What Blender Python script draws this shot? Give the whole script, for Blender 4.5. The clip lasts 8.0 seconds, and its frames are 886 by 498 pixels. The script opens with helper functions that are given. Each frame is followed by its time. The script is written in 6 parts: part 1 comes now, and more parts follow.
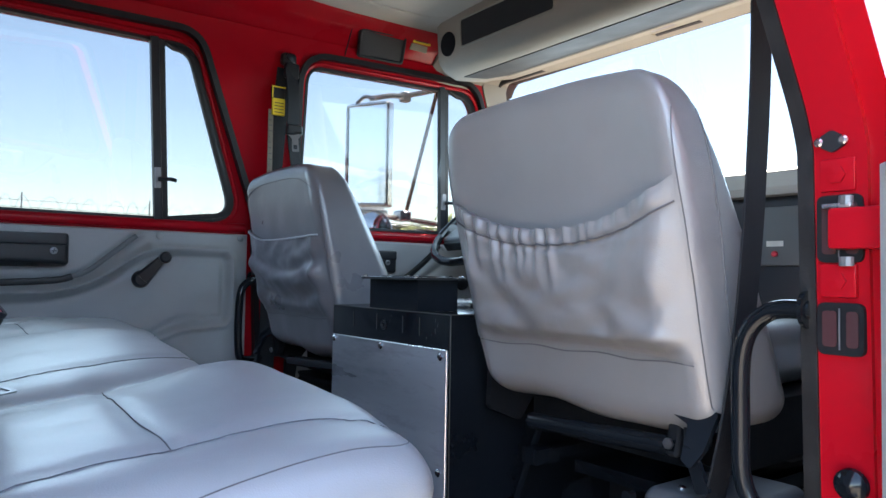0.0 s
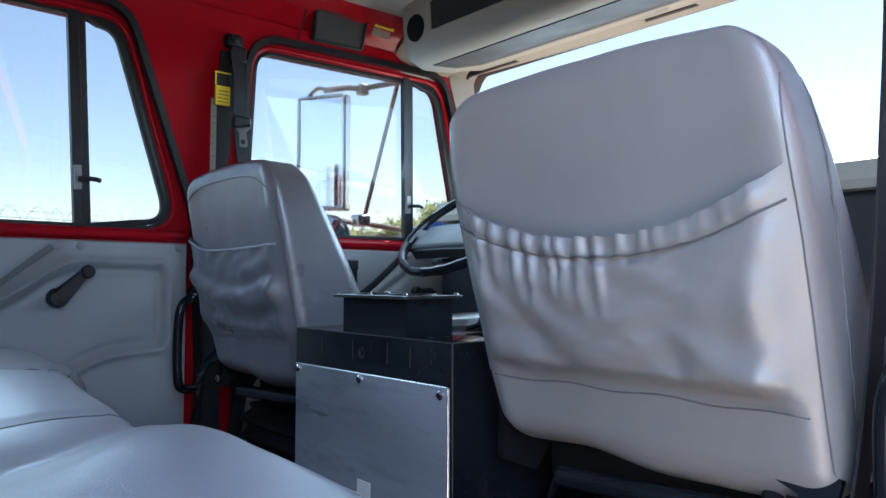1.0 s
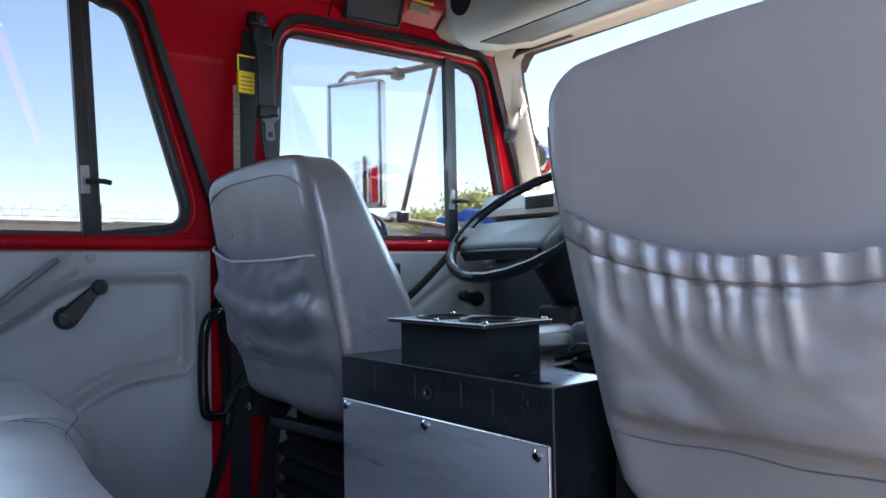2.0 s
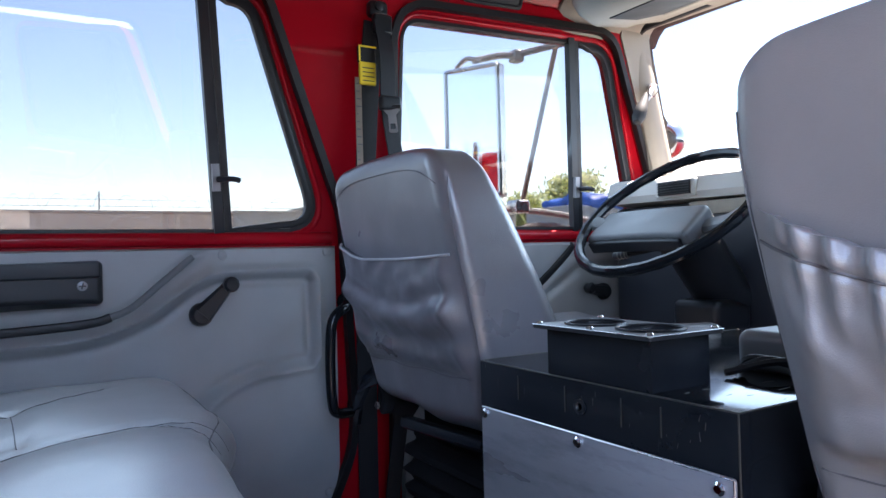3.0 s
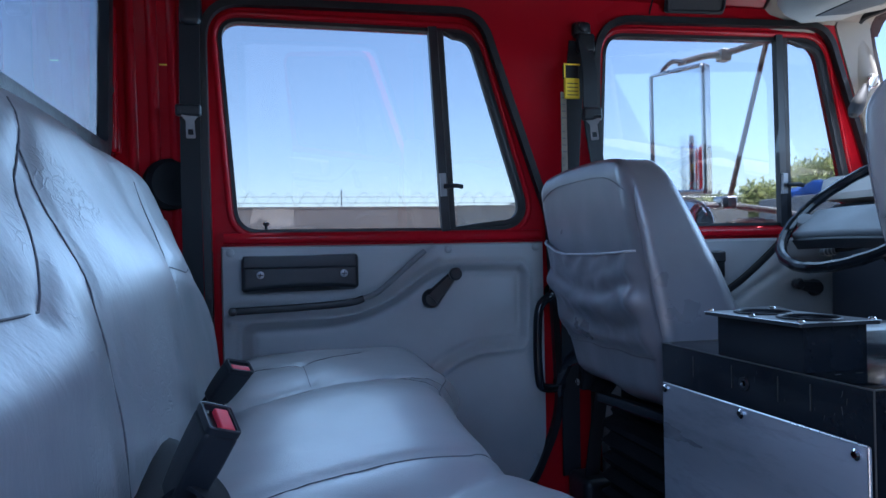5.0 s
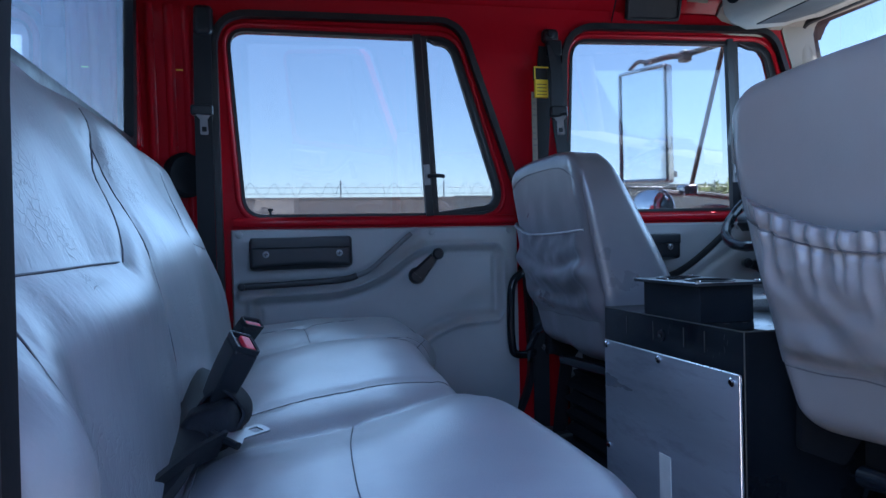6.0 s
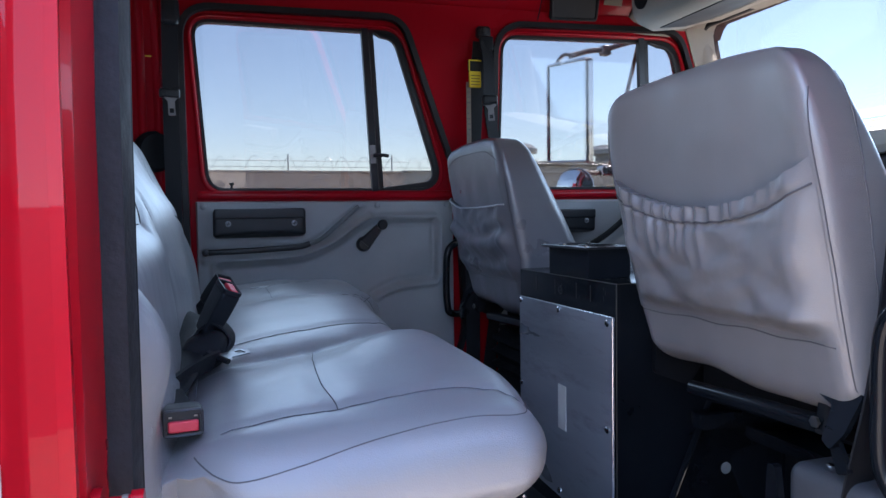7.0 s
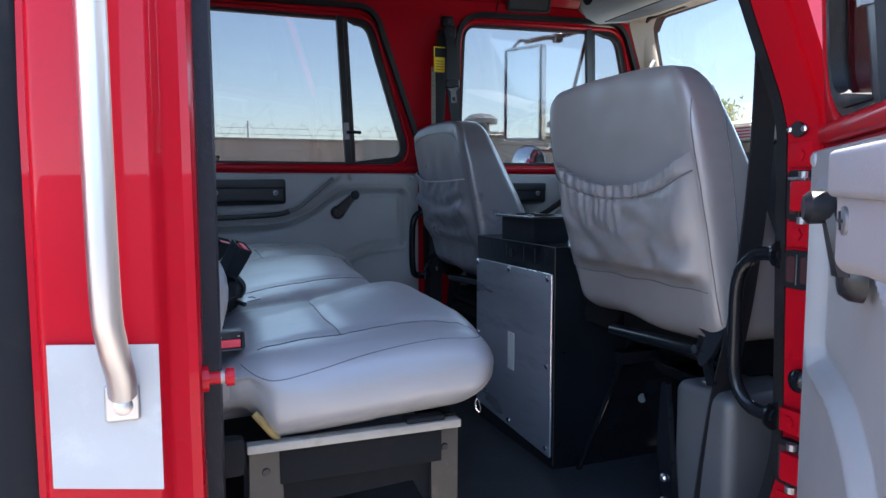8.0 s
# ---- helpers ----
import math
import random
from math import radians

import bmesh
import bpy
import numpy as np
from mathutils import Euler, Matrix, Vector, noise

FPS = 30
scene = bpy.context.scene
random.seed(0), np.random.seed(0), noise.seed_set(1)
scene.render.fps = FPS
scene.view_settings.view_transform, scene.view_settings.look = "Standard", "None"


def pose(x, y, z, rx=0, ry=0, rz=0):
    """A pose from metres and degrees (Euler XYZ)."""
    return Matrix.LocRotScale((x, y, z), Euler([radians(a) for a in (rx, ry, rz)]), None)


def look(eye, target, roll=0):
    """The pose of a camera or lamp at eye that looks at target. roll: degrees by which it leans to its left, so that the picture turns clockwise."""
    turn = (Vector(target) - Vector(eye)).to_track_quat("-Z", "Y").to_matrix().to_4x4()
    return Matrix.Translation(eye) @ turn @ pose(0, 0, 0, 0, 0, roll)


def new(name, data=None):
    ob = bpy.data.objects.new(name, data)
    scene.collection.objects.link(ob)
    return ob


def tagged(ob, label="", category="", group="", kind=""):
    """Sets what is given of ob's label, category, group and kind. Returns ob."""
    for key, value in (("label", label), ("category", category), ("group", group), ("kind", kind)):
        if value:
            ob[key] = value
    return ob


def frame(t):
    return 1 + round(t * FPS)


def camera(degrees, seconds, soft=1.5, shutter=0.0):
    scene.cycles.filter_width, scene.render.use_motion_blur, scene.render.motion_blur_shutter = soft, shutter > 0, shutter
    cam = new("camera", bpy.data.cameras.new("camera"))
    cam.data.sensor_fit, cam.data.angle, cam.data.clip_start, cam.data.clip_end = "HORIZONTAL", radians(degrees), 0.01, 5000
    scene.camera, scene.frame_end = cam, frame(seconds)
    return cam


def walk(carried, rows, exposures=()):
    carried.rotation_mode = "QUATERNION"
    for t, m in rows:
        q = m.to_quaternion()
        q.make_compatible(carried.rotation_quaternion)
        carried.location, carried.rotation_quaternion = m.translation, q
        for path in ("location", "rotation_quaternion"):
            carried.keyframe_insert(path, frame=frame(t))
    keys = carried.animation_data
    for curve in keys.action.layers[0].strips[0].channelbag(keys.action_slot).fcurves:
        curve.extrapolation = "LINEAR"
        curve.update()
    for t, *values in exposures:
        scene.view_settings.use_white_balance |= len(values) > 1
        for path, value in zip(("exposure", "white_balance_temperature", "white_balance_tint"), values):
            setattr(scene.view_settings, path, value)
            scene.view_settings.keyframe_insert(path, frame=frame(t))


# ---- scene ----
from mathutils.bvhtree import BVHTree

cam = camera(64.8, 8.0)
PATH = [
    (0, (0.086, 0.12, 1.717), (1.281, 1.723, 1.793), 0.9),
    (0.5, (0.099, 0.245, 1.725), (1.38, 1.778, 1.812), 0.5),
    (1, (0.167, 0.374, 1.739), (1.494, 1.868, 1.827), 0.1),
    (1.2, (0.195, 0.426, 1.751), (1.528, 1.915, 1.834), -0.1),
    (2.3, (0.271, 0.651, 1.791), (1.501, 2.228, 1.829), -1.3),
    (2.5, (0.273, 0.674, 1.795), (1.46, 2.283, 1.822), -1.3),
    (3, (0.261, 0.699, 1.81), (1.299, 2.408, 1.826), -1.5),
    (3.5, (0.223, 0.694, 1.82), (1.078, 2.502, 1.835), -1.4),
    (4, (0.199, 0.652, 1.821), (0.866, 2.537, 1.842), -1.2),
    (4.5, (0.201, 0.582, 1.818), (0.71, 2.516, 1.837), -1.0),
    (4.7, (0.202, 0.542, 1.817), (0.672, 2.486, 1.832), -1.0),
    (6, (0.192, 0.232, 1.788), (0.656, 2.178, 1.771), -1.3),
    (6.5, (0.161, 0.116, 1.776), (0.697, 2.042, 1.724), -1.0),
    (7, (0.141, -0.041, 1.78), (0.746, 1.863, 1.688), -0.8),
    (7.5, (0.096, -0.173, 1.787), (0.764, 1.706, 1.647), -0.4),
    (8, (0.033, -0.298, 1.79), (0.745, 1.563, 1.61), -0.1),
]
EXPOSURES = [(0, 4.2, 6950, 10), (1, 4.12, 6500, 10), (2.5, 4.28, 6750, 17), (3, 4.36, 6750, 19), (3.5, 4.3, 6050, 18), (4, 4.02, 5250, 17), (4.5, 3.84, 5500, 15), (6, 3.56, 5300, 13), (6.5, 3.6, 5800, 17), (7, 3.58, 6400, 19), (7.5, 3.54, 6350, 14), (8, 3.44, 6400, 13)]
walk(cam, [(t, look(eye, target, roll)) for t, eye, target, roll in PATH], EXPOSURES)

# ---- world, sun, exposure ----
world = bpy.data.worlds.new("sky")
scene.world = world
world.use_nodes = True
_bg = world.node_tree.nodes["Background"]
_sky = world.node_tree.nodes.new("ShaderNodeTexSky")
_sky.sky_type = "NISHITA"
_sky.sun_disc = False
SUN_EL, SUN_AZ = radians(60), radians(5)        # azimuth from the truck's nose (+x) towards its left (+y)
_sky.sun_elevation = SUN_EL
_sky.sun_rotation = radians(90) - SUN_AZ
_sky.air_density, _sky.dust_density, _sky.ozone_density = 1.0, 0.35, 1.0
_bg.inputs["Strength"].default_value = 0.15
world.node_tree.links.new(_sky.outputs["Color"], _bg.inputs["Color"])
sun_data = bpy.data.lights.new("sun", "SUN")
sun_data.energy, sun_data.angle, sun_data.color = 3.4, radians(0.5), (1.0, 0.95, 0.88)
sun = new("sun", sun_data)
_to = Vector((math.cos(SUN_EL) * math.cos(SUN_AZ), math.cos(SUN_EL) * math.sin(SUN_AZ), math.sin(SUN_EL)))
sun.matrix_world = look(_to * 40, (0, 0, 0))


def sky_lamp(name, at, aim, width, height, power):
    """The sky's light in a window's opening."""
    d = bpy.data.lights.new(name, "AREA")
    d.shape, d.size, d.size_y, d.energy, d.color = "RECTANGLE", width, height, power, (0.50, 0.76, 1.0)
    ob = new(name, d)
    ob.matrix_world = look(at, aim)
    return ob


sky_lamp("sky_light", (0.30, 2.205, 2.135), (-0.45, 0.4, 1.78), 0.40, 0.44, 0.17)
sky_lamp("sky_light", (1.46, 2.262, 2.145), (1.46, 0.0, 1.10), 0.66, 0.46, 0.22)
sky_lamp("sky_light", (1.955, 1.393, 2.18), (0.5, 1.393, 1.15), 1.10, 0.40, 0.70)


# ---- materials ----
def crackle(m, scale, strength, lo=0.5):
    """Fine creases in patches, on top of a material's own relief."""
    nt = m.node_tree
    b = nt.nodes["Principled BSDF"]
    co, nz, mask, vo = (nt.nodes.new(k) for k in ("ShaderNodeTexCoord", "ShaderNodeTexNoise", "ShaderNodeTexNoise", "ShaderNodeTexVoronoi"))
    nz.inputs["Scale"].default_value, mask.inputs["Scale"].default_value = scale * 0.5, 7.0
    add = nt.nodes.new("ShaderNodeVectorMath")
    add.operation = "MULTIPLY_ADD"
    add.inputs[1].default_value = (0.05, 0.05, 0.05)
    nt.links.new(co.outputs["Object"], nz.inputs["Vector"])
    nt.links.new(co.outputs["Object"], mask.inputs["Vector"])
    nt.links.new(nz.outputs["Color"], add.inputs[0])
    nt.links.new(co.outputs["Object"], add.inputs[2])
    vo.feature = "DISTANCE_TO_EDGE"
    vo.inputs["Scale"].default_value = scale
    nt.links.new(add.outputs["Vector"], vo.inputs["Vector"])
    edge, where, mul = nt.nodes.new("ShaderNodeMapRange"), nt.nodes.new("ShaderNodeMapRange"), nt.nodes.new("ShaderNodeMath")
    edge.inputs["From Max"].default_value, edge.inputs["To Min"].default_value, edge.inputs["To Max"].default_value = 0.10, 1.0, 0.0
    where.inputs["From Min"].default_value, where.inputs["From Max"].default_value = lo, lo + 0.14
    mul.operation = "MULTIPLY"
    nt.links.new(vo.outputs["Distance"], edge.inputs["Value"])
    nt.links.new(mask.outputs["Fac"], where.inputs["Value"])
    nt.links.new(edge.outputs["Result"], mul.inputs[0])
    nt.links.new(where.outputs["Result"], mul.inputs[1])
    bp = nt.nodes.new("ShaderNodeBump")
    bp.inputs["Strength"].default_value, bp.inputs["Distance"].default_value = strength, 0.003
    nt.links.new(mul.outputs[0], bp.inputs["Height"])
    old = b.inputs["Normal"].links[0].from_socket if b.inputs["Normal"].links else None
    if old is not None:
        nt.links.new(old, bp.inputs["Normal"])
    nt.links.new(bp.outputs["Normal"], b.inputs["Normal"])
    return m


def mat(name, color, rough=0.5, metal=0.0, var=0.12, scale=6.0, bump=0.0, bump_scale=200.0, coat=0.0, coat_rough=0.06, dirt=None, dirt_amount=0.0, stretch=(1, 1, 1), rough_var=0.08, spec=0.5, bump2=0.0, bump2_scale=30.0):
    m = bpy.data.materials.new(name)
    m.use_nodes = True
    nt = m.node_tree
    b = nt.nodes["Principled BSDF"]
    co = nt.nodes.new("ShaderNodeTexCoord")
    mp = nt.nodes.new("ShaderNodeMapping")
    mp.inputs["Scale"].default_value = stretch
    nt.links.new(co.outputs["Object"], mp.inputs["Vector"])
    n1 = nt.nodes.new("ShaderNodeTexNoise")
    n1.inputs["Scale"].default_value, n1.inputs["Detail"].default_value = scale, 6
    nt.links.new(mp.outputs["Vector"], n1.inputs["Vector"])
    ramp = nt.nodes.new("ShaderNodeMapRange")
    ramp.inputs["From Min"].default_value, ramp.inputs["From Max"].default_value = 0.3, 0.7
    ramp.inputs["To Min"].default_value, ramp.inputs["To Max"].default_value = 1 - var, 1 + var
    nt.links.new(n1.outputs["Fac"], ramp.inputs["Value"])
    mul = nt.nodes.new("ShaderNodeVectorMath")
    mul.operation = "SCALE"
    mul.inputs[0].default_value = color[:3]
    nt.links.new(ramp.outputs["Result"], mul.inputs["Scale"])
    out = mul.outputs["Vector"]
    if dirt is not None:
        n2 = nt.nodes.new("ShaderNodeTexNoise")
        n2.inputs["Scale"].default_value, n2.inputs["Detail"].default_value = scale * 3.1, 10
        n2.inputs["Roughness"].default_value = 0.7
        nt.links.new(mp.outputs["Vector"], n2.inputs["Vector"])
        r2 = nt.nodes.new("ShaderNodeMapRange")
        r2.inputs["From Min"].default_value, r2.inputs["From Max"].default_value = 0.52, 0.75
        r2.inputs["To Max"].default_value = dirt_amount
        nt.links.new(n2.outputs["Fac"], r2.inputs["Value"])
        mx = nt.nodes.new("ShaderNodeMix")
        mx.data_type = "RGBA"
        nt.links.new(r2.outputs["Result"], mx.inputs["Factor"])
        nt.links.new(out, mx.inputs[6])
        mx.inputs[7].default_value = (*dirt, 1)
        out = mx.outputs[2]
    nt.links.new(out, b.inputs["Base Color"])
    rr = nt.nodes.new("ShaderNodeMapRange")
    rr.inputs["From Min"].default_value, rr.inputs["From Max"].default_value = 0.3, 0.7
    rr.inputs["To Min"].default_value, rr.inputs["To Max"].default_value = max(0.02, rough - rough_var), min(1, rough + rough_var)
    nt.links.new(n1.outputs["Fac"], rr.inputs["Value"])
    nt.links.new(rr.outputs["Result"], b.inputs["Roughness"])
    b.inputs["Metallic"].default_value = metal
    b.inputs["Specular IOR Level"].default_value = spec
    if coat:
        b.inputs["Coat Weight"].default_value, b.inputs["Coat Roughness"].default_value = coat, coat_rough
    if bump:
        n3 = nt.nodes.new("ShaderNodeTexNoise")
        n3.inputs["Scale"].default_value, n3.inputs["Detail"].default_value = bump_scale, 4
        nt.links.new(mp.outputs["Vector"], n3.inputs["Vector"])
        bp = nt.nodes.new("ShaderNodeBump")
        bp.inputs["Strength"].default_value, bp.inputs["Distance"].default_value = bump, 0.002
        nt.links.new(n3.outputs["Fac"], bp.inputs["Height"])
        if bump2:
            n4 = nt.nodes.new("ShaderNodeTexNoise")
            n4.inputs["Scale"].default_value, n4.inputs["Detail"].default_value, n4.inputs["Distortion"].default_value = bump2_scale, 5, 0.6
            nt.links.new(mp.outputs["Vector"], n4.inputs["Vector"])
            b2 = nt.nodes.new("ShaderNodeBump")
            b2.inputs["Strength"].default_value, b2.inputs["Distance"].default_value = bump2, 0.004
            nt.links.new(n4.outputs["Fac"], b2.inputs["Height"])
            nt.links.new(b2.outputs["Normal"], bp.inputs["Normal"])
        nt.links.new(bp.outputs["Normal"], b.inputs["Normal"])
    return m


def glass_mat(name, tint, gloss=0.04, dust=0.03):
    m = bpy.data.materials.new(name)
    m.use_nodes = True
    nt = m.node_tree
    nt.nodes.remove(nt.nodes["Principled BSDF"])
    tr, gl = nt.nodes.new("ShaderNodeBsdfTransparent"), nt.nodes.new("ShaderNodeBsdfGlossy")
    df = nt.nodes.new("ShaderNodeBsdfDiffuse")
    df.inputs["Color"].default_value = (0.6, 0.57, 0.5, 1)
    tr.inputs["Color"].default_value = (*tint, 1)
    gl.inputs["Roughness"].default_value = 0.01
    lw = nt.nodes.new("ShaderNodeLayerWeight")
    pw, fr = nt.nodes.new("ShaderNodeMath"), nt.nodes.new("ShaderNodeMath")
    pw.operation, fr.operation = "POWER", "MULTIPLY_ADD"
    pw.inputs[1].default_value, fr.inputs[1].default_value, fr.inputs[2].default_value = 5.0, 0.85, gloss
    lw.inputs["Blend"].default_value = 0.5
    nt.links.new(lw.outputs["Facing"], pw.inputs[0])
    nt.links.new(pw.outputs[0], fr.inputs[0])
    mx, md = nt.nodes.new("ShaderNodeMixShader"), nt.nodes.new("ShaderNodeMixShader")
    nz = nt.nodes.new("ShaderNodeTexNoise")
    nz.inputs["Scale"].default_value, nz.inputs["Detail"].default_value = 9, 8
    co = nt.nodes.new("ShaderNodeTexCoord")
    nt.links.new(co.outputs["Object"], nz.inputs["Vector"])
    mr = nt.nodes.new("ShaderNodeMapRange")
    mr.inputs["From Min"].default_value, mr.inputs["From Max"].default_value = 0.4, 0.75
    mr.inputs["To Max"].default_value = dust
    nt.links.new(nz.outputs["Fac"], mr.inputs["Value"])
    nt.links.new(fr.outputs[0], mx.inputs["Fac"])
    nt.links.new(tr.outputs["BSDF"], mx.inputs[1])
    nt.links.new(gl.outputs["BSDF"], mx.inputs[2])
    nt.links.new(mr.outputs["Result"], md.inputs["Fac"])
    nt.links.new(mx.outputs["Shader"], md.inputs[1])
    nt.links.new(df.outputs["BSDF"], md.inputs[2])
    nt.links.new(md.outputs["Shader"], nt.nodes["Material Output"].inputs["Surface"])
    return m


M_RED = mat("red_paint", (0.295, 0.0036, 0.0095), 0.30, var=0.06, scale=3, coat=0.19, coat_rough=0.025, spec=0.05, dirt=(0.24, 0.006, 0.012), dirt_amount=0.15, rough_var=0.05, bump=0.04, bump_scale=60)
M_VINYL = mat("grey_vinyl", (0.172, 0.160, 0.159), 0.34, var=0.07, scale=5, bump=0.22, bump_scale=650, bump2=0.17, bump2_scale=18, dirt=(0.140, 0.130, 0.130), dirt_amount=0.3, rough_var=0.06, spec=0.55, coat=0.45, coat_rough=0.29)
M_VINYL_OLD = mat("creased_grey_vinyl", (0.205, 0.210, 0.216), 0.40, var=0.04, scale=5, bump=0.22, bump_scale=150, bump2=0.35, bump2_scale=34, dirt=(0.29, 0.29, 0.30), dirt_amount=0.2, rough_var=0.08, stretch=(1, 1, 0.5), spec=0.55, coat=0.28, coat_rough=0.30)
# Grey vinyl again, darkened for the weaker light on the driver seat.
M_VINYL_SHADED = mat("shaded_grey_vinyl", (0.098, 0.092, 0.098), 0.32, var=0.05, scale=5, bump=0.22, bump_scale=650, bump2=0.2, bump2_scale=20, dirt=(0.155, 0.148, 0.15), dirt_amount=0.25, rough_var=0.07, spec=0.6, coat=0.6, coat_rough=0.26)
# Seat vinyl in a paler copy; the bench's brighter light is in its colour.
M_VINYL_LIT = mat("lit_bench_vinyl", (0.228, 0.224, 0.226), 0.40, var=0.04, scale=5, bump=0.22, bump_scale=650, bump2=0.16, bump2_scale=22, dirt=(0.215, 0.21, 0.212), dirt_amount=0.22, rough_var=0.06, spec=0.55, coat=0.34, coat_rough=0.31)
crackle(M_VINYL_OLD, 62, 0.38, 0.55)
crackle(M_VINYL_LIT, 70, 0.06, 0.60)
M_TRIM = mat("grey_trim", (0.245, 0.248, 0.252), 0.42, var=0.07, scale=7, bump=0.15, bump_scale=500, dirt=(0.26, 0.25, 0.24), dirt_amount=0.3)
M_BLACK = mat("black_plastic", (0.011, 0.012, 0.014), 0.36, var=0.15, scale=12, bump=0.1, bump_scale=500, dirt=(0.018, 0.018, 0.019), dirt_amount=0.3, spec=0.32)
M_STEEL = mat("black_steel", (0.0060, 0.0072, 0.0090), 0.15, var=0.2, scale=8, bump=0.03, bump_scale=120, dirt=(0.014, 0.014, 0.016), dirt_amount=0.25, rough_var=0.07, spec=0.22)
# For matt black parts, and for painted shade on the overhead console.
M_MATTE = mat("matt_black_and_shade", (0.016, 0.017, 0.019), 0.65, var=0.2, scale=9, bump=0.1, bump_scale=150, dirt=(0.03, 0.028, 0.026), dirt_amount=0.3, spec=0.25)
# For dull dark parts, and for painted shade in the hinge pockets.
M_DARK = mat("dull_dark_and_shade", (0.006, 0.0065, 0.008), 0.75, var=0.25, scale=9, bump=0.1, bump_scale=150, dirt=(0.02, 0.018, 0.016), dirt_amount=0.3, spec=0.15)
M_LOCKER = mat("grey_locker_paint", (0.058, 0.059, 0.064), 0.5, var=0.08, scale=8, bump=0.2, bump_scale=350, dirt=(0.07, 0.07, 0.07), dirt_amount=0.4)
M_RUBBER = mat("black_rubber", (0.006, 0.0062, 0.007), 0.42, var=0.2, scale=25, bump=0.3, bump_scale=160, dirt=(0.014, 0.013, 0.013), dirt_amount=0.3, spec=0.35)
# Black rubber made paler, with the stronger light at the doorway in its colour.
M_RUBBER_LIT = mat("lit_rubber_edge", (0.013, 0.0125, 0.015), 0.6, spec=0.2, var=0.25, scale=30, bump=0.4, bump_scale=140, dirt=(0.03, 0.028, 0.031), dirt_amount=0.4)
M_WEB = mat("black_webbing", (0.0075, 0.008, 0.010), 0.65, spec=0.25, var=0.15, scale=10, bump=0.5, bump_scale=900, stretch=(1, 1, 0.2))
M_ALU = mat("scuffed_aluminium", (0.255, 0.26, 0.28), 0.36, metal=0.35, var=0.26, scale=2.6, bump=0.05, bump_scale=60, dirt=(0.11, 0.11, 0.125), dirt_amount=0.8, stretch=(1, 0.55, 2.6), rough_var=0.12)
M_CHROME = mat("chrome", (0.75, 0.75, 0.76), 0.12, metal=1.0, var=0.05, scale=10, rough_var=0.06)
M_SATIN = mat("satin_steel_bar", (0.40, 0.39, 0.385), 0.40, metal=1.0, var=0.08, scale=14, bump=0.05, bump_scale=220, stretch=(1, 1, 0.15))
M_STAIN = mat("brushed_steel", (0.62, 0.62, 0.63), 0.30, metal=1.0, var=0.06, scale=12, stretch=(1, 1, 0.1))
M_BEIGE = mat("beige_liner", (0.215, 0.198, 0.165), 0.7, var=0.06, scale=8, bump=0.2, bump_scale=350, dirt=(0.27, 0.25, 0.215), dirt_amount=0.2)
M_HEADLINER = mat("headliner_fabric", (0.36, 0.34, 0.30), 0.9, var=0.05, scale=7, bump=0.3, bump_scale=420, dirt=(0.30, 0.28, 0.24), dirt_amount=0.25)
# The red paint darkened as it looks in the shade of the hinge pockets.
M_RED_SHADED = mat("shaded_red_paint", (0.028, 0.003, 0.005), 0.8, var=0.2, scale=30)
M_GUNMETAL = mat("grey_pressed_steel", (0.20, 0.20, 0.21), 0.35, metal=0.7, var=0.1, scale=30)
M_DASH = mat("beige_dash", (0.36, 0.34, 0.31), 0.55, var=0.07, scale=9, bump=0.2, bump_scale=400)
M_HUB = mat("grey_plastic", (0.095, 0.10, 0.103), 0.45, var=0.08, scale=14, bump=0.15, bump_scale=500)
M_FLOOR = mat("floor_rubber", (0.024, 0.026, 0.030), 0.45, var=0.25, scale=9, bump=0.4, bump_scale=90, dirt=(0.05, 0.047, 0.045), dirt_amount=0.35)
M_THREAD = mat("dark_thread", (0.085, 0.08, 0.085), 0.7, var=0.1, scale=40)
M_PIPING = mat("grey_piping", (0.34, 0.34, 0.35), 0.4, var=0.06, scale=30)
M_WHITE = mat("white_paint", (0.27, 0.268, 0.258), 0.45, var=0.09, scale=7, coat=0.15, dirt=(0.5, 0.48, 0.46), dirt_amount=0.25)
M_YELLOW = mat("yellow_label", (0.75, 0.56, 0.02), 0.5, var=0.06, scale=20)
M_PAPER = mat("label_paper", (0.62, 0.60, 0.55), 0.7, var=0.08, scale=30)
M_INK = mat("label_ink", (0.03, 0.03, 0.03), 0.7)
M_REDBTN = mat("red_button", (0.62, 0.03, 0.05), 0.4, var=0.08, scale=30)
M_FOAM = mat("yellow_foam", (0.24, 0.165, 0.06), 0.9, var=0.25, scale=40, bump=0.6, bump_scale=200)
M_GALV = mat("galvanised_steel", (0.22, 0.205, 0.185), 0.5, metal=0.4, var=0.15, scale=12, dirt=(0.2, 0.14, 0.09), dirt_amount=0.6, bump=0.1, bump_scale=90)
M_MIRROR = mat("mirror_glass", (0.9, 0.92, 0.93), 0.02, metal=1.0, var=0.01, scale=2, rough_var=0.005)
M_GLASS = glass_mat("window_glass", (0.280, 0.282, 0.282))
M_SCREEN = glass_mat("windscreen_glass", (0.112, 0.114, 0.115))
M_GLASS_CLEAR = glass_mat("clear_glass", (0.27, 0.27, 0.275), 0.05, 0.14)
M_SOIL = mat("dry_ground", (0.25, 0.218, 0.178), 0.95, var=0.2, scale=0.6, bump=0.4, bump_scale=12, dirt=(0.30, 0.265, 0.22), dirt_amount=0.5)
M_SLATE = mat("unseen_wall_grey", (0.13, 0.14, 0.16), 0.9, var=0.12, scale=0.5, bump=0.3, bump_scale=20, dirt=(0.17, 0.17, 0.17), dirt_amount=0.5)
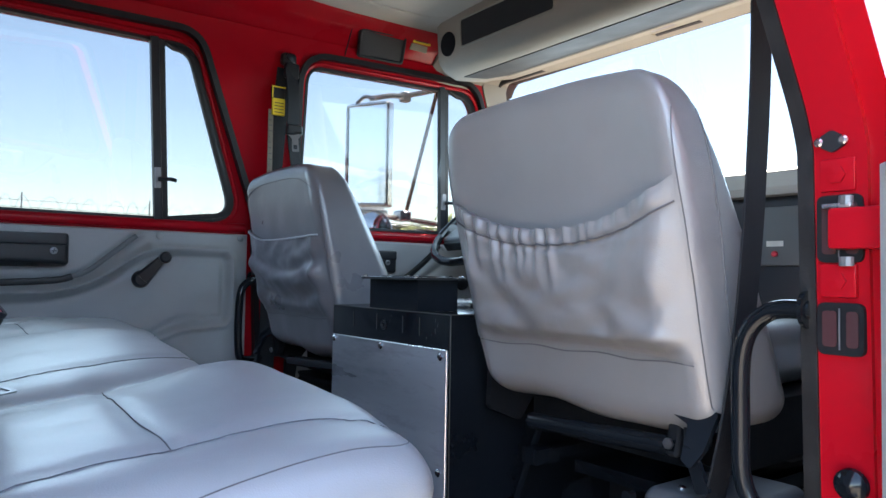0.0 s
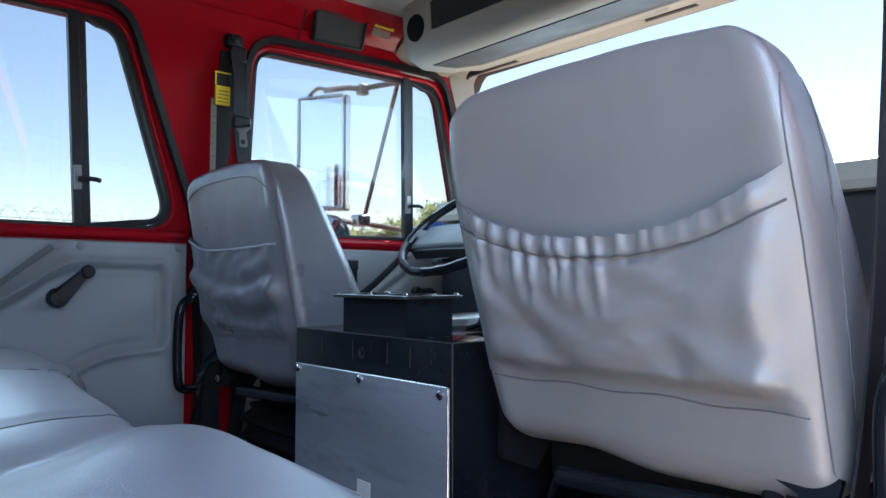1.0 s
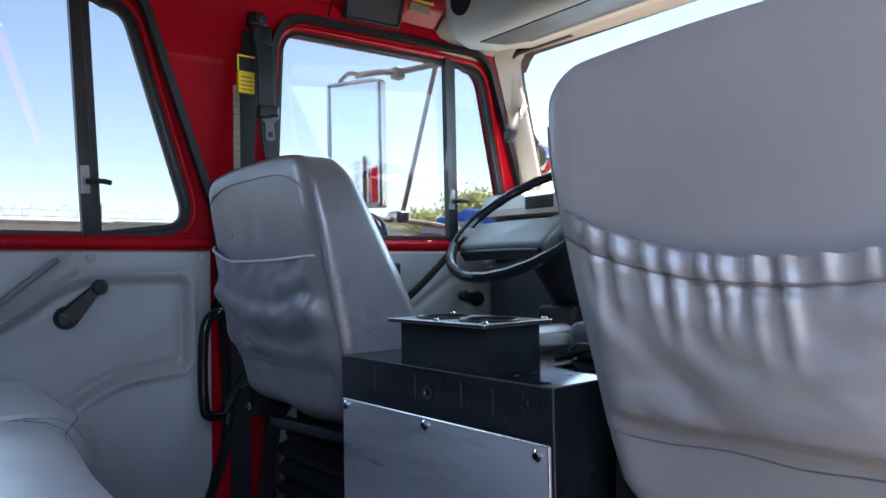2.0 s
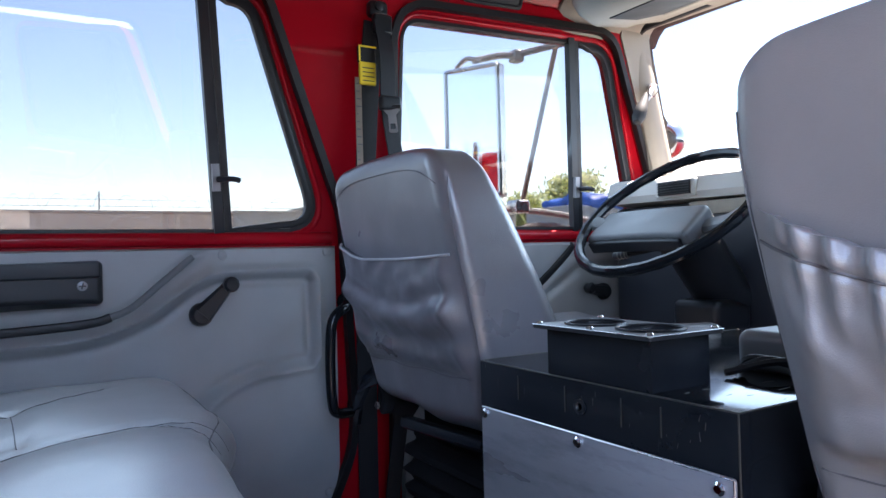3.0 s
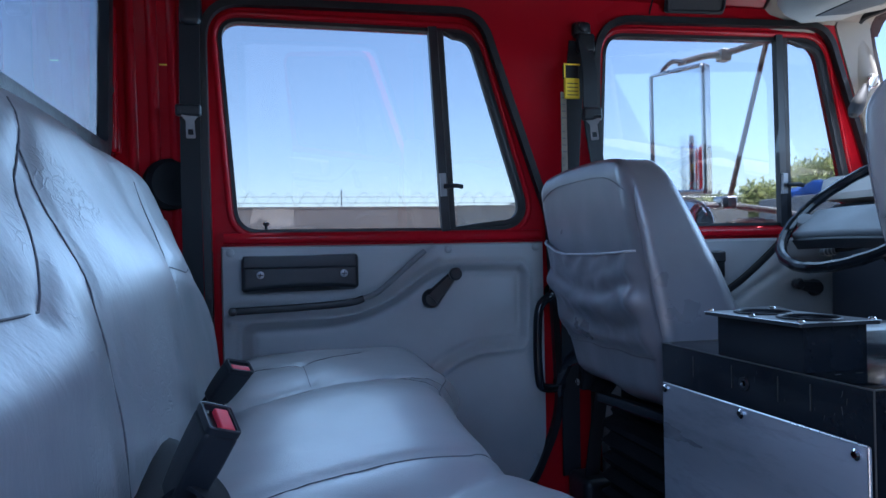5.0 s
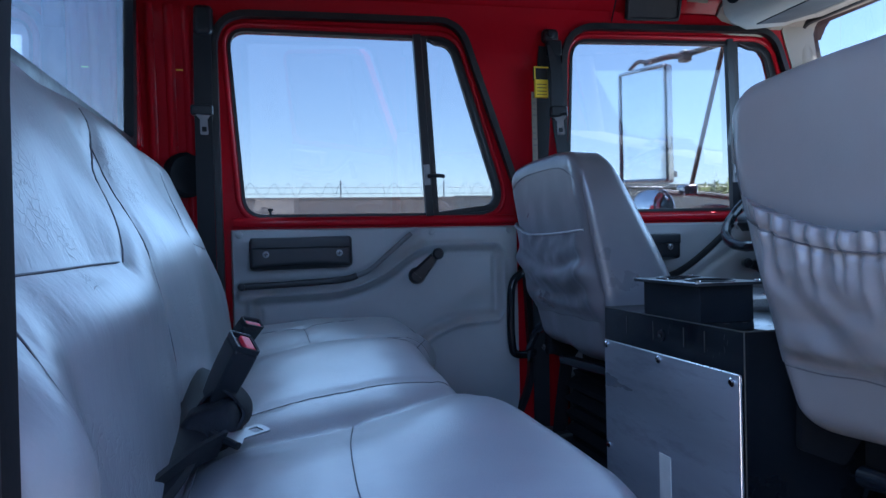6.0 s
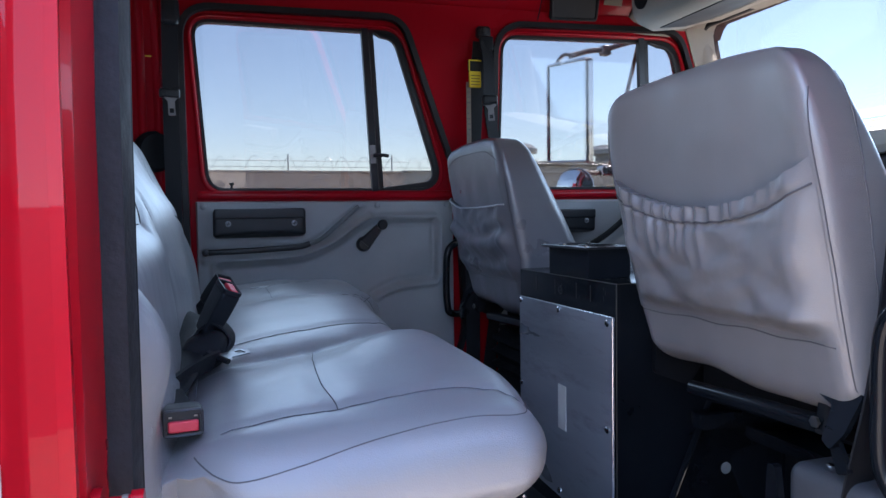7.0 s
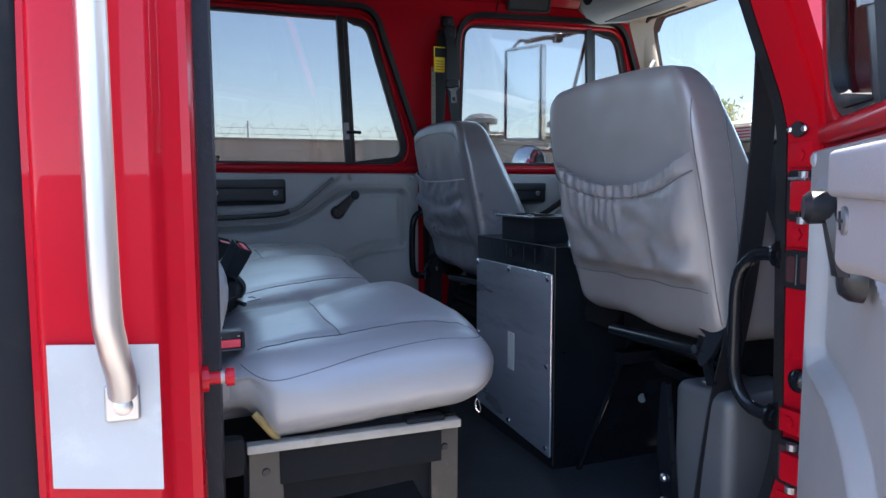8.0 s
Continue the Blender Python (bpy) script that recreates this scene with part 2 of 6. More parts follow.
M_BLOCK = mat("block_wall_paint", (0.37, 0.295, 0.245), 0.9, var=0.12, scale=0.5, bump=0.3, bump_scale=20, dirt=(0.50, 0.44, 0.38), dirt_amount=0.6)
M_STUCCO = mat("pale_stucco", (0.42, 0.38, 0.32), 0.9, var=0.08, scale=0.4, bump=0.3, bump_scale=20)
M_LEAF = mat("leaves", (0.36, 0.38, 0.19), 0.7, var=0.35, scale=1.2)
_nt = M_LEAF.node_tree
_tl, _mx = _nt.nodes.new("ShaderNodeBsdfTranslucent"), _nt.nodes.new("ShaderNodeMixShader")
_tl.inputs["Color"].default_value, _mx.inputs["Fac"].default_value = (0.66, 0.68, 0.32, 1), 0.65
_nt.links.new(_nt.nodes["Principled BSDF"].outputs["BSDF"], _mx.inputs[1])
_nt.links.new(_tl.outputs["BSDF"], _mx.inputs[2])
_nt.links.new(_mx.outputs["Shader"], _nt.nodes["Material Output"].inputs["Surface"])
M_BARK = mat("bark", (0.14, 0.10, 0.07), 0.9, var=0.3, scale=5)
M_TARP = mat("blue_tarp", (0.02, 0.10, 0.42), 0.5, var=0.2, scale=3)
M_WIRE = mat("galvanised_wire", (0.4, 0.4, 0.4), 0.45, metal=0.8)
M_PANEL = mat("slate_panel", (0.018, 0.020, 0.025), 0.35, var=0.12, scale=9, bump=0.1, bump_scale=400)
M_ARM = mat("dull_metal_arm", (0.55, 0.53, 0.50), 0.45, metal=0.3, var=0.1, scale=15)
M_TAN = mat("faded_label", (0.22, 0.19, 0.15), 0.7, var=0.12, scale=40)
M_RAIL = mat("pale_worn_rail", (0.26, 0.24, 0.205), 0.5, metal=0.2, var=0.12, scale=14, dirt=(0.16, 0.13, 0.10), dirt_amount=0.8, bump=0.1, bump_scale=90)
M_LEG = mat("dull_steel_leg", (0.036, 0.033, 0.028), 0.5, metal=0.3, var=0.15, scale=12, dirt=(0.075, 0.058, 0.042), dirt_amount=0.6, bump=0.1, bump_scale=90)
M_GAUGE = mat("gauge_face", (0.6, 0.6, 0.58), 0.5, var=0.03)


# ---- mesh helpers ----
def thing(name, at, label, category, group="", kind=""):
    ob = new(name)
    ob.empty_display_size = 0.05
    ob.location = at
    return tagged(ob, label, category, group, kind)


def origin(ob):
    p = Vector((0, 0, 0))
    while ob:
        p += Vector(ob.location)
        ob = ob.parent
    return p


def finish(bm, smooth=35):
    bmesh.ops.remove_doubles(bm, verts=bm.verts, dist=1e-5)
    bmesh.ops.recalc_face_normals(bm, faces=bm.faces)
    lim = radians(smooth)
    for f in bm.faces:
        f.smooth = True
    for e in bm.edges:
        if len(e.link_faces) == 2 and e.calc_face_angle(0) > lim:
            e.smooth = False


def part(name, bm, material, parent=None, label="", smooth=35, clean=True):
    """One mesh object, built in world coordinates, under a thing or a part."""
    if clean:
        finish(bm, smooth)
    me = bpy.data.meshes.new(name)
    if parent is not None:
        bm.transform(Matrix.Translation(-origin(parent)))
    bm.to_mesh(me)
    bm.free()
    me.materials.append(material)
    ob = new(name, me)
    if parent is not None:
        ob.parent = parent
    return tagged(ob, label)


def solo(name, bm, material, label, category, kind="", group="", smooth=35):
    return tagged(part(name, bm, material, None, "", smooth), label, category, group, kind)


def B():
    return bmesh.new()


def box(bm, x0, x1, y0, y1, z0, z1, bevel=0.0, seg=2, m=None):
    r = bmesh.ops.create_cube(bm, size=1.0)
    vs = r["verts"]
    for v in vs:
        v.co = Vector(((x0 + x1) / 2 + v.co.x * (x1 - x0), (y0 + y1) / 2 + v.co.y * (y1 - y0), (z0 + z1) / 2 + v.co.z * (z1 - z0)))
    if bevel:
        es = list({e for v in vs for e in v.link_edges})
        out = bmesh.ops.bevel(bm, geom=es, offset=bevel, segments=seg, profile=0.6, affect="EDGES")
        vs = list({v for f in out["faces"] for v in f.verts} | {v for v in vs if v.is_valid})
    if m is not None:
        bmesh.ops.transform(bm, matrix=m, verts=[v for v in vs if v.is_valid])
    return bm


def frame_of(d):
    d = d.normalized()
    a = Vector((0, 0, 1)) if abs(d.z) < 0.9 else Vector((1, 0, 0))
    u = d.cross(a).normalized()
    return u, d.cross(u).normalized()


def smooth_path(pts, n=8, closed=False):
    """A rounded path through the points (Catmull-Rom)."""
    P = [Vector(p) for p in pts]
    k = len(P)
    out = []
    for i in range(k if closed else k - 1):
        p1, p2 = P[i], P[(i + 1) % k]
        p0 = P[(i - 1) % k] if closed or i > 0 else p1 * 2 - p2
        p3 = P[(i + 2) % k] if closed or i + 2 < k else p2 * 2 - p1
        for j in range(n):
            t = j / n
            out.append(0.5 * ((2 * p1) + (p2 - p0) * t + (2 * p0 - 5 * p1 + 4 * p2 - p3) * t * t + (3 * p1 - p0 - 3 * p2 + p3) * t ** 3))
    if not closed:
        out.append(P[-1])
    return out


def sweep(bm, pts, profile, closed=False, up=None, caps=True):
    """Sweep a closed 2D profile along points. up: fixed first axis of the profile, else carried along."""
    P = [Vector(p) for p in pts]
    n = len(P)
    rings = []
    u = None
    for i in range(n):
        a = P[i - 1] if i > 0 or closed else P[i]
        b = P[(i + 1) % n] if i < n - 1 or closed else P[i]
        d = (b - a).normalized()
        if up is not None:
            w = Vector(up)
            u = (w - d * w.dot(d)).normalized()
        elif u is None:
            u = frame_of(d)[0]
        else:
            u = (u - d * u.dot(d)).normalized()
        w = d.cross(u)
        rings.append([bm.verts.new(P[i] + u * q[0] + w * q[1]) for q in profile])
    k = len(profile)
    for i in range(n if closed else n - 1):
        r0, r1 = rings[i], rings[(i + 1) % n]
        for j in range(k):
            bm.faces.new((r0[j], r0[(j + 1) % k], r1[(j + 1) % k], r1[j]))
    if caps and not closed:
        bm.faces.new(rings[0][::-1])
        bm.faces.new(rings[-1])
    return bm


def circle(r, n=10, sx=1.0, sy=1.0):
    return [(r * sx * math.cos(2 * math.pi * i / n), r * sy * math.sin(2 * math.pi * i / n)) for i in range(n)]


def tube(bm, pts, r, n=8, closed=False):
    return sweep(bm, pts, circle(r, n), closed)


def ribbon(bm, pts, width, thick, across):
    h, t = width / 2, thick / 2
    return sweep(bm, pts, [(-h, -t), (h, -t), (h, t), (-h, t)], up=across)


def rod(bm, p0, p1, r0, r1=None, n=16, cap=True):
    r1 = r0 if r1 is None else r1
    p0, p1 = Vector(p0), Vector(p1)
    u, w = frame_of(p1 - p0)
    ring = lambda p, r: [bm.verts.new(p + u * r * math.cos(2 * math.pi * i / n) + w * r * math.sin(2 * math.pi * i / n)) for i in range(n)]
    a, b = ring(p0, r0), ring(p1, r1)
    for i in range(n):
        bm.faces.new((a[i], a[(i + 1) % n], b[(i + 1) % n], b[i]))
    if cap:
        bm.faces.new(a[::-1])
        bm.faces.new(b)
    return bm


def lathe(bm, p0, axis, prof, n=20):
    """Turn a profile of (along, radius) round an axis."""
    axis = Vector(axis).normalized()
    u, w = frame_of(axis)
    p0 = Vector(p0)
    rings = [[bm.verts.new(p0 + axis * a + (u * math.cos(2 * math.pi * i / n) + w * math.sin(2 * math.pi * i / n)) * max(r, 1e-5)) for i in range(n)] for a, r in prof]
    for r0, r1 in zip(rings, rings[1:]):
        for i in range(n):
            bm.faces.new((r0[i], r0[(i + 1) % n], r1[(i + 1) % n], r1[i]))
    if prof[0][1] > 1e-4:
        bm.faces.new(rings[0][::-1])
    if prof[-1][1] > 1e-4:
        bm.faces.new(rings[-1])
    return bm


def ticks(a, b, r, step, n=4):
    inner = max(1, round((b - a - 2 * r) / step))
    left = [a + r - r * math.tan(math.pi / 4 * (1 - i / n)) for i in range(n)]
    mid = [a + r + (b - a - 2 * r) * i / inner for i in range(inner + 1)]
    return left + mid + [a + b - q for q in reversed(left)]


def rbox(bm, lo, hi, r, step, shape=None, n=4):
    """A rounded box with an even grid on its faces; shape(p) moves each vertex."""
    T = [ticks(lo[i], hi[i], r, step, n) for i in range(3)]
    seen = {}

    def vert(p):
        key = tuple(round(c, 5) for c in p)
        if key not in seen:
            q = Vector([min(max(p[i], lo[i] + r), hi[i] - r) for i in range(3)])
            d = Vector(p) - q
            s = q + d.normalized() * r if d.length > 1e-9 else Vector(p)
            seen[key] = bm.verts.new(shape(s) if shape else s)
        return seen[key]

    for ax in range(3):
        a, b = [(1, 2), (2, 0), (0, 1)][ax]
        for val, flip in ((lo[ax], True), (hi[ax], False)):
            for i in range(len(T[a]) - 1):
                for j in range(len(T[b]) - 1):
                    q = []
                    for da, db in ((0, 0), (1, 0), (1, 1), (0, 1)):
                        p = [0, 0, 0]
                        p[ax], p[a], p[b] = val, T[a][i + da], T[b][j + db]
                        q.append(vert(p))
                    bm.faces.new(q[::-1] if flip else q)
    return bm


def corners(pts, r, n=6):
    """Round the corners of a 2D loop; r is one radius or one for each corner."""
    k = len(pts)
    out = []
    for i in range(k):
        ri = r[i] if isinstance(r, (list, tuple)) else r
        p0, p1, p2 = (Vector((*pts[(i + d) % k][:2], 0)) for d in (-1, 0, 1))
        a, b = (p0 - p1), (p2 - p1)
        if ri <= 0:
            out.append((p1.x, p1.y))
            continue
        ang = a.angle(b)
        t = min(ri / math.tan(ang / 2), a.length * 0.49, b.length * 0.49)
        s, e = p1 + a.normalized() * t, p1 + b.normalized() * t
        for j in range(n + 1):
            f = j / n
            q = s * (1 - f) ** 2 + p1 * 2 * f * (1 - f) + e * f * f
            out.append((q.x, q.y))
    return out


def plate(bm, outer, holes, w0, w1, to3d, cuts=()):
    """A sheet with holes between depths w0 and w1; to3d(u, v, w) gives the place."""
    flat = bmesh.new()
    for loop in [outer, *holes]:
        vs = [flat.verts.new((p[0], p[1], 0)) for p in loop]
        for i in range(len(vs)):
            flat.edges.new((vs[i], vs[(i + 1) % len(vs)]))
    bmesh.ops.triangle_fill(flat, edges=flat.edges[:], use_beauty=True)
    for c in cuts:
        bmesh.ops.bisect_plane(flat, geom=flat.verts[:] + flat.edges[:] + flat.faces[:], plane_co=(0, c, 0), plane_no=(0, 1, 0))
    flat.verts.index_update()
    a = [bm.verts.new(to3d(v.co.x, v.co.y, w0)) for v in flat.verts]
    b = [bm.verts.new(to3d(v.co.x, v.co.y, w1)) for v in flat.verts]
    for f in flat.faces:
        ids = [v.index for v in f.verts]
        bm.faces.new([a[i] for i in ids])
        bm.faces.new([b[i] for i in reversed(ids)])
    for e in flat.edges:
        if len(e.link_faces) == 1:
            i, j = (v.index for v in e.verts)
            bm.faces.new((a[i], a[j], b[j], b[i]))
    flat.free()
    return bm


def near_line(p, line):
    """Distance from a 2D point to a polyline."""
    best = 9.0
    for (ax, ay), (bx, by) in zip(line, line[1:]):
        dx, dy = bx - ax, by - ay
        t = max(0.0, min(1.0, ((p[0] - ax) * dx + (p[1] - ay) * dy) / (dx * dx + dy * dy + 1e-12)))
        best = min(best, math.hypot(p[0] - ax - t * dx, p[1] - ay - t * dy))
    return best


def groove(d, width, depth):
    return -depth * math.exp(-(d / width) ** 2)


def on_surface(bm, pts, direction, lift=0.0):
    """Points carried along a direction onto a mesh."""
    tree = BVHTree.FromBMesh(bm)
    d = Vector(direction).normalized()
    out = []
    for p in pts:
        hit = tree.ray_cast(Vector(p), d)
        if hit[0] is not None:
            out.append(hit[0] - d * lift)
    return out


def line2(pts, n=6):
    return [(p.x, p.y) for p in smooth_path([(a, b, 0) for a, b in pts], n)]


def wob(x, y, z, s=1.0, k=0):
    return noise.noise(Vector((x * s + 17.3 * k, y * s - 5.1 * k, z * s + 3.7 * k)))


def screw(name, at, axis, r, parent, material=M_STAIN, h=0.004):
    return part(name, lathe(B(), at, axis, [(0, r), (h * 0.5, r), (h, r * 0.6), (h, 0)], 10), material, parent)

# ---- ground and distance ----
MID = 1.393          # the cab's middle line
FLOOR = 1.10         # cab floor over the ground


def block_wall(x0, x1, y, h, material, label, name="block_wall"):
    w = thing(name, ((x0 + x1) / 2, y, 0), label, "wall", kind="structure")
    part("wall_body", box(B(), x0, x1, y, y + 0.25, -0.1, h, 0.02), material, w)
    part("coping", box(B(), x0, x1, y - 0.03, y + 0.28, h, h + 0.07, 0.015), material, w)
    return w


def ground():
    bm = B()
    bmesh.ops.create_grid(bm, x_segments=40, y_segments=40, size=900)
    for v in bm.verts:
        d = v.co.length
        v.co.z = 0.25 * wob(v.co.x, v.co.y, 0, 0.02) * min(1, d / 80)
    return solo("ground", bm, M_SOIL, "dry sandy yard ground round the truck", "ground", "structure")


ground()
block_wall(-40, 5.3, 20.0, 3.07, M_BLOCK, "long brown painted block wall of the yard")
# Unseen wall, added to cut doorway light and darken reflections in the paint.
block_wall(-40, 40, -9.0, 2.9, M_SLATE, "unseen grey wall added behind to dim light and reflections")
block_wall(5.31, 15, 20.05, 3.10, M_STUCCO, "pale concrete yard wall beside the brown wall")


def razor_wire():
    w = thing("razor_wire", (-10, 20.1, 3.07), "coil of razor wire with posts on the block wall", "razor wire", kind="stuff")
    bm = B()
    pts = []
    for i in range(int(53 * 18)):
        a = i * 2 * math.pi / 9
        pts.append((-38 + i * 0.0555 + 0.08 * math.sin(a * 0.37), 20.12 + 0.19 * math.cos(a), 3.36 + 0.19 * math.sin(a) + 0.03 * wob(i * 0.1, 0, 0)))
    tube(bm, pts, 0.0065, 4)
    part("coil", bm, M_WIRE, w)
    bm = B()
    for zz in (3.25, 3.42):
        tube(bm, [(-38, 20.12, zz), (14.8, 20.12, zz)], 0.007, 4)
    part("strand", bm, M_WIRE, w)
    for i in range(18):
        part("post", rod(B(), (-37 + i * 3.0, 20.12, 3.0), (-37 + i * 3.0, 20.12, 3.62), 0.025, 0.02, 6), M_WIRE, w)


razor_wire()


def building():
    b = thing("yard_building", (20, 34, 0), "low beige building with roof vents behind the yard wall", "building")
    part("wall_body", box(B(), 14.5, 24, 35, 41, 0, 4.55, 0.05), M_STUCCO, b)
    part("roof", box(B(), 14.2, 24.3, 34.7, 41.3, 4.55, 4.75, 0.03), M_STUCCO, b)
    for x in (16.2, 21.5):
        part("roof_vent", lathe(B(), (x, 36, 4.75), (0, 0, 1), [(0, 0.5), (0.5, 0.5), (0.5, 0.95), (0.75, 0.95), (1.0, 0.6), (1.1, 0.0)], 18), M_WHITE, b, "white round roof vent")


building()


def tree(x, y, h, r, seed):
    rnd = random.Random(seed)
    t = thing("tree", (x, y, 0), "leafy green tree with an uneven crown", "tree", "trees beyond the wall")
    bm = B()
    sweep(bm, smooth_path([(x, y, 0), (x + 0.1, y, h * 0.25), (x - 0.1, y + 0.1, h * 0.5), (x, y, h * 0.8)], 4), circle(0.2, 7))
    for i in range(9):
        a, z = i * 2.4, h * (0.35 + 0.04 * i)
        e = Vector((x + math.cos(a) * r * 0.75, y + math.sin(a) * r * 0.75, z + h * 0.2 + rnd.random() * 0.5))
        tube(bm, smooth_path([(x, y, z), (x + math.cos(a) * r * 0.35, y + math.sin(a) * r * 0.35, z + h * 0.14), e], 3), 0.07, 5)
    part("trunk", bm, M_BARK, t)
    verts, faces = [], []
    for i in range(110):
        a, u = rnd.random() * 6.283, rnd.random()
        zz = h * (0.42 + 0.58 * rnd.random())
        rr = r * math.sqrt(u) * (1.0 - 0.55 * abs((zz / h - 0.68) / 0.34) ** 2)
        c = Vector((x + math.cos(a) * rr, y + math.sin(a) * rr, zz))
        s = 0.5 + 0.4 * rnd.random()
        for k in range(55):
            p = c + Vector((rnd.gauss(0, 0.5), rnd.gauss(0, 0.5), rnd.gauss(0, 0.35))) * s
            q = Euler((rnd.random() * 6, rnd.random() * 6, rnd.random() * 6)).to_matrix()
            w = 0.11 + 0.08 * rnd.random()
            n0 = len(verts)
            verts += [tuple(p + q @ Vector(v)) for v in ((-w, 0, 0), (0, -w * 0.45, 0.02), (w, 0, 0), (0, w * 0.45, 0.02))]
            faces.append((n0, n0 + 1, n0 + 2, n0 + 3))
    me = bpy.data.meshes.new("crown")
    me.from_pydata(verts, [], faces)
    me.materials.append(M_LEAF)
    ob = new("crown", me)
    ob.parent = t
    ob.matrix_parent_inverse = Matrix.Translation((-x, -y, 0))
    tagged(ob, kind="stuff")


tree(28.7, 32.0, 6.2, 2.0, 3)
tree(25.0, 32.0, 4.7, 1.2, 4)
tree(23.2, 33.0, 4.2, 0.9, 6)


def tarp_load():
    t = thing("covered_load", (12.5, 12.5, 0), "parked load under a crumpled blue tarpaulin", "covered load")

    def crumple(p):
        k = 0.16
        return p + Vector((k * wob(*p, 1.7), k * wob(*p, 1.9, 2), k * wob(*p, 2.3, 4)))

    part("tarpaulin", rbox(B(), (10.9, 11.9, 2.75), (12.3, 13.6, 3.05), 0.12, 0.15, crumple), M_TARP, t)
    part("trailer_bed", box(B(), 10.3, 12.7, 12, 13.5, 0.7, 2.8, 0.05), M_WHITE, t, "white side of the trailer")
    for x in (10.9, 12.1):
        part("wheel", rod(B(), (x, 11.95, 0.45), (x, 12.25, 0.45), 0.45, n=20), M_RUBBER, t)


tarp_load()

# ---- the cab's shell ----
BELT = 1.865


def side_place(s):
    """Wall coordinates: u along the truck, v up, w outwards; the upper half leans inwards."""
    def to3d(u, v, w):
        return Vector((u, MID + s * (0.900 - 0.12 * max(0.0, v - BELT) + w), v))
    return to3d


REAR_OPEN = corners([(0.052, 1.10), (0.046, 2.425), (0.695, 2.435), (0.886, 1.90), (0.905, 1.36), (0.79, 1.10)], [0.03, 0.09, 0.09, 0.25, 0.3, 0.25], 8)
REAR_DOOR = corners([(0.052, 1.10), (0.046, 2.417), (0.722, 2.427), (0.928, 1.90), (0.950, 1.36), (0.83, 1.10)], [0.03, 0.09, 0.09, 0.25, 0.3, 0.25], 8)
FRONT_DOOR = corners([(1.066, 1.10), (1.066, 2.431), (1.786, 2.452), (1.986, 2.02), (2.03, 1.40), (2.0, 1.10)], [0.03, 0.10, 0.10, 0.25, 0.2, 0.1], 8)
SHELL = {s: [(u, 1.0), (u, 2.47), (1.925, 2.50), (2.06, 2.02), (2.09, 1.9), (2.16, 1.86), (2.16, 1.0)] for s, u in ((1, -0.17), (-1, -0.098))}


def grow(loop, d):
    """A loop moved outwards by d."""
    k = len(loop)
    area = sum(loop[i][0] * loop[(i + 1) % k][1] - loop[(i + 1) % k][0] * loop[i][1] for i in range(k))
    out = []
    for i in range(k):
        (x0, y0), (x1, y1) = loop[i - 1], loop[(i + 1) % k]
        n = Vector((y1 - y0, x0 - x1)).normalized() * (d if area > 0 else -d)
        out.append((loop[i][0] + n.x, loop[i][1] + n.y))
    return out


def shell_side(s, name, label):
    w = thing(name, (0.9, MID + s * 0.94, 1.0), label, "wall", kind="structure")
    bm = plate(B(), SHELL[s], [REAR_DOOR if s > 0 else REAR_OPEN, FRONT_DOOR], -0.012, 0.05, side_place(s), (BELT,))
    part("side_panel", bm, M_RED, w, "glossy red painted steel")
    # curved rail from the window tops up to the roof lining
    prof = [(0.845, 2.455), (0.826, 2.49), (0.79, 2.525), (0.74, 2.550), (0.69, 2.566), (0.67, 2.58), (0.67, 2.64), (0.90, 2.60), (0.93, 2.47)]
    bm = B()
    rings = [[bm.verts.new((x, MID + s * a, z)) for a, z in prof] for x in [-0.17 + i * 1.75 / 20 for i in range(21)]]
    for r0, r1 in zip(rings, rings[1:]):
        for j in range(len(prof)):
            k = (j + 1) % len(prof)
            bm.faces.new((r0[j], r0[k], r1[k], r1[j]))
    bm.faces.new(rings[0])
    bm.faces.new(rings[-1][::-1])
    part("roof_rail", bm, M_RED, w)
    to = side_place(s)
    for nm, loop in (("door_seal", REAR_DOOR if s > 0 else REAR_OPEN), ("door_seal", FRONT_DOOR)):
        k = 1.0 if s > 0 else 0.9
        line = [(u, v) for u, v in (grow(loop, 0.008) if s > 0 else [(u + (-0.014 if u < 0.2 else 0.005), v) for u, v in loop]) if v > 1.09]
        if s < 0:      # even steps for the ribs
            fine = []
            for (a, b), (c, d) in zip(line, line[1:]):
                m = max(1, int(math.hypot(c - a, d - b) / 0.006))
                fine += [(a + (c - a) * i / m, b + (d - b) * i / m) for i in range(m)]
            line = fine
        bm = sweep(B(), [to(u, v, -0.014) for u, v in line], [(-0.010 * k, -0.009 * k), (0.009 * k, -0.0105 * k), (0.013 * k, 0.0), (0.009 * k, 0.0105 * k), (-0.010 * k, 0.009 * k)], up=(0, 1, 0))
        part(nm, bm, M_RUBBER, w, "ribbed black rubber door seal")
    return w


shell_side(1, "wall_left", "red painted cab side with black door seals")
wall_right = shell_side(-1, "wall_right", "red painted cab side with an open rear doorway")
part("pillar_bulge", plate(B(), corners([(0.91, 1.05), (0.912, 1.36), (0.894, 1.90), (0.72, 2.40), (0.86, 2.40), (1.0, 1.90), (1.02, 1.36), (1.02, 1.05)], [0, 0.2, 0.2, 0, 0, 0.2, 0.2, 0], 5), [], 0.045, 0.078, side_place(-1), (BELT,)), M_RED, wall_right, "red painted door pillar skin")
# Dark strip that fills the gap behind the cab corner.
part("gap_strip", box(B(), -0.165, -0.10, 0.468, 0.49, 1.0, 2.6, 0.006), M_DARK, wall_right, "dark strip filling the gap behind the cab corner")

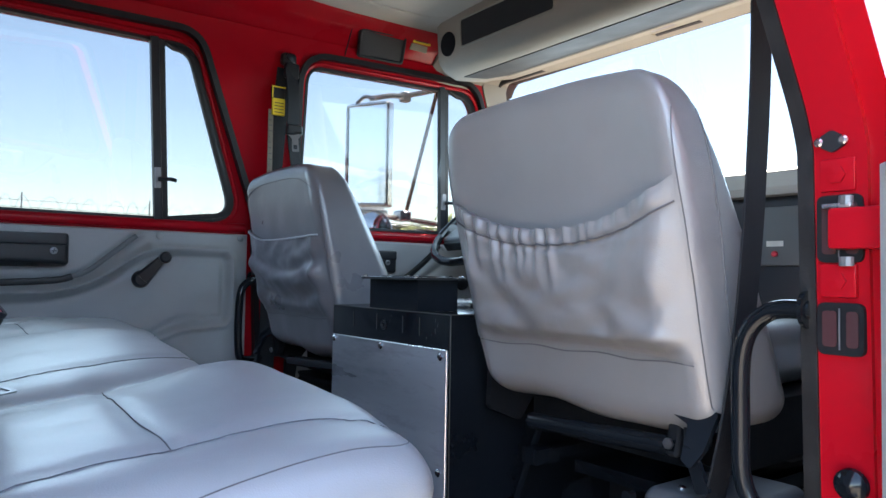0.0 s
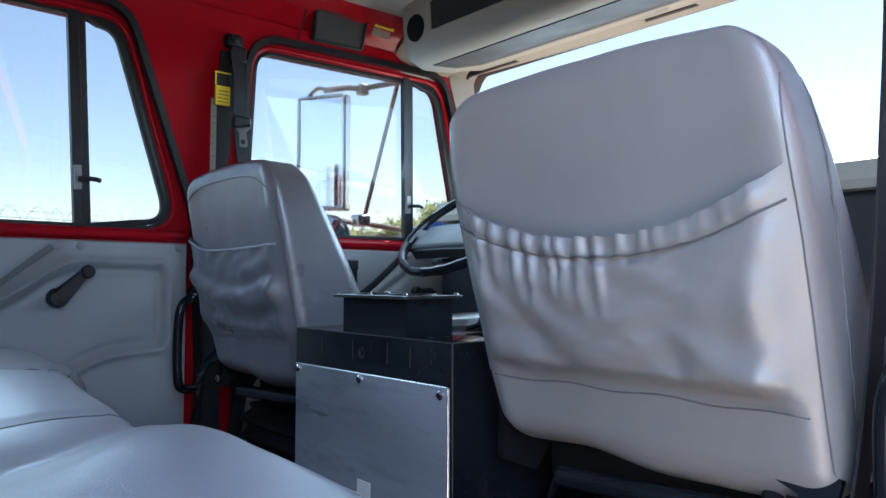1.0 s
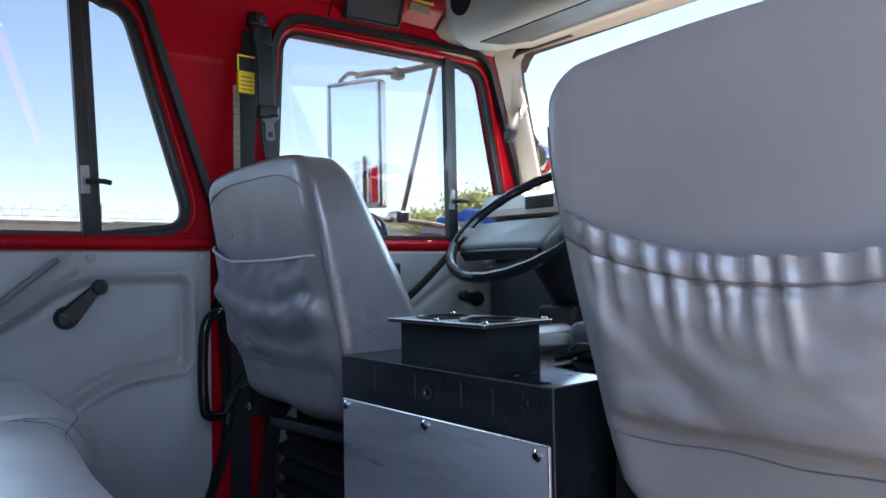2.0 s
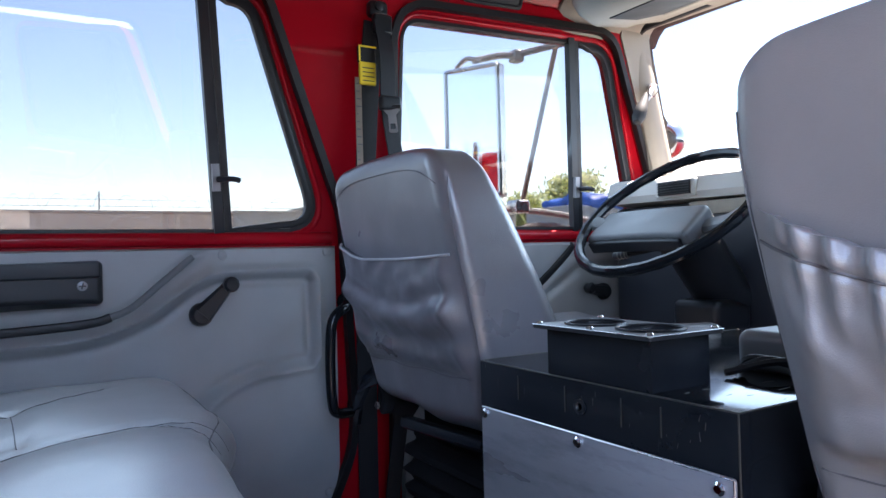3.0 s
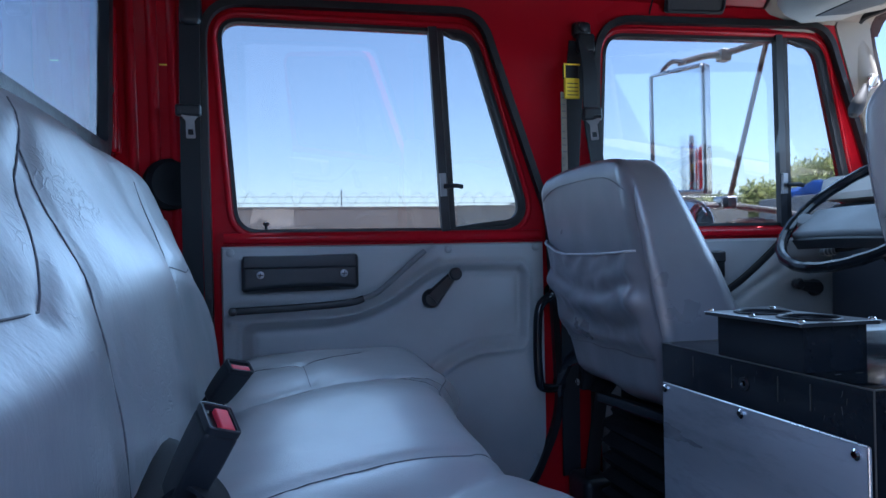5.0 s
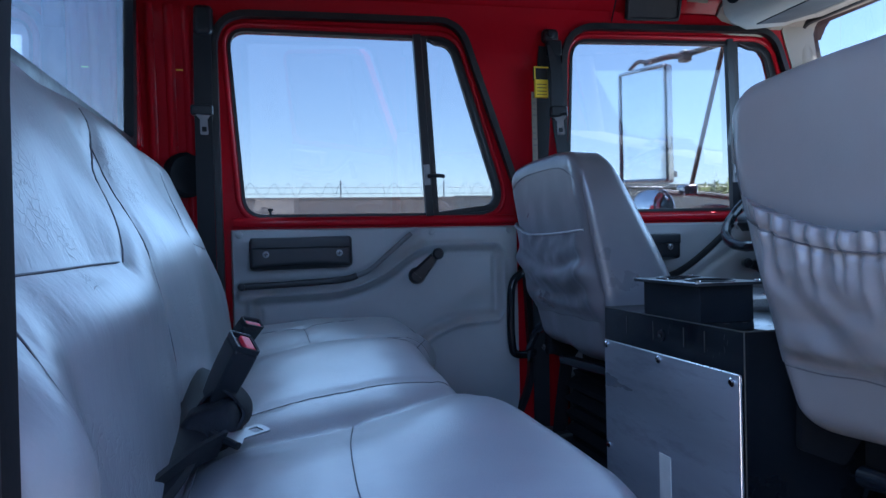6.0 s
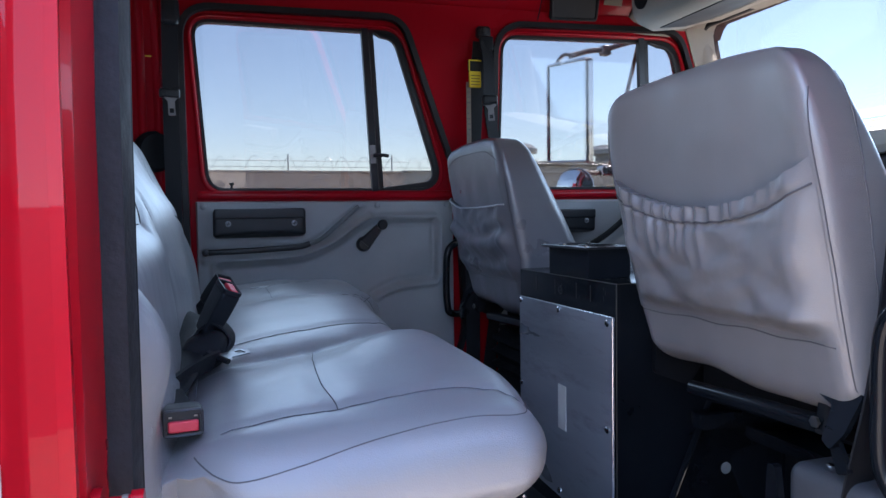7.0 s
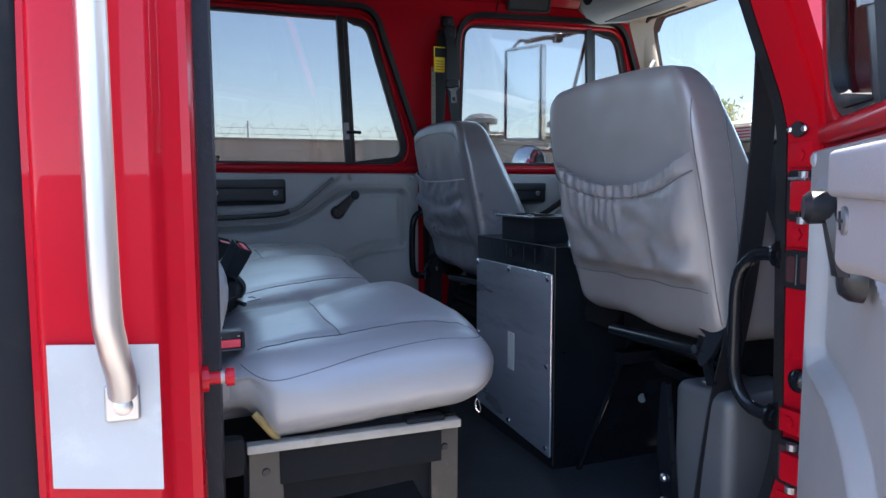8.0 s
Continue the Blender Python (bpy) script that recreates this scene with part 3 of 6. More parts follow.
bm = B()
rows = [1.10 + i * 0.005 for i in range(265)]
sweep(bm, [(0.0635, 0.543 + 0.12 * max(0.0, z - BELT), z) for z in rows], [(-0.014, -0.022), (0.010, -0.025), (0.014, 0.0), (0.012, 0.022), (-0.014, 0.020)], up=(1, 0, 0))
part("edge_seal", bm, M_RUBBER_LIT, wall_right, "wide ribbed rubber edge seal")
bm = B()
sweep(bm, [(0.0570, 0.577 + 0.12 * max(0.0, z - BELT), z) for z in (1.20, 1.50, 1.70, BELT, 2.1, 2.42)], [(-0.014, -0.019), (0.014, -0.017), (0.0165, 0.0), (0.0165, 0.017), (0.012, 0.021), (-0.014, 0.021)], up=(1, 0, 0))
part("pillar_lining", bm, M_DARK, wall_right, "black lining of the rear door pillar")
part("torn_edge", rbox(B(), (0.054, 0.562, 1.50), (0.073, 0.571, 1.822), 0.003, 0.012, lambda p: p + Vector((0.004 * wob(*p, 40), 0, 0))), M_TAN, wall_right, "torn tan trim edge under the seal")


def rear_wall():
    w = thing("wall_rear", (-0.2, MID, 1.0), "red cab rear wall with a wide window", "wall", kind="structure")
    hole = corners([(MID - 0.74, 2.045), (MID + 0.74, 2.045), (MID + 0.78, 2.47), (MID - 0.78, 2.47)], 0.05)
    to = lambda u, v, d: Vector((-0.165 - d, u, v))
    part("rear_panel", plate(B(), [(MID - 0.91, 1.0), (MID + 0.91, 1.0), (MID + 0.84, 2.60), (MID - 0.84, 2.60)], [hole], 0, 0.010, to), M_RED, w)
    pts = [to(u, v, -0.004) for u, v in hole]
    part("window_gasket", sweep(B(), pts, [(-0.012, -0.02), (0.012, -0.02), (0.016, 0), (0.012, 0.02), (-0.012, 0.02)], True, (1, 0, 0)), M_RUBBER, w)
    g = part("window_glass", plate(B(), hole, [], 0.003, 0.007, to), M_GLASS_CLEAR, w)
    g.visible_shadow = False
    # stamped ribs of the corner
    for k, y in enumerate((MID + 0.825, MID + 0.865)):
        part("corner_rib", rbox(B(), (-0.17, y - 0.012, 2.06), (-0.15, y + 0.012, 2.40), 0.009, 0.05), M_RED, w)
    to = side_place(1)
    for x in (-0.125, -0.075, -0.030):
        part("corner_rib", sweep(B(), [to(x, z, -0.012) for z in (1.55, 1.70, BELT, 2.1, 2.36, 2.44)], circle(0.010, 10, 0.7, 1.3), up=(0, 1, 0)), M_RED, w)
    part("grommet", lathe(B(), (-0.165, MID + 0.80, 2.20), (1, 0, 0), [(0, 0.014), (0.008, 0.014), (0.012, 0.006), (0.012, 0)], 12), M_RUBBER, w)
    part("quarter_speaker", lathe(B(), (-0.05, MID + 0.875, 1.99), (0.5, -0.85, 0), [(0, 0.062), (0.02, 0.062), (0.032, 0.052), (0.028, 0.02), (0.034, 0.0)], 20), M_DARK, w, "round black plastic reel cover")
    return w


rear_wall()


def floor_and_roof():
    bm = B()
    bmesh.ops.create_grid(bm, x_segments=60, y_segments=50, size=1)
    for v in bm.verts:
        v.co = Vector((-0.17 + (v.co.x + 1) / 2 * 2.33, MID + v.co.y * 0.94, FLOOR + 0.003 * wob(v.co.x * 2, v.co.y * 2, 0, 3)))
    r = bmesh.ops.extrude_face_region(bm, geom=bm.faces[:])
    bmesh.ops.translate(bm, vec=(0, 0, -0.06), verts=[g for g in r["geom"] if isinstance(g, bmesh.types.BMVert)])
    solo("floor", bm, M_FLOOR, "black rubber cab floor", "floor", "structure")

    def dome(p):
        return p + Vector((0, 0, 0.02 * math.cos((p.x - 0.9) * 1.2) * max(0.0, 1 - (abs(p.y - MID) / 0.70) ** 2) + 0.003 * wob(*p, 4)))

    solo("ceiling", rbox(B(), (-0.19, MID - 0.715, 2.566), (2.0, MID + 0.715, 2.655), 0.012, 0.08, dome), M_HEADLINER, "beige padded cab headliner", "ceiling", "structure")
    welt = B()
    for k in (-1, 1):
        tube(welt, smooth_path([(-0.1, MID + k * 0.60, 2.570), (0.5, MID + k * 0.61, 2.570), (1.1, MID + k * 0.605, 2.570), (1.38, MID + k * 0.59, 2.572), (1.46, MID + k * 0.55, 2.575)], 8), 0.006, 8)
    solo("ceiling_welt", welt, M_HEADLINER, "stitched welt along the headliner edge", "trim", "structure")
    solo("roof", rbox(B(), (-0.22, MID - 0.95, 2.64), (2.08, MID + 0.95, 2.74), 0.04, 0.15, dome), M_RED, "red cab roof", "roof", "structure")


floor_and_roof()


def front_shell():
    w = thing("windscreen_frame", (2.05, MID, 1.9), "beige trimmed windscreen frame with a wide windscreen", "windscreen", kind="structure")
    lean = lambda u, v, d: Vector((1.965 + (2.49 - v) * 0.27 - 0.045 * ((u - MID) / 0.9) ** 2 + d, u, v))
    hole = corners([(MID - 0.86, 1.92), (MID + 0.86, 1.92), (MID + 0.84, 2.49), (MID - 0.84, 2.49)], 0.07)
    outer = [(MID - 0.93 + i * 0.062, 1.30) for i in range(31)] + [(MID + 0.89, 2.60)] + [(MID + 0.89 - i * 0.0593, 2.60) for i in range(1, 30)] + [(MID - 0.89, 2.60)]
    part("frame", plate(B(), outer, [hole], -0.02, 0.05, lean, [1.5, 1.7, 1.9, 2.1, 2.3, 2.5]), M_BEIGE, w)
    part("gasket", sweep(B(), [lean(u, v, -0.022) for u, v in hole], circle(0.012, 8), True), M_RUBBER, w)
    g = B()
    n = 16
    rows = [[g.verts.new(lean(MID - 0.87 + 1.74 * i / n, z, 0.015)) for i in range(n + 1)] for z in (1.90, 2.5)]
    for i in range(n):
        g.faces.new((rows[0][i], rows[0][i + 1], rows[1][i + 1], rows[1][i]))
    ob = part("windscreen_glass", g, M_SCREEN, w)
    ob.visible_shadow = False
    for s in (-1, 1):
        pts = [lean(MID + s * 0.845, v, -0.035) + Vector((0.012, 0, 0)) for v in (1.95, 2.1, 2.25, 2.4, 2.52)]
        part("pillar_trim", sweep(B(), pts, circle(0.038, 14, 0.8, 1.2)), M_BEIGE, w, "beige moulded pillar trim")
        cover = corners([(1.816, 2.470), (1.93, 2.50), (2.062, 2.02), (2.09, 1.90), (2.045, 1.86), (2.012, 2.02)], [0.02, 0, 0, 0, 0, 0.2], 5)
        part("pillar_cover", plate(B(), cover, [], -0.018, -0.0125, side_place(s), (2.0, 2.2, 2.35)), M_BEIGE, w, "beige moulded pillar cover")
        cheek = [(0.843, 2.452), (0.822, 2.485), (0.785, 2.517), (0.725, 2.546), (0.635, 2.572), (0.60, 2.60), (0.60, 2.64), (0.90, 2.60), (0.93, 2.47)]
        bm = B()
        rings = [[bm.verts.new((x, MID + s * (a - 0.012 * k), z - 0.010 * k)) for a, z in cheek] for x, k in ((1.581, 0), (1.60, 0.6), (1.66, 1.0), (1.78, 1.1), (1.90, 1.1), (1.99, 1.0))]
        for r0, r1 in zip(rings, rings[1:]):
            for j in range(len(cheek)):
                q = (j + 1) % len(cheek)
                bm.faces.new((r0[j], r0[q], r1[q], r1[j]))
        bm.faces.new(rings[0]), bm.faces.new(rings[-1][::-1])
        part("corner_cheek", bm, M_BEIGE, w, "beige moulded corner between roof and pillar", 50)
    return w


front_shell()


# ---- doors ----
def inside(loop, x, y):
    c = False
    for (x0, y0), (x1, y1) in zip(loop, loop[1:] + loop[:1]):
        if (y0 > y) != (y1 > y) and x < (x1 - x0) * (y - y0) / (y1 - y0) + x0:
            c = not c
    return c


def relief_rear(x, z):
    """Stamped relief of the rear door trim, in metres towards the cab."""
    h = 0.0
    strip = line2([(0.09, 1.676), (0.24, 1.680), (0.38, 1.688), (0.46, 1.715), (0.52, 1.765), (0.60, 1.83)])
    h += groove(near_line((x, z), strip), 0.012, 0.012)
    ridge = line2([(0.09, 1.652), (0.24, 1.655), (0.38, 1.662), (0.47, 1.69), (0.55, 1.742), (0.62, 1.785)])
    h += -groove(near_line((x, z), ridge), 0.012, 0.012)
    panel = [(0.13, 1.20), (0.132, 1.625), *line2([(0.15, 1.632), (0.37, 1.640), (0.50, 1.685), (0.58, 1.74), (0.64, 1.766), (0.70, 1.770)]), (0.845, 1.770), (0.856, 1.755), (0.856, 1.58), (0.845, 1.565), *line2([(0.80, 1.562), (0.71, 1.552), (0.62, 1.51), (0.55, 1.43)])]
    sd = near_line((x, z), panel + panel[:1]) * (1 if inside(panel, x, z) else -1)
    k = min(1.0, max(0.0, (sd + 0.008) / 0.016))
    h += -0.011 * k * k * (3 - 2 * k)
    h += 0.007 * math.exp(-((sd + 0.016) / 0.008) ** 2) - 0.004 * math.exp(-((sd - 0.012) / 0.008) ** 2)
    return h


def relief_front(x, z):
    strip = line2([(1.10, 1.70), (1.25, 1.66), (1.42, 1.66), (1.52, 1.70), (1.64, 1.79), (1.68, 1.83)])
    h = groove(near_line((x, z), strip), 0.016, 0.010)
    panel = line2([(1.15, 1.62), (1.45, 1.63), (1.60, 1.70), (1.70, 1.76)]) + [(1.93, 1.76), (1.94, 1.45)]
    return h + groove(near_line((x, z), panel), 0.012, 0.011)


def trim_mesh(x0, x1, z0, z1, relief, to, cut, step=0.007):
    """A moulded door card as a grid with relief, following the door's lower corner."""
    bm = B()
    nx, nz = round((x1 - x0) / step), round((z1 - z0) / step)
    grid = {}
    for j in range(nz + 1):
        z = z0 + (z1 - z0) * j / nz
        right = x1 - cut * max(0.0, 1 - (z - z0) / 0.19) ** 2
        for i in range(nx + 1):
            x = x0 + (right - x0) * i / nx
            edge = min(i, nx - i, j, nz - j)
            w = -0.014 - relief(x, z) * min(1.0, edge * step / 0.02) if edge else -0.004
            grid[i, j] = bm.verts.new(to(x, z, w))
    for j in range(nz):
        for i in range(nx):
            bm.faces.new((grid[i, j], grid[i + 1, j], grid[i + 1, j + 1], grid[i, j + 1]))
    return bm


def door(name, s, rear, label, m=None):
    """A cab door; s: side; m: swings it open."""
    to0 = side_place(s)
    to = (lambda u, v, w: m @ to0(u, v, w)) if m is not None else to0
    nrm = (to(0, 1.5, -1) - to(0, 1.5, 0)).normalized()       # towards the cab
    d = thing(name, to(0.5 if rear else 1.5, 1.1, 0.03), label, "door", kind="structure")
    if rear:
        outer = REAR_DOOR
        hole = corners([(0.108, 1.876), (0.074, 2.389), (0.716, 2.391), (0.892, 1.876)], [0.06, 0.05, 0.075, 0.075], 8)
        bar0, bar1 = (0.645, 1.872), (0.603, 2.398)
        lower = (0.068, 0.918, 1.135, 1.838)
    else:
        outer = FRONT_DOOR
        hole = corners([(1.094, 1.880), (1.090, 2.404), (1.788, 2.423), (1.968, 1.88)], [0.05, 0.06, 0.09, 0.07], 8)
        bar0, bar1 = (1.70, 1.872), (1.640, 2.43)
        lower = (1.085, 1.99, 1.135, 1.838)
    part("door_panel", plate(B(), outer, [hole], 0.004, 0.05, to, (BELT,)), M_RED, d, "glossy red painted door frame")
    part("window_channel", sweep(B(), [to(u, v, 0.012) for u, v in hole], [(-0.010, -0.0045), (0.010, -0.0045), (0.010, 0.0045), (-0.010, 0.0045)], True, nrm), M_RUBBER, d)
    g = part("window_glass", plate(B(), [(u, v) for u, v in hole], [], 0.020, 0.024, to), M_GLASS, d)
    g.visible_shadow = False
    # divider bar and the small vent window's thicker frame
    part("window_divider", sweep(B(), [to(*bar0, 0.006), to(*bar1, 0.006)], [(-0.010, -0.011), (0.010, -0.011), (0.010, 0.011), (-0.010, 0.011)], up=nrm), M_BLACK, d, "black metal window divider bar")
    slope = (bar1[0] - bar0[0]) / (bar1[1] - bar0[1])
    beside = lambda v: bar0[0] + slope * (v - bar0[1]) + 0.008
    right = [p for p in hole if p[0] > beside(p[1]) + 0.03]
    vent = grow([(beside(right[0][1]), right[0][1]), *right, (beside(right[-1][1]), right[-1][1])], -0.013)
    part("vent_frame", sweep(B(), [to(u, v, 0.006) for u, v in vent], [(-0.008, -0.008), (0.007, -0.008), (0.009, 0.0), (0.007, 0.008), (-0.008, 0.008)], True, nrm), M_RUBBER, d, "black rubber vent window frame")
    part("frame_bead", sweep(B(), [to(u, v, 0.004) for u, v in grow(hole, 0.015)], circle(0.0075, 10, 0.8, 1.0), True, nrm), M_RED, d, "rounded red window flange")
    part("window_sill", sweep(B(), [to(u, 1.858, 0.003) for u in (lower[0] + 0.006, (lower[0] + lower[1]) / 2, lower[1] - 0.006)], circle(0.015, 14, 0.8, 1.0), up=nrm), M_RED, d, "rounded red sill under the window")
    lx, lz = bar0[0] + (bar1[0] - bar0[0]) * 0.22, bar0[1] + (bar1[1] - bar0[1]) * 0.22
    latch = part("vent_latch", sweep(B(), [to(lx, lz - 0.025, -0.008), to(lx - 0.004, lz + 0.035, -0.008)], [(-0.007, -0.008), (0.007, -0.008), (0.007, 0.008), (-0.007, 0.008)], up=nrm), M_GUNMETAL, d, "steel vent window latch")
    bm = rod(B(), to(lx, lz + 0.0, -0.018), to(lx + 0.016, lz, -0.030), 0.007, 0.006, 10)
    tube(bm, smooth_path([to(lx + 0.012, lz, -0.03), to(lx + 0.03, lz, -0.034), to(lx + 0.045, lz - 0.002, -0.03)], 4), 0.006, 8)
    part("latch_lever", bm, M_BLACK, latch)
    # door card
    x0, x1, z0, z1 = lower
    part("door_card", trim_mesh(x0, x1, z0, z1, relief_rear if rear else relief_front, to, 0.10, 0.0042 if rear else 0.008), M_TRIM, d, "moulded grey vinyl door card")
    if rear:
        strip = smooth_path([to(a, b, -0.008) for a, b in ((0.10, 1.676), (0.24, 1.680), (0.38, 1.688), (0.42, 1.698))], 6)
        part("trim_strip", sweep(B(), strip, circle(0.008, 8, 0.7, 1.2), up=nrm), M_RUBBER, d, "dark moulded trim strip")
        # The card's groove runs on here; a darker strip paints its shade.
        tail = smooth_path([to(a, b, -0.007) for a, b in ((0.42, 1.698), (0.46, 1.715), (0.52, 1.765), (0.585, 1.82))], 6)
        part("trim_strip", sweep(B(), tail, circle(0.006, 8, 0.4, 1.2), up=nrm), M_HUB, d, "grey strip painted as the shade of the card's groove")
        part("strip_end", lathe(B(), to(0.093, 1.676, -0.012), nrm, [(0, 0.011), (0.006, 0.010), (0.008, 0)], 12), M_BLACK, d)
        pull = ((0.118, 0.402), (1.722, 1.812))
        knob, boss = (0.654, 1.757), (0.598, 1.693)
        clips = ((0.09, 1.823), (0.647, 1.822), (0.893, 1.824), (0.885, 1.25))
        seen_screws = (0.163, 0.365)
        if m is not None:
            knob, boss = (0.632, 1.768), (0.626, 1.700)
    else:
        strip = smooth_path([to(a, b, -0.008) for a, b in ((1.25, 1.66), (1.42, 1.66), (1.52, 1.70), (1.64, 1.79), (1.68, 1.83))], 6)
        part("trim_strip", sweep(B(), strip, circle(0.009, 8, 0.7, 1.3), up=nrm), M_RUBBER, d, "dark moulded trim strip")
        pull = ((1.14, 1.45), (1.715, 1.80))
        knob, boss = (1.70, 1.70), (1.79, 1.685)
        clips = ((1.12, 1.82), (1.70, 1.822), (1.98, 1.82))
        seen_screws = (1.19, 1.41)
    (px0, px1), (pz0, pz1) = pull

    def arch(p):
        u = (p.x - px0) / (px1 - px0)
        k = 0.010 * max(0.0, math.sin(math.pi * u)) ** 0.5 if p.y > 0.045 and p.z < pz0 + 0.03 else 0
        return p + Vector((0, 0, k + (0.004 * u)))

    deep = 0.058 if m is None else 0.074
    bm = rbox(B(), (px0, 0.0, pz0), (px1, deep, pz1), 0.012, 0.02, arch)
    base = [v.co.copy() for v in bm.verts]
    for v, c in zip(bm.verts, base):
        v.co = to(c.x, c.z, -0.012 - c.y)
    handle = part("pull_handle", bm, M_BLACK if m is None else M_TRIM, d, "black padded pull handle" if m is None else "grey padded pull handle")
    bm = B()
    rbox(bm, (px0 + 0.004, deep - 0.006, pz1 - 0.030), (px1 - 0.004, deep + 0.006, pz1 + 0.002), 0.005, 0.03)
    for v in bm.verts:
        v.co = to(v.co.x, v.co.z, -0.012 - v.co.y)
    part("handle_lip", bm, M_BLACK if m is None else M_TRIM, handle)
    for sx in seen_screws:
        sz = pz0 + 0.045
        part("handle_screw", lathe(B(), to(sx, sz, -0.0115 - deep), nrm, [(0, 0.0095), (0.0025, 0.0095), (0.0035, 0.006), (0.0035, 0)], 12), M_GUNMETAL, handle)
        bm = B()
        for a, b in ((0.006, 0.0015), (0.0015, 0.006)):
            rod(bm, to(sx - a, sz - (0 if a > b else 0.006), -0.015 - deep), to(sx + a, sz + (0 if a > b else 0.006), -0.015 - deep), 0.0013, n=6)
        part("screw_slot", bm, M_BLACK, handle)
    # window crank
    a, b = Vector(boss), Vector(knob)
    bm = lathe(B(), to(*boss, -0.014), nrm, [(0, 0.026), (0.012, 0.024), (0.02, 0.018), (0.022, 0)], 16)
    crank = part("window_crank", bm, M_BLACK, d, "black plastic window crank")
    axis = Vector((b.x - a.x, b.y - a.y)).normalized()
    side = Vector((-axis.y, axis.x))
    bm = B()
    rings = []
    for t in [i / 8 for i in range(9)]:
        c = a + (b - a) * t
        wd = 0.022 - 0.010 * t
        dz = 0.022 + 0.014 * t
        rings.append([bm.verts.new(to(*(c + side * wd * sx), -0.014 - dz + off)) for sx, off in ((-1, 0.006), (-0.7, -0.002), (0.7, -0.002), (1, 0.006), (0.8, 0.012), (-0.8, 0.012))])
    for r0, r1 in zip(rings, rings[1:]):
        for j in range(6):
            bm.faces.new((r0[j], r0[(j + 1) % 6], r1[(j + 1) % 6], r1[j]))
    bm.faces.new(rings[0]), bm.faces.new(rings[-1])
    part("crank_arm", bm, M_BLACK, crank)
    part("crank_knob", lathe(B(), to(*knob, -0.040), nrm, [(0, 0.012), (0.006, 0.016), (0.022, 0.017), (0.028, 0.012), (0.028, 0)], 14), M_BLACK, crank)
    for cx, cz in clips:
        part("trim_clip", lathe(B(), to(cx, cz, -0.013), nrm, [(0, 0.011), (0.003, 0.010), (0.006, 0.005), (0.006, 0)], 12), M_TRIM, d)
    lk = (0.178, 1.862) if rear else (1.16, 1.862)
    part("lock_button", lathe(B(), to(*lk, 0.012), (0, 0, 1), [(0, 0.004), (0.028, 0.004), (0.030, 0.008), (0.036, 0.008), (0.037, 0)], 10), M_BLACK, d)
    return d


door("door_1", 1, True, "closed red rear cab door with grey card and sliding window")
door("door_2", 1, False, "closed red driver door with grey card and vent window")
door("door_3", -1, False, "closed red passenger door with grey card")
HINGE = Vector((0.945, MID - 0.938, 0))
SWING = Matrix.Translation((0.900, 0.404, 0)) @ Matrix.Rotation(radians(51), 4, "Z") @ Matrix.Translation(-HINGE)
door("door_4", -1, True, "red rear cab door standing half open", SWING)

# ---- seats ----
BENCH = thing("rear_bench", (0.25, 1.40, FLOOR), "grey vinyl rear bench with stitched pads and creased backrest", "bench")


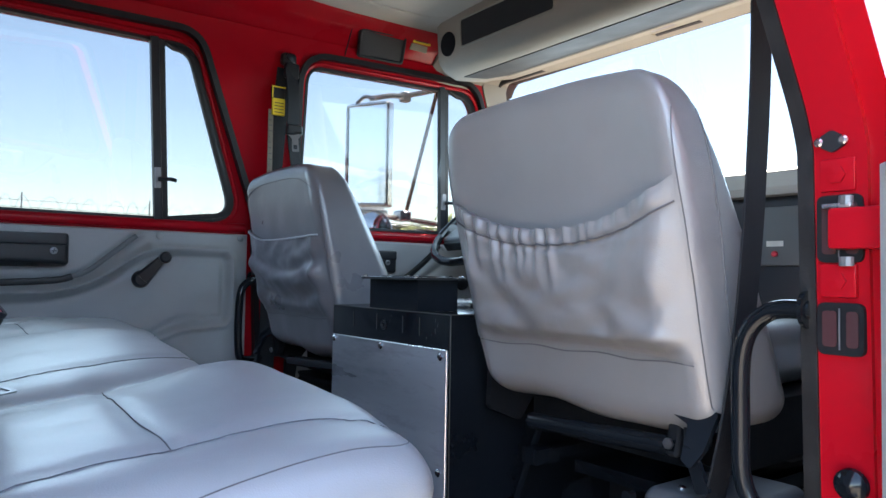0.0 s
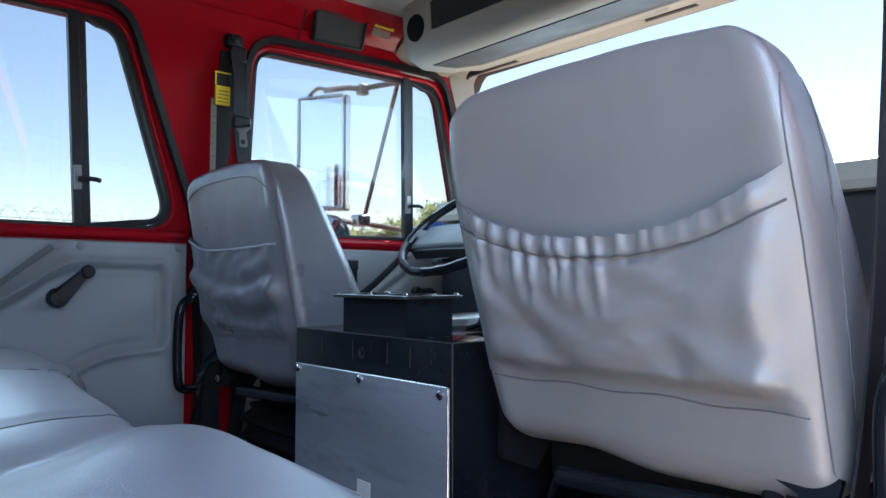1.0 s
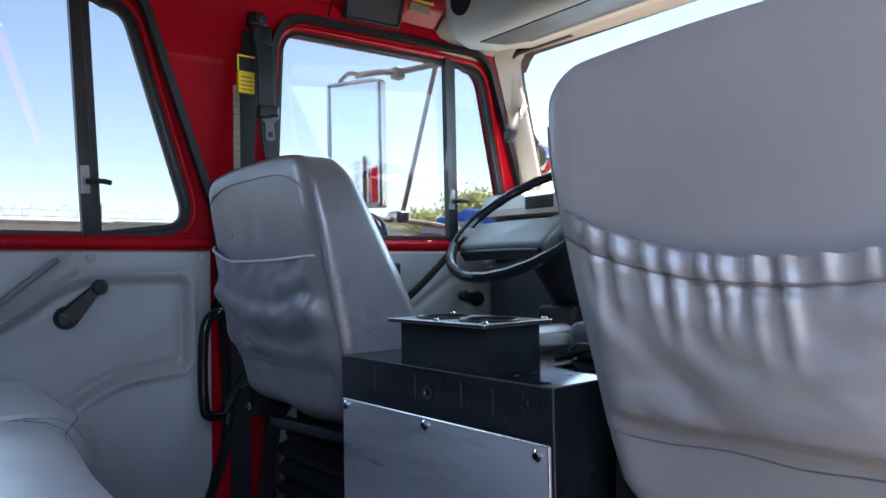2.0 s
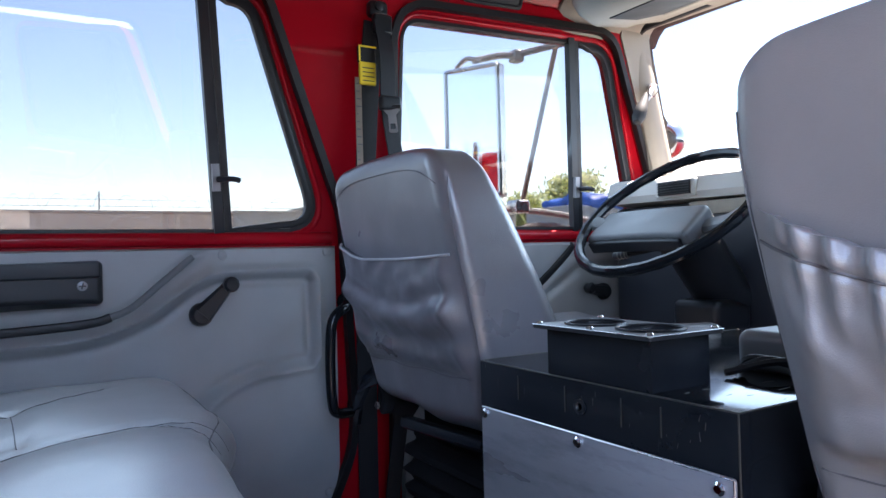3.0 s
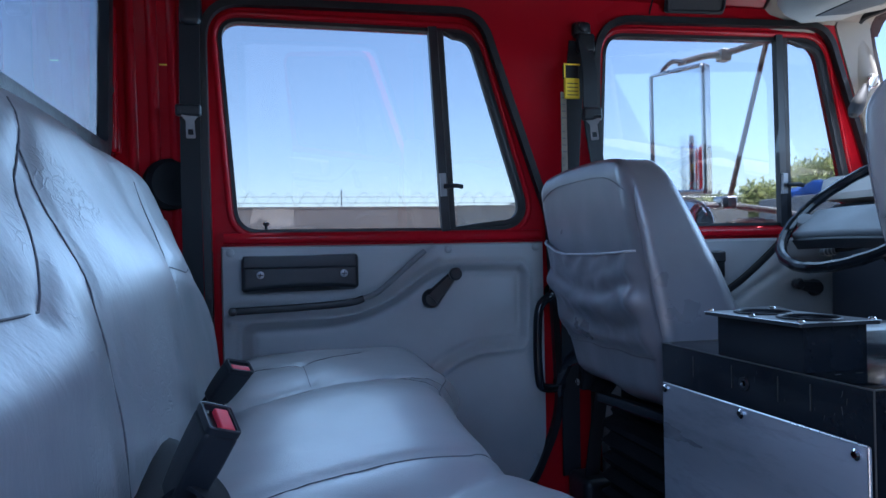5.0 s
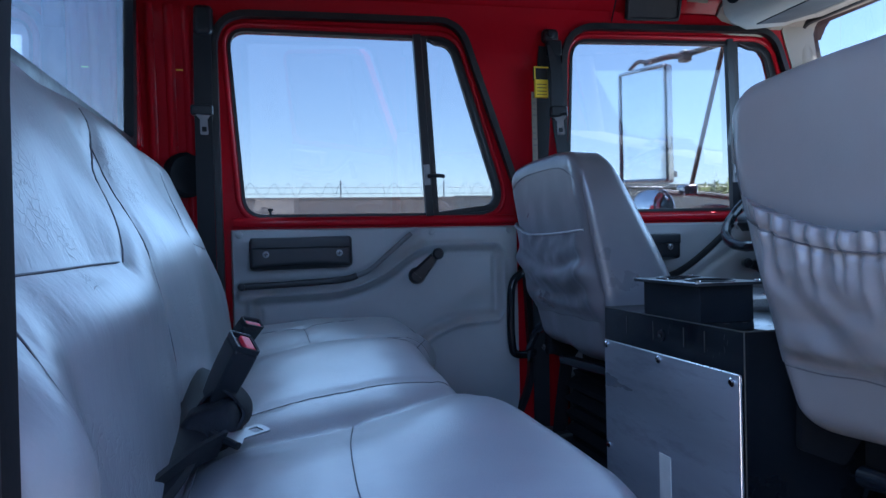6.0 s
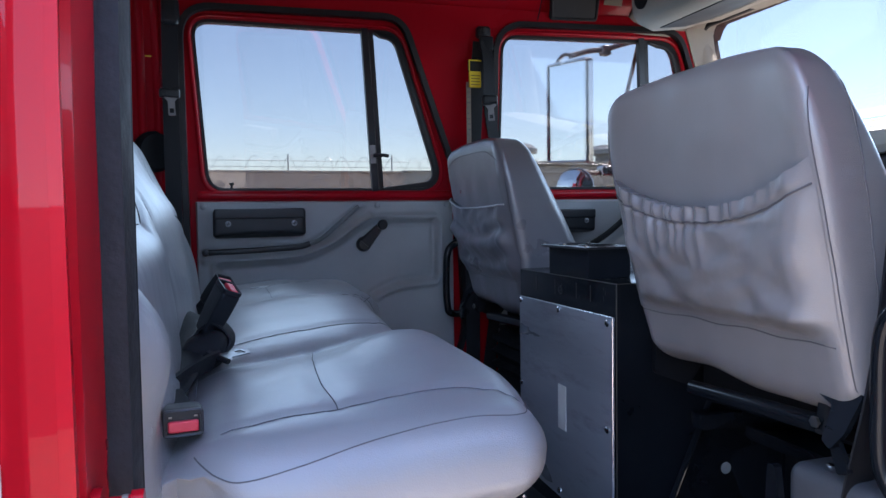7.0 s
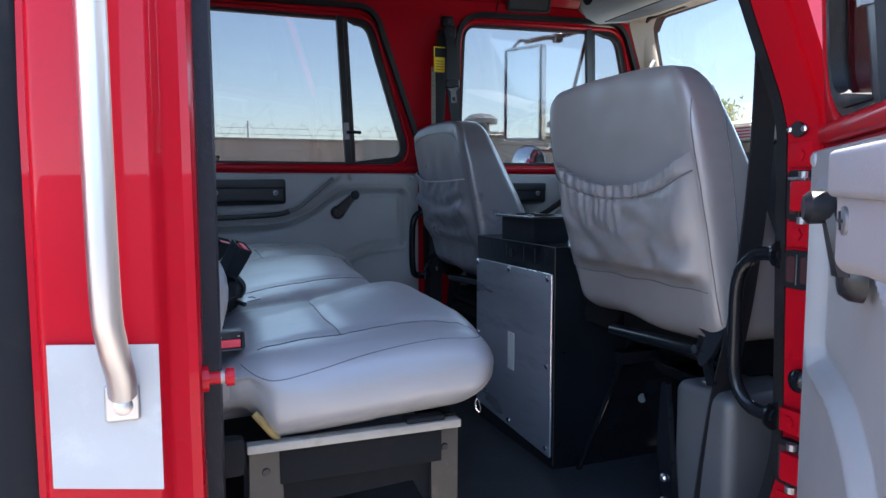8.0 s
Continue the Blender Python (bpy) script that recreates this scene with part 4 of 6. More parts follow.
def bench_cushion(t):
    seams = [line2([(0.135, 0.712), (0.20, 0.727), (0.265, 0.737), (0.34, 0.756), (0.39, 0.763), (0.433, 0.760), (0.465, 0.747), (0.492, 0.725)]),
             line2([(0.10, 1.14), (0.165, 1.180), (0.243, 1.214), (0.318, 1.236), (0.36, 1.238), (0.412, 1.240), (0.455, 1.275)]),
             line2([(0.10, 1.53), (0.175, 1.59), (0.24, 1.635), (0.313, 1.675), (0.414, 1.728), (0.470, 1.715), (0.508, 1.700)]),
             line2([(0.414, 1.722), (0.461, 1.674), (0.500, 1.650)]),
             line2([(0.10, 1.885), (0.15, 1.872), (0.246, 1.850)]), line2([(0.246, 1.850), (0.32, 1.945), (0.38, 2.02)]),
             line2([(0.282, 1.128), (0.268, 1.02), (0.260, 0.915), (0.257, 0.82), (0.262, 0.742)]), line2([(0.246, 1.850), (0.250, 1.77), (0.254, 1.675)])]
    crease = line2([(0.10, 1.072), (0.141, 1.083), (0.23, 1.106), (0.296, 1.136), (0.36, 1.150), (0.43, 1.20), (0.47, 1.27)])

    # y, how far the front swells forward there, how far the front of the top rises
    swell = ((0.65, -0.006, 0.001), (0.85, 0.032, 0.002), (1.05, 0.013, 0.022), (1.25, 0.016, 0.011), (1.45, -0.004, 0.005), (1.65, 0.006, -0.012), (1.85, -0.016, -0.018), (2.1, -0.020, -0.010))

    def swelling(y):
        if y <= swell[0][0]:
            return swell[0][1:]
        for (a, dx0, dz0), (b, dx1, dz1) in zip(swell, swell[1:]):
            if y < b:
                f = (y - a) / (b - a)
                f *= f * (3 - 2 * f)
                f = 0.5 * f + 0.5 * (y - a) / (b - a)
                return dx0 + (dx1 - dx0) * f, dz0 + (dz1 - dz0) * f
        return swell[-1][1:]

    def shape(p):
        x, y, z = p
        up = max(0.0, min(1.0, (z - 1.50) / 0.06))
        dome = 0.0
        for c, w, h, sk in ((0.83, 0.19, 0.016, 0.45), (1.37, 0.25, 0.026, 0.5), (1.90, 0.22, 0.024, 0.2)):
            dome += h * math.exp(-((y - c - sk * (x - 0.25)) / w) ** 4) * (1 - min(1.0, abs(x - 0.25) / 0.27) ** (3 if x > 0.25 else 1.8))
        wr = 0.0016 * wob(x, y, z, 6) + 0.0009 * wob(x, y, z, 21)
        drop = -0.030 * max(0.0, min(1.0, (0.15 - x) / 0.07)) ** 2
        nose = -0.012 * max(0.0, (x - 0.36) / 0.13) ** 2 * up + 0.06 * (x - 0.25)
        far = min(1.0, max(0.0, (y - 1.60) / 0.22))
        front = 0.472 - 0.022 * math.exp(-((y - 1.28) / 0.16) ** 2) + 0.085 * far * far * (3 - 2 * far)
        q = Vector((0.02 + (x - 0.02) * (front - 0.02) / 0.47, y, z + up * (dome + drop) + nose + wr * up))
        q.y -= 0.016 * (1 - min(1.0, abs(z - 1.525) / 0.06) ** 2) * max(0.0, 1 - (y - 0.575) / 0.08) * min(1.0, max(0.0, x - 0.12) / 0.1)
        if z < 1.53:
            q.x += 0.006 * wob(x, y, z, 5)
            if y < 0.65 and x < 0.20:
                q.y += 0.008 * math.sin((x - 0.02) * 95 + 8 * (z - 1.5)) * (1 - x / 0.20)
            q.x -= 0.03 * max(0.0, (1.52 - z) / 0.06) ** 2 * (1 if x > 0.3 else 0)
        near = max(0.0, min(1.0, (1.30 - q.y) / 0.65))
        near *= near * (3 - 2 * near)
        q.y += 0.055 * near
        q.x += 0.055 * max(0.0, q.x - 0.05) * near
        low = max(0.0, min(1.0, (1.62 - q.y) / 0.45))
        q.z -= 0.024 * low * low * (3 - 2 * low)
        dx, dz = swelling(q.y)
        f = max(0.0, min(1.0, (q.x - 0.28) / 0.15))
        q.z += dz * f * f * (3 - 2 * f) * max(0.0, min(1.0, (q.z - 1.48) / 0.06))
        q.x += dx * max(0.0, min(1.2, (q.x - 0.10) / 0.36))
        cut = max(0.0, min(1.0, (0.150 - q.x) / 0.030)) * max(0.0, min(1.0, (0.80 - q.y) / 0.06))
        low = max(0.0, min(1.0, (1.535 - q.z) / 0.05))
        q.z += 0.044 * cut * low
        q.y += (0.020 + 0.006 * math.sin(q.x * 210 + 14 * (q.z - 1.5))) * cut * min(1.0, 0.25 + low)
        q.z += up * sum(groove(near_line((q.x, q.y), l), 0.009, 0.004) for l in seams)
        q.z += up * (groove(near_line((q.x, q.y), crease), 0.026, 0.007) + groove(near_line((q.x, q.y), crease), 0.008, 0.003))
        return q

    bm = rbox(B(), (0.02, 0.590, 1.464), (0.490, 2.235, 1.582), 0.050, 0.0125, shape, 5)
    mesh = bm.copy()
    body = part("seat_cushion", bm, M_VINYL_LIT, t, "stitched grey vinyl bench cushion", 60)
    for l in seams:
        pts = on_surface(mesh, [(a, b, 1.9) for a, b in l], (0, 0, -1), 0.0006)
        part("seam", tube(B(), pts, 0.0007, 5), M_THREAD, body)
    for y, x0 in ((0.575, 0.12),):
        rim = on_surface(mesh, [(p.x, 0.3, p.y) for p in smooth_path([(0.084, 1.558, 0), (0.105, 1.548, 0), (0.132, 1.532, 0), (0.159, 1.528, 0), (0.217, 1.538, 0), (0.277, 1.549, 0), (0.341, 1.557, 0), (0.40, 1.561, 0), (0.45, 1.558, 0), (0.48, 1.554, 0)], 5)], (0, 1, 0), 0.0002)
        part("edge_seam", tube(B(), rim, 0.0008, 5), M_THREAD, body)
    front = on_surface(mesh, [(0.9, yy, 1.572 - 0.024 * max(0.0, min(1.0, (1.62 - yy) / 0.45))) for yy in [0.70 + i * 0.05 for i in range(30)]], (-1, 0, 0), 0.0002)
    part("edge_seam", tube(B(), front, 0.0011, 5), M_THREAD, body)
    mesh.free()
    part("foam_edge", sweep(B(), smooth_path([(0.124, 0.664, 1.480), (0.134, 0.660, 1.468), (0.146, 0.660, 1.452), (0.155, 0.664, 1.441)], 5), [(a * (1 + 0.3 * math.sin(9 * b * 500)), b) for a, b in circle(0.0055, 8, 0.7, 1.0)]), M_FOAM, t, "bare yellow foam under the cover")


bench_cushion(BENCH)


def bench_back(t):
    seams = [line2([(0.66, 1.60), (0.70, 1.80), (0.72, 2.0)]), line2([(1.13, 1.53), (1.15, 1.60), (1.163, 1.70), (1.185, 1.80), (1.205, 1.87), (1.285, 1.985)]), line2([(1.245, 1.93), (1.12, 1.85), (1.04, 1.776)]),
             line2([(0.72, 1.772), (0.85, 1.774), (1.04, 1.776)]), line2([(1.86, 1.955), (1.78, 1.87), (1.70, 1.80), (1.655, 1.72)]), line2([(1.70, 1.80), (1.85, 1.786), (2.0, 1.79)]), line2([(2.14, 1.905), (2.0, 1.79), (2.08, 1.73)])]

    def shape(p):
        x, y, z = p
        f = max(0.0, min(1.0, (x + 0.03) / 0.05))
        lean = -0.30 * (z - 1.60) - 0.22 * max(0, z - 1.80) ** 2 * 2
        dome = sum(h * math.exp(-((y - c) / w) ** 4) for c, w, h in ((0.93, 0.23, 0.016), (1.44, 0.24, 0.024), (1.90, 0.20, 0.016)))
        belly = 0.022 * math.exp(-((z - 1.68) / 0.10) ** 2)
        k = sum(groove(near_line((y, z), l), 0.009, 0.0045) for l in seams)
        k += 0.014 * math.exp(-((z - 1.735) / 0.035) ** 2) * math.exp(-((y - 0.92) / 0.20) ** 4)
        wr = 0.003 * wob(x, y * 0.6, z, 9) + 0.0008 * wob(x, y * 2.4, z * 0.8, 16, 3)
        wr += 0.040 * math.exp(-((z - 1.675) / 0.085) ** 2) * max(0.0, min(1.0, (0.745 - y) / 0.09))
        wr += 0.024 * math.exp(-((z - 1.80) / 0.075) ** 2) * max(0.0, min(1.0, (y - 0.95) / 0.15)) * max(0.0, min(1.0, (2.1 - y) / 0.25))
        top = -0.02 * max(0, (abs(y - 1.40) - 0.66) / 0.17) ** 2 if z > 1.9 else 0
        return Vector((x + lean + f * (dome + belly + k + wr), y, z + top))

    bm = rbox(B(), (-0.075, 0.59, 1.47), (0.052, 2.225, 2.012), 0.05, 0.0125, shape, 5)
    mesh = bm.copy()
    body = part("backrest", bm, M_VINYL_OLD, t, "creased grey vinyl backrest", 60)
    for l in seams:
        pts = on_surface(mesh, [(0.6, a, b) for a, b in l], (-1, 0, 0), 0.0006)
        part("seam", tube(B(), pts, 0.0011, 5), M_THREAD, body)
    mesh.free()


bench_back(BENCH)


def bench_frame(t):
    part("end_rail", box(B(), 0.112, 0.425, 0.650, 0.670, 1.427, 1.440, 0.003), M_RAIL, t, "scuffed pale end rail")
    part("end_plate", box(B(), 0.158, 0.40, 0.668, 0.680, 1.372, 1.426, 0.002), M_DARK, t)
    part("front_rail", box(B(), 0.40, 0.432, 0.69, 2.2, 1.405, 1.438, 0.003), M_STEEL, t)
    for y in (0.678, 2.16):
        for x, k in ((0.139, -1), (0.406, 1)):
            bm = plate(B(), corners([(x - 0.022, 1.426), (x + 0.022, 1.426), (x + 0.024 - k * 0.004, FLOOR + 0.002), (x - 0.024 + k * 0.004, FLOOR + 0.002)], 0.006, 3), [], 0, 0.008, lambda u, v, w, y=y: Vector((u, y - 0.006 + w, v)))
            part("leg", bm, M_LEG, t, "scuffed steel leg")
            part("leg_rivet", lathe(B(), (x, y - 0.006, 1.392), (0, -1, 0), [(0, 0.006), (0.002, 0.005), (0.002, 0)], 10), M_BLACK, t)
    bm = plate(B(), [(0.11, 1.12), (0.11, 1.43), (0.43, 1.43), (0.43, 1.12), (0.39, 1.12), (0.385, 1.30), (0.36, 1.35), (0.20, 1.34), (0.165, 1.28), (0.155, 1.12)], [], 0, 0.006, lambda u, v, w: Vector((u, 0.688 + w, v - 0.01)))
    part("gusset_plate", bm, M_DARK, t)
    part("side_bracket", box(B(), 0.0, 0.108, 0.612, 0.64, 1.412, 1.466, 0.012), M_DARK, t)
    part("bracket_bolt", lathe(B(), (0.064, 0.614, 1.438), (0, -1, 0), [(0, 0.014), (0.008, 0.014), (0.008, 0.009), (0.012, 0.008), (0.012, 0)], 6), M_GALV, t)
    part("slide_lever", rbox(B(), (0.34, 0.653, 1.4402), (0.40, 0.678, 1.448), 0.003, 0.03), M_DARK, t)
    part("slide_loop", tube(B(), smooth_path([(0.472, 0.70, 1.452), (0.476, 0.696, 1.440), (0.474, 0.694, 1.432), (0.469, 0.698, 1.440)], 4, True), 0.0012, 6, True), M_CHROME, t)


bench_frame(BENCH)


def buckle(face, d, u, size, length, root, label):
    """A belt buckle: the middle of its end face, its axis, the face's long side and its sleeve's root."""
    t = thing("belt_buckle", root, label, "seat belt buckle", "bench belt buckles")
    d = Vector(d).normalized()
    u = Vector(u)
    u = (u - d * u.dot(d)).normalized()
    w = d.cross(u)
    m = Matrix((u, w, d)).transposed().to_4x4()
    m.translation = Vector(face)
    a, b = size[0] / 2, size[1] / 2
    bm = plate(B(), corners([(-a, -b), (a, -b), (a, b), (-a, b)], 0.005, 4), [corners([(-a + 0.0035, -b + 0.0035), (a - 0.0035, -b + 0.0035), (a - 0.0035, b - 0.0035), (-a + 0.0035, b - 0.0035)], 0.003, 3)], -0.006, 0.0, lambda x, y, z: m @ Vector((x, y, z)))
    part("rim", bm, M_BLACK, t)
    bm = rbox(B(), (-a, -b, -length), (a, b, -0.0055), 0.0045, 0.012, lambda p: Vector((p.x * (1 - 0.16 * (-p.z / length) ** 3), p.y * (1 - 0.22 * (-p.z / length) ** 3), p.z)))
    bm.transform(m)
    part("housing", bm, M_BLACK, t)
    part("edge", tube(B(), [m @ Vector((x, y, 0.0)) for x, y in corners([(-a + 0.0012, -b + 0.0012), (a - 0.0012, -b + 0.0012), (a - 0.0012, b - 0.0012), (-a + 0.0012, b - 0.0012)], 0.004, 3)], 0.0009, 6, True), M_PANEL, t)
    bm = rbox(B(), (-a + 0.005, -b + 0.004, -0.010), (a - 0.005, 0.12 * b, -0.0006), 0.002, 0.008)
    bm.transform(m)
    part("release_button", bm, M_REDBTN, t, "red plastic release button")
    for k in (-0.62, 0.62):
        bm = box(B(), k * a - 0.0016, k * a + 0.0016, 0.34 * b, 0.46 * b, -0.0054, -0.0044)
        bm.transform(m)
        part("latch_stud", bm, M_RAIL, t)
    neck = [m @ Vector((0, 0, z)) for z in (-length + 0.012, -length - 0.012)]
    part("sleeve", ribbon(B(), smooth_path(neck + [neck[1].lerp(Vector(root), 0.5) + Vector((0, 0, -0.004)), Vector(root)], 5), size[0] * 0.80, 0.009, u), M_WEB, t)
    return t


buckle((0.147, 1.553, 1.652), (0.55, -0.35, 0.75), (0.84, 0.70, -0.30), (0.043, 0.025), 0.070, (0.062, 1.590, 1.560), "black belt buckle with red button leaning on the backrest")
buckle((0.152, 1.108, 1.675), (0.45, -0.24, 0.86), (-0.25, 0.86, 0.44), (0.042, 0.031), 0.088, (0.088, 1.150, 1.545), "black belt buckle on a stiff sleeve between the pads")
buckle((0.099, 0.716, 1.572), (0.08, -1.0, 0.08), (1.0, 0.08, 0.0), (0.040, 0.028), 0.062, (0.075, 0.860, 1.570), "black belt buckle lying at the cushion edge")


def tongue(name, at, d, n, parent):
    """Flat steel belt tongue with a slot, on a black moulded bar."""
    d, n = Vector(d).normalized(), Vector(n)
    n = (n - d * n.dot(d)).normalized()
    w = n.cross(d)
    to = lambda a, b, c: Vector(at) + d * b + w * a + n * c
    outer = corners([(-0.019, 0), (0.019, 0), (0.019, 0.010), (0.0095, 0.022), (0.0105, 0.064), (-0.0105, 0.064), (-0.0095, 0.022), (-0.019, 0.010)], 0.004, 3)
    hole = corners([(-0.0062, 0.042), (0.0062, 0.042), (0.0062, 0.056), (-0.0062, 0.056)], 0.002, 2)
    p = part(name, plate(B(), outer, [hole], -0.0010, 0.0010, to), M_GUNMETAL, parent, "bright steel belt tongue")
    part("tongue_bar", tube(B(), [to(-0.021, 0.002, 0.001), to(0.021, 0.002, 0.001)], 0.0045, 8), M_BLACK, p)
    return p


def bench_belt():
    t = thing("lap_belt", (0.1, 1.10, 1.56), "loose black lap belt with a steel tongue on the bench", "seat belt", "seat belts")
    flat = [(-0.022, -0.0017), (0.022, -0.0017), (0.022, 0.0017), (-0.022, 0.0017)]
    part("webbing", ribbon(B(), smooth_path([(0.050, 0.845, 1.555), (0.066, 0.885, 1.566), (0.090, 0.95, 1.572), (0.114, 1.012, 1.573), (0.128, 1.034, 1.574)], 6), 0.034, 0.0045, (0.45, -0.25, 0.85)), M_WEB, t)
    part("webbing_roll", sweep(B(), smooth_path([(0.072, 1.285, 1.606), (0.084, 1.245, 1.604), (0.090, 1.16, 1.588), (0.086, 1.06, 1.572), (0.076, 0.97, 1.562), (0.060, 0.90, 1.552)], 6), circle(0.017, 12, 0.75, 1.5), up=(0, 0, 1)), M_WEB, t, "rolled black webbing")
    part("webbing_fold", sweep(B(), smooth_path([(0.086, 1.13, 1.552), (0.100, 1.135, 1.598), (0.126, 1.125, 1.618), (0.147, 1.112, 1.604), (0.149, 1.100, 1.584), (0.128, 1.085, 1.566), (0.104, 1.07, 1.562)], 6), flat, up=(0.2, 1, 0)), M_WEB, t)
    part("belt_sleeve", rbox(B(), (0.072, 1.060, 1.545), (0.149, 1.150, 1.600), 0.026, 0.011, lambda p: p + Vector((0.004 * wob(*p, 34), 0.005 * wob(*p, 26, 1), 0.28 * (p.x - 0.10) + 0.004 * wob(*p, 38, 2)))), M_WEB, t, "bunched black belt sleeve")
    tongue("belt_tongue", (0.130, 1.030, 1.577), (0.68, 0.72, 0.0), (0.12, -0.20, 1), t)
    return t


bench_belt()


def bucket_seat(name, yc, x0, s, gathered, label):
    """A high-backed seat; s mirrors it; its back cover has a pocket."""
    t = thing(name, (1.05, yc, FLOOR), label, "seat", "front seats")
    # The driver seat's cover has its shade in the colour.
    cover = M_VINYL if gathered else M_VINYL_SHADED

    top = 2.006 if gathered else 1.994
    deep = 0.170 if gathered else 0.185
    slant = lambda z: -0.075 * (2.0 - z)          # the back leans a little to the right
    HALF = 0.240 if gathered else 0.227

    def shape(p):
        x, y, z = p
        h = (z - 1.55) / 0.455                      # 0 at the foot, 1 at the top
        y0 = y - yc
        wide = 1.0 - 0.045 * max(0.0, 0.5 - h) / 0.5
        wide *= 1 - 0.10 * max(0.0, (h - 0.66) / 0.34) ** 2
        lean = 0.066 * max(0.0, 1 - h) ** 1.4
        f = max(0.0, min(1.0, (x - x0) / deep))
        thick = f * (0.05 * (1 - h) - 0.095 * max(0.0, h) ** 1.3)
        u = y0 / HALF
        crown = (0.022 if gathered else 0.004) * (1 - u ** 4) * (1 - f)
        if gathered:
            crown += 0.005 * (1 - f) * math.exp(-(y0 / 0.165) ** 4) * math.exp(-((z - 1.895) / 0.075) ** 4)
        sag = -0.034 * max(0, abs(u) ** 3) * max(0, h - 0.5)
        if z < 1.58:                                # loose hem hanging under the back
            sag -= (1.58 - z) / 0.065 * (0.016 * math.exp(-((u + 0.25) / 0.5) ** 2) + 0.002 * math.sin(u * 9 + yc))
        wr = (1 - f) * (0.003 * wob(x, y, z, 8, 1) + 0.002 * wob(x, y, z, 17, 2))
        if 0.15 < f < 0.75 and abs(y0) > 0.2:
            wide += 0.0045 * math.sin(z * 165 + 2 * wob(x, y, z, 9)) * math.sin((f - 0.15) / 0.6 * math.pi) * (1 if gathered else 0.3)
        return Vector((x + lean + thick + crown + wr, yc + y0 * wide + slant(z), z + sag))

    bm = rbox(B(), (x0, yc - HALF, 1.515), (x0 + deep, yc + HALF, top), 0.042, 0.013, shape, 6)
    mesh = bm.copy()
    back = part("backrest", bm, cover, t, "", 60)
    # pocket on the back of the cover
    wpk = HALF - 0.014
    narrow = lambda z: 1.0 - 0.045 * max(0.0, 0.5 - (z - 1.55) / 0.455) / 0.5

    def rim(u):       # pocket's top edge, u from -1 to 1
        return (1.848 - 0.060 * (1 - abs(u) ** 2.2)) if gathered else (1.810 - 0.006 * (1 - u * u) + 0.030 * max(0.0, (u - 0.45) / 0.55) ** 1.6)

    bm = B()
    nu, nv = (168, 60) if gathered else (72, 34)
    rnd = random.Random(5)
    gathers = [-0.98 + 0.118 * i + rnd.uniform(-0.025, 0.025) for i in range(17)]
    folds = [(c + rnd.uniform(-0.02, 0.02), rnd.uniform(0.6, 1.0), rnd.uniform(0.045, 0.085)) for c in gathers[8:16]]
    grid = []
    tree = BVHTree.FromBMesh(mesh)
    for j in range(nv + 1):
        v = j / nv
        row = []
        for i in range(nu + 1):
            u = -1 + 2 * i / nu
            ztop = rim(u)
            zb = 1.612 + 0.003 * (1 - u * u)
            z = ztop + (zb - ztop) * v
            y = yc + u * wpk * narrow(z) + slant(z)
            hit = tree.ray_cast(Vector((0.3, y, z)), Vector((1, 0, 0)))
            xs = hit[0].x if hit[0] is not None else x0 + 0.02
            edge = min(1.0, (1 - abs(u)) / (0.22 if gathered else 0.14)) * min(1.0, (1 - v) / 0.12)
            edge = edge * edge * (3 - 2 * edge)
            bulge = 0.003 + edge * (0.010 + (0.016 if gathered else 0.010) * max(0.0, math.sin(math.pi * min(1, v * 1.05))) ** 1.2)
            if gathered:
                d = ztop - z
                amount = 0.35 + 0.65 * min(1.0, max(0.0, (u + 0.55) / 0.5))
                ruffle = max(math.exp(-((u - c) / 0.034) ** 2) for c in gathers)
                band = math.exp(-(d / 0.026) ** 4)
                deep = max(a * math.exp(-((u - c) / 0.032) ** 2) * max(0.0, 1 - max(0.0, d - 0.028) / ln) for c, a, ln in folds)
                bulge += edge * amount * (0.0068 * ruffle * band + 0.0100 * deep * (1 - band)) + 0.004 * band * edge
                bulge -= edge * 0.004 * math.exp(-((d - 0.027) / 0.004) ** 2)
                bulge += edge * 0.012 * math.exp(-((z - 1.635) / 0.03) ** 2) * (1 - 0.5 * u)
                bulge -= edge * 0.006 * math.exp(-(near_line((u, d * 3), [(0.80, 0.20), (0.45, 0.42), (0.10, 0.50), (-0.4, 0.46)]) / 0.07) ** 2)
                z += 0.003 * ruffle * band * amount
            else:
                hang = v - 0.40 - 0.16 * (1 - u * u) + 0.05 * u        # cloth hanging in a shallow curve
                bulge += edge * (0.010 * math.exp(-(hang / 0.11) ** 2) - 0.008 * math.exp(-((hang - 0.20) / 0.09) ** 2) - 0.005 * math.exp(-((hang + 0.17) / 0.07) ** 2))
                bulge -= edge * sum(0.0035 * math.exp(-(near_line((u * 0.6, v), l) / 0.06) ** 2) for l in (((-0.50, 0.26), (-0.22, 0.44)), ((0.52, 0.30), (0.30, 0.55)), ((-0.10, 0.86), (0.35, 0.74))))
            bulge += edge * (0.005 * wob(u * 2, v * 3, yc, 2.2) + 0.0009 * wob(u * 5, v * 6, yc, 2) + 0.0003 * wob(u * 11, v * 8, yc, 2, 4))
            row.append(bm.verts.new((xs - bulge, y, z)))
        grid.append(row)
    for r0, r1 in zip(grid, grid[1:]):
        for i in range(nu):
            bm.faces.new((r0[i], r1[i], r1[i + 1], r0[i + 1]))
    # turn the rim and sides in to the cover
    for i in range(3, nu - 3):
        a, b = grid[0][i], grid[0][i + 1]
        bm.faces.new((a, b, bm.verts.new(b.co + Vector((0.025, 0, -0.002))), bm.verts.new(a.co + Vector((0.025, 0, -0.002)))))
    seam_row = 8 if gathered else 0
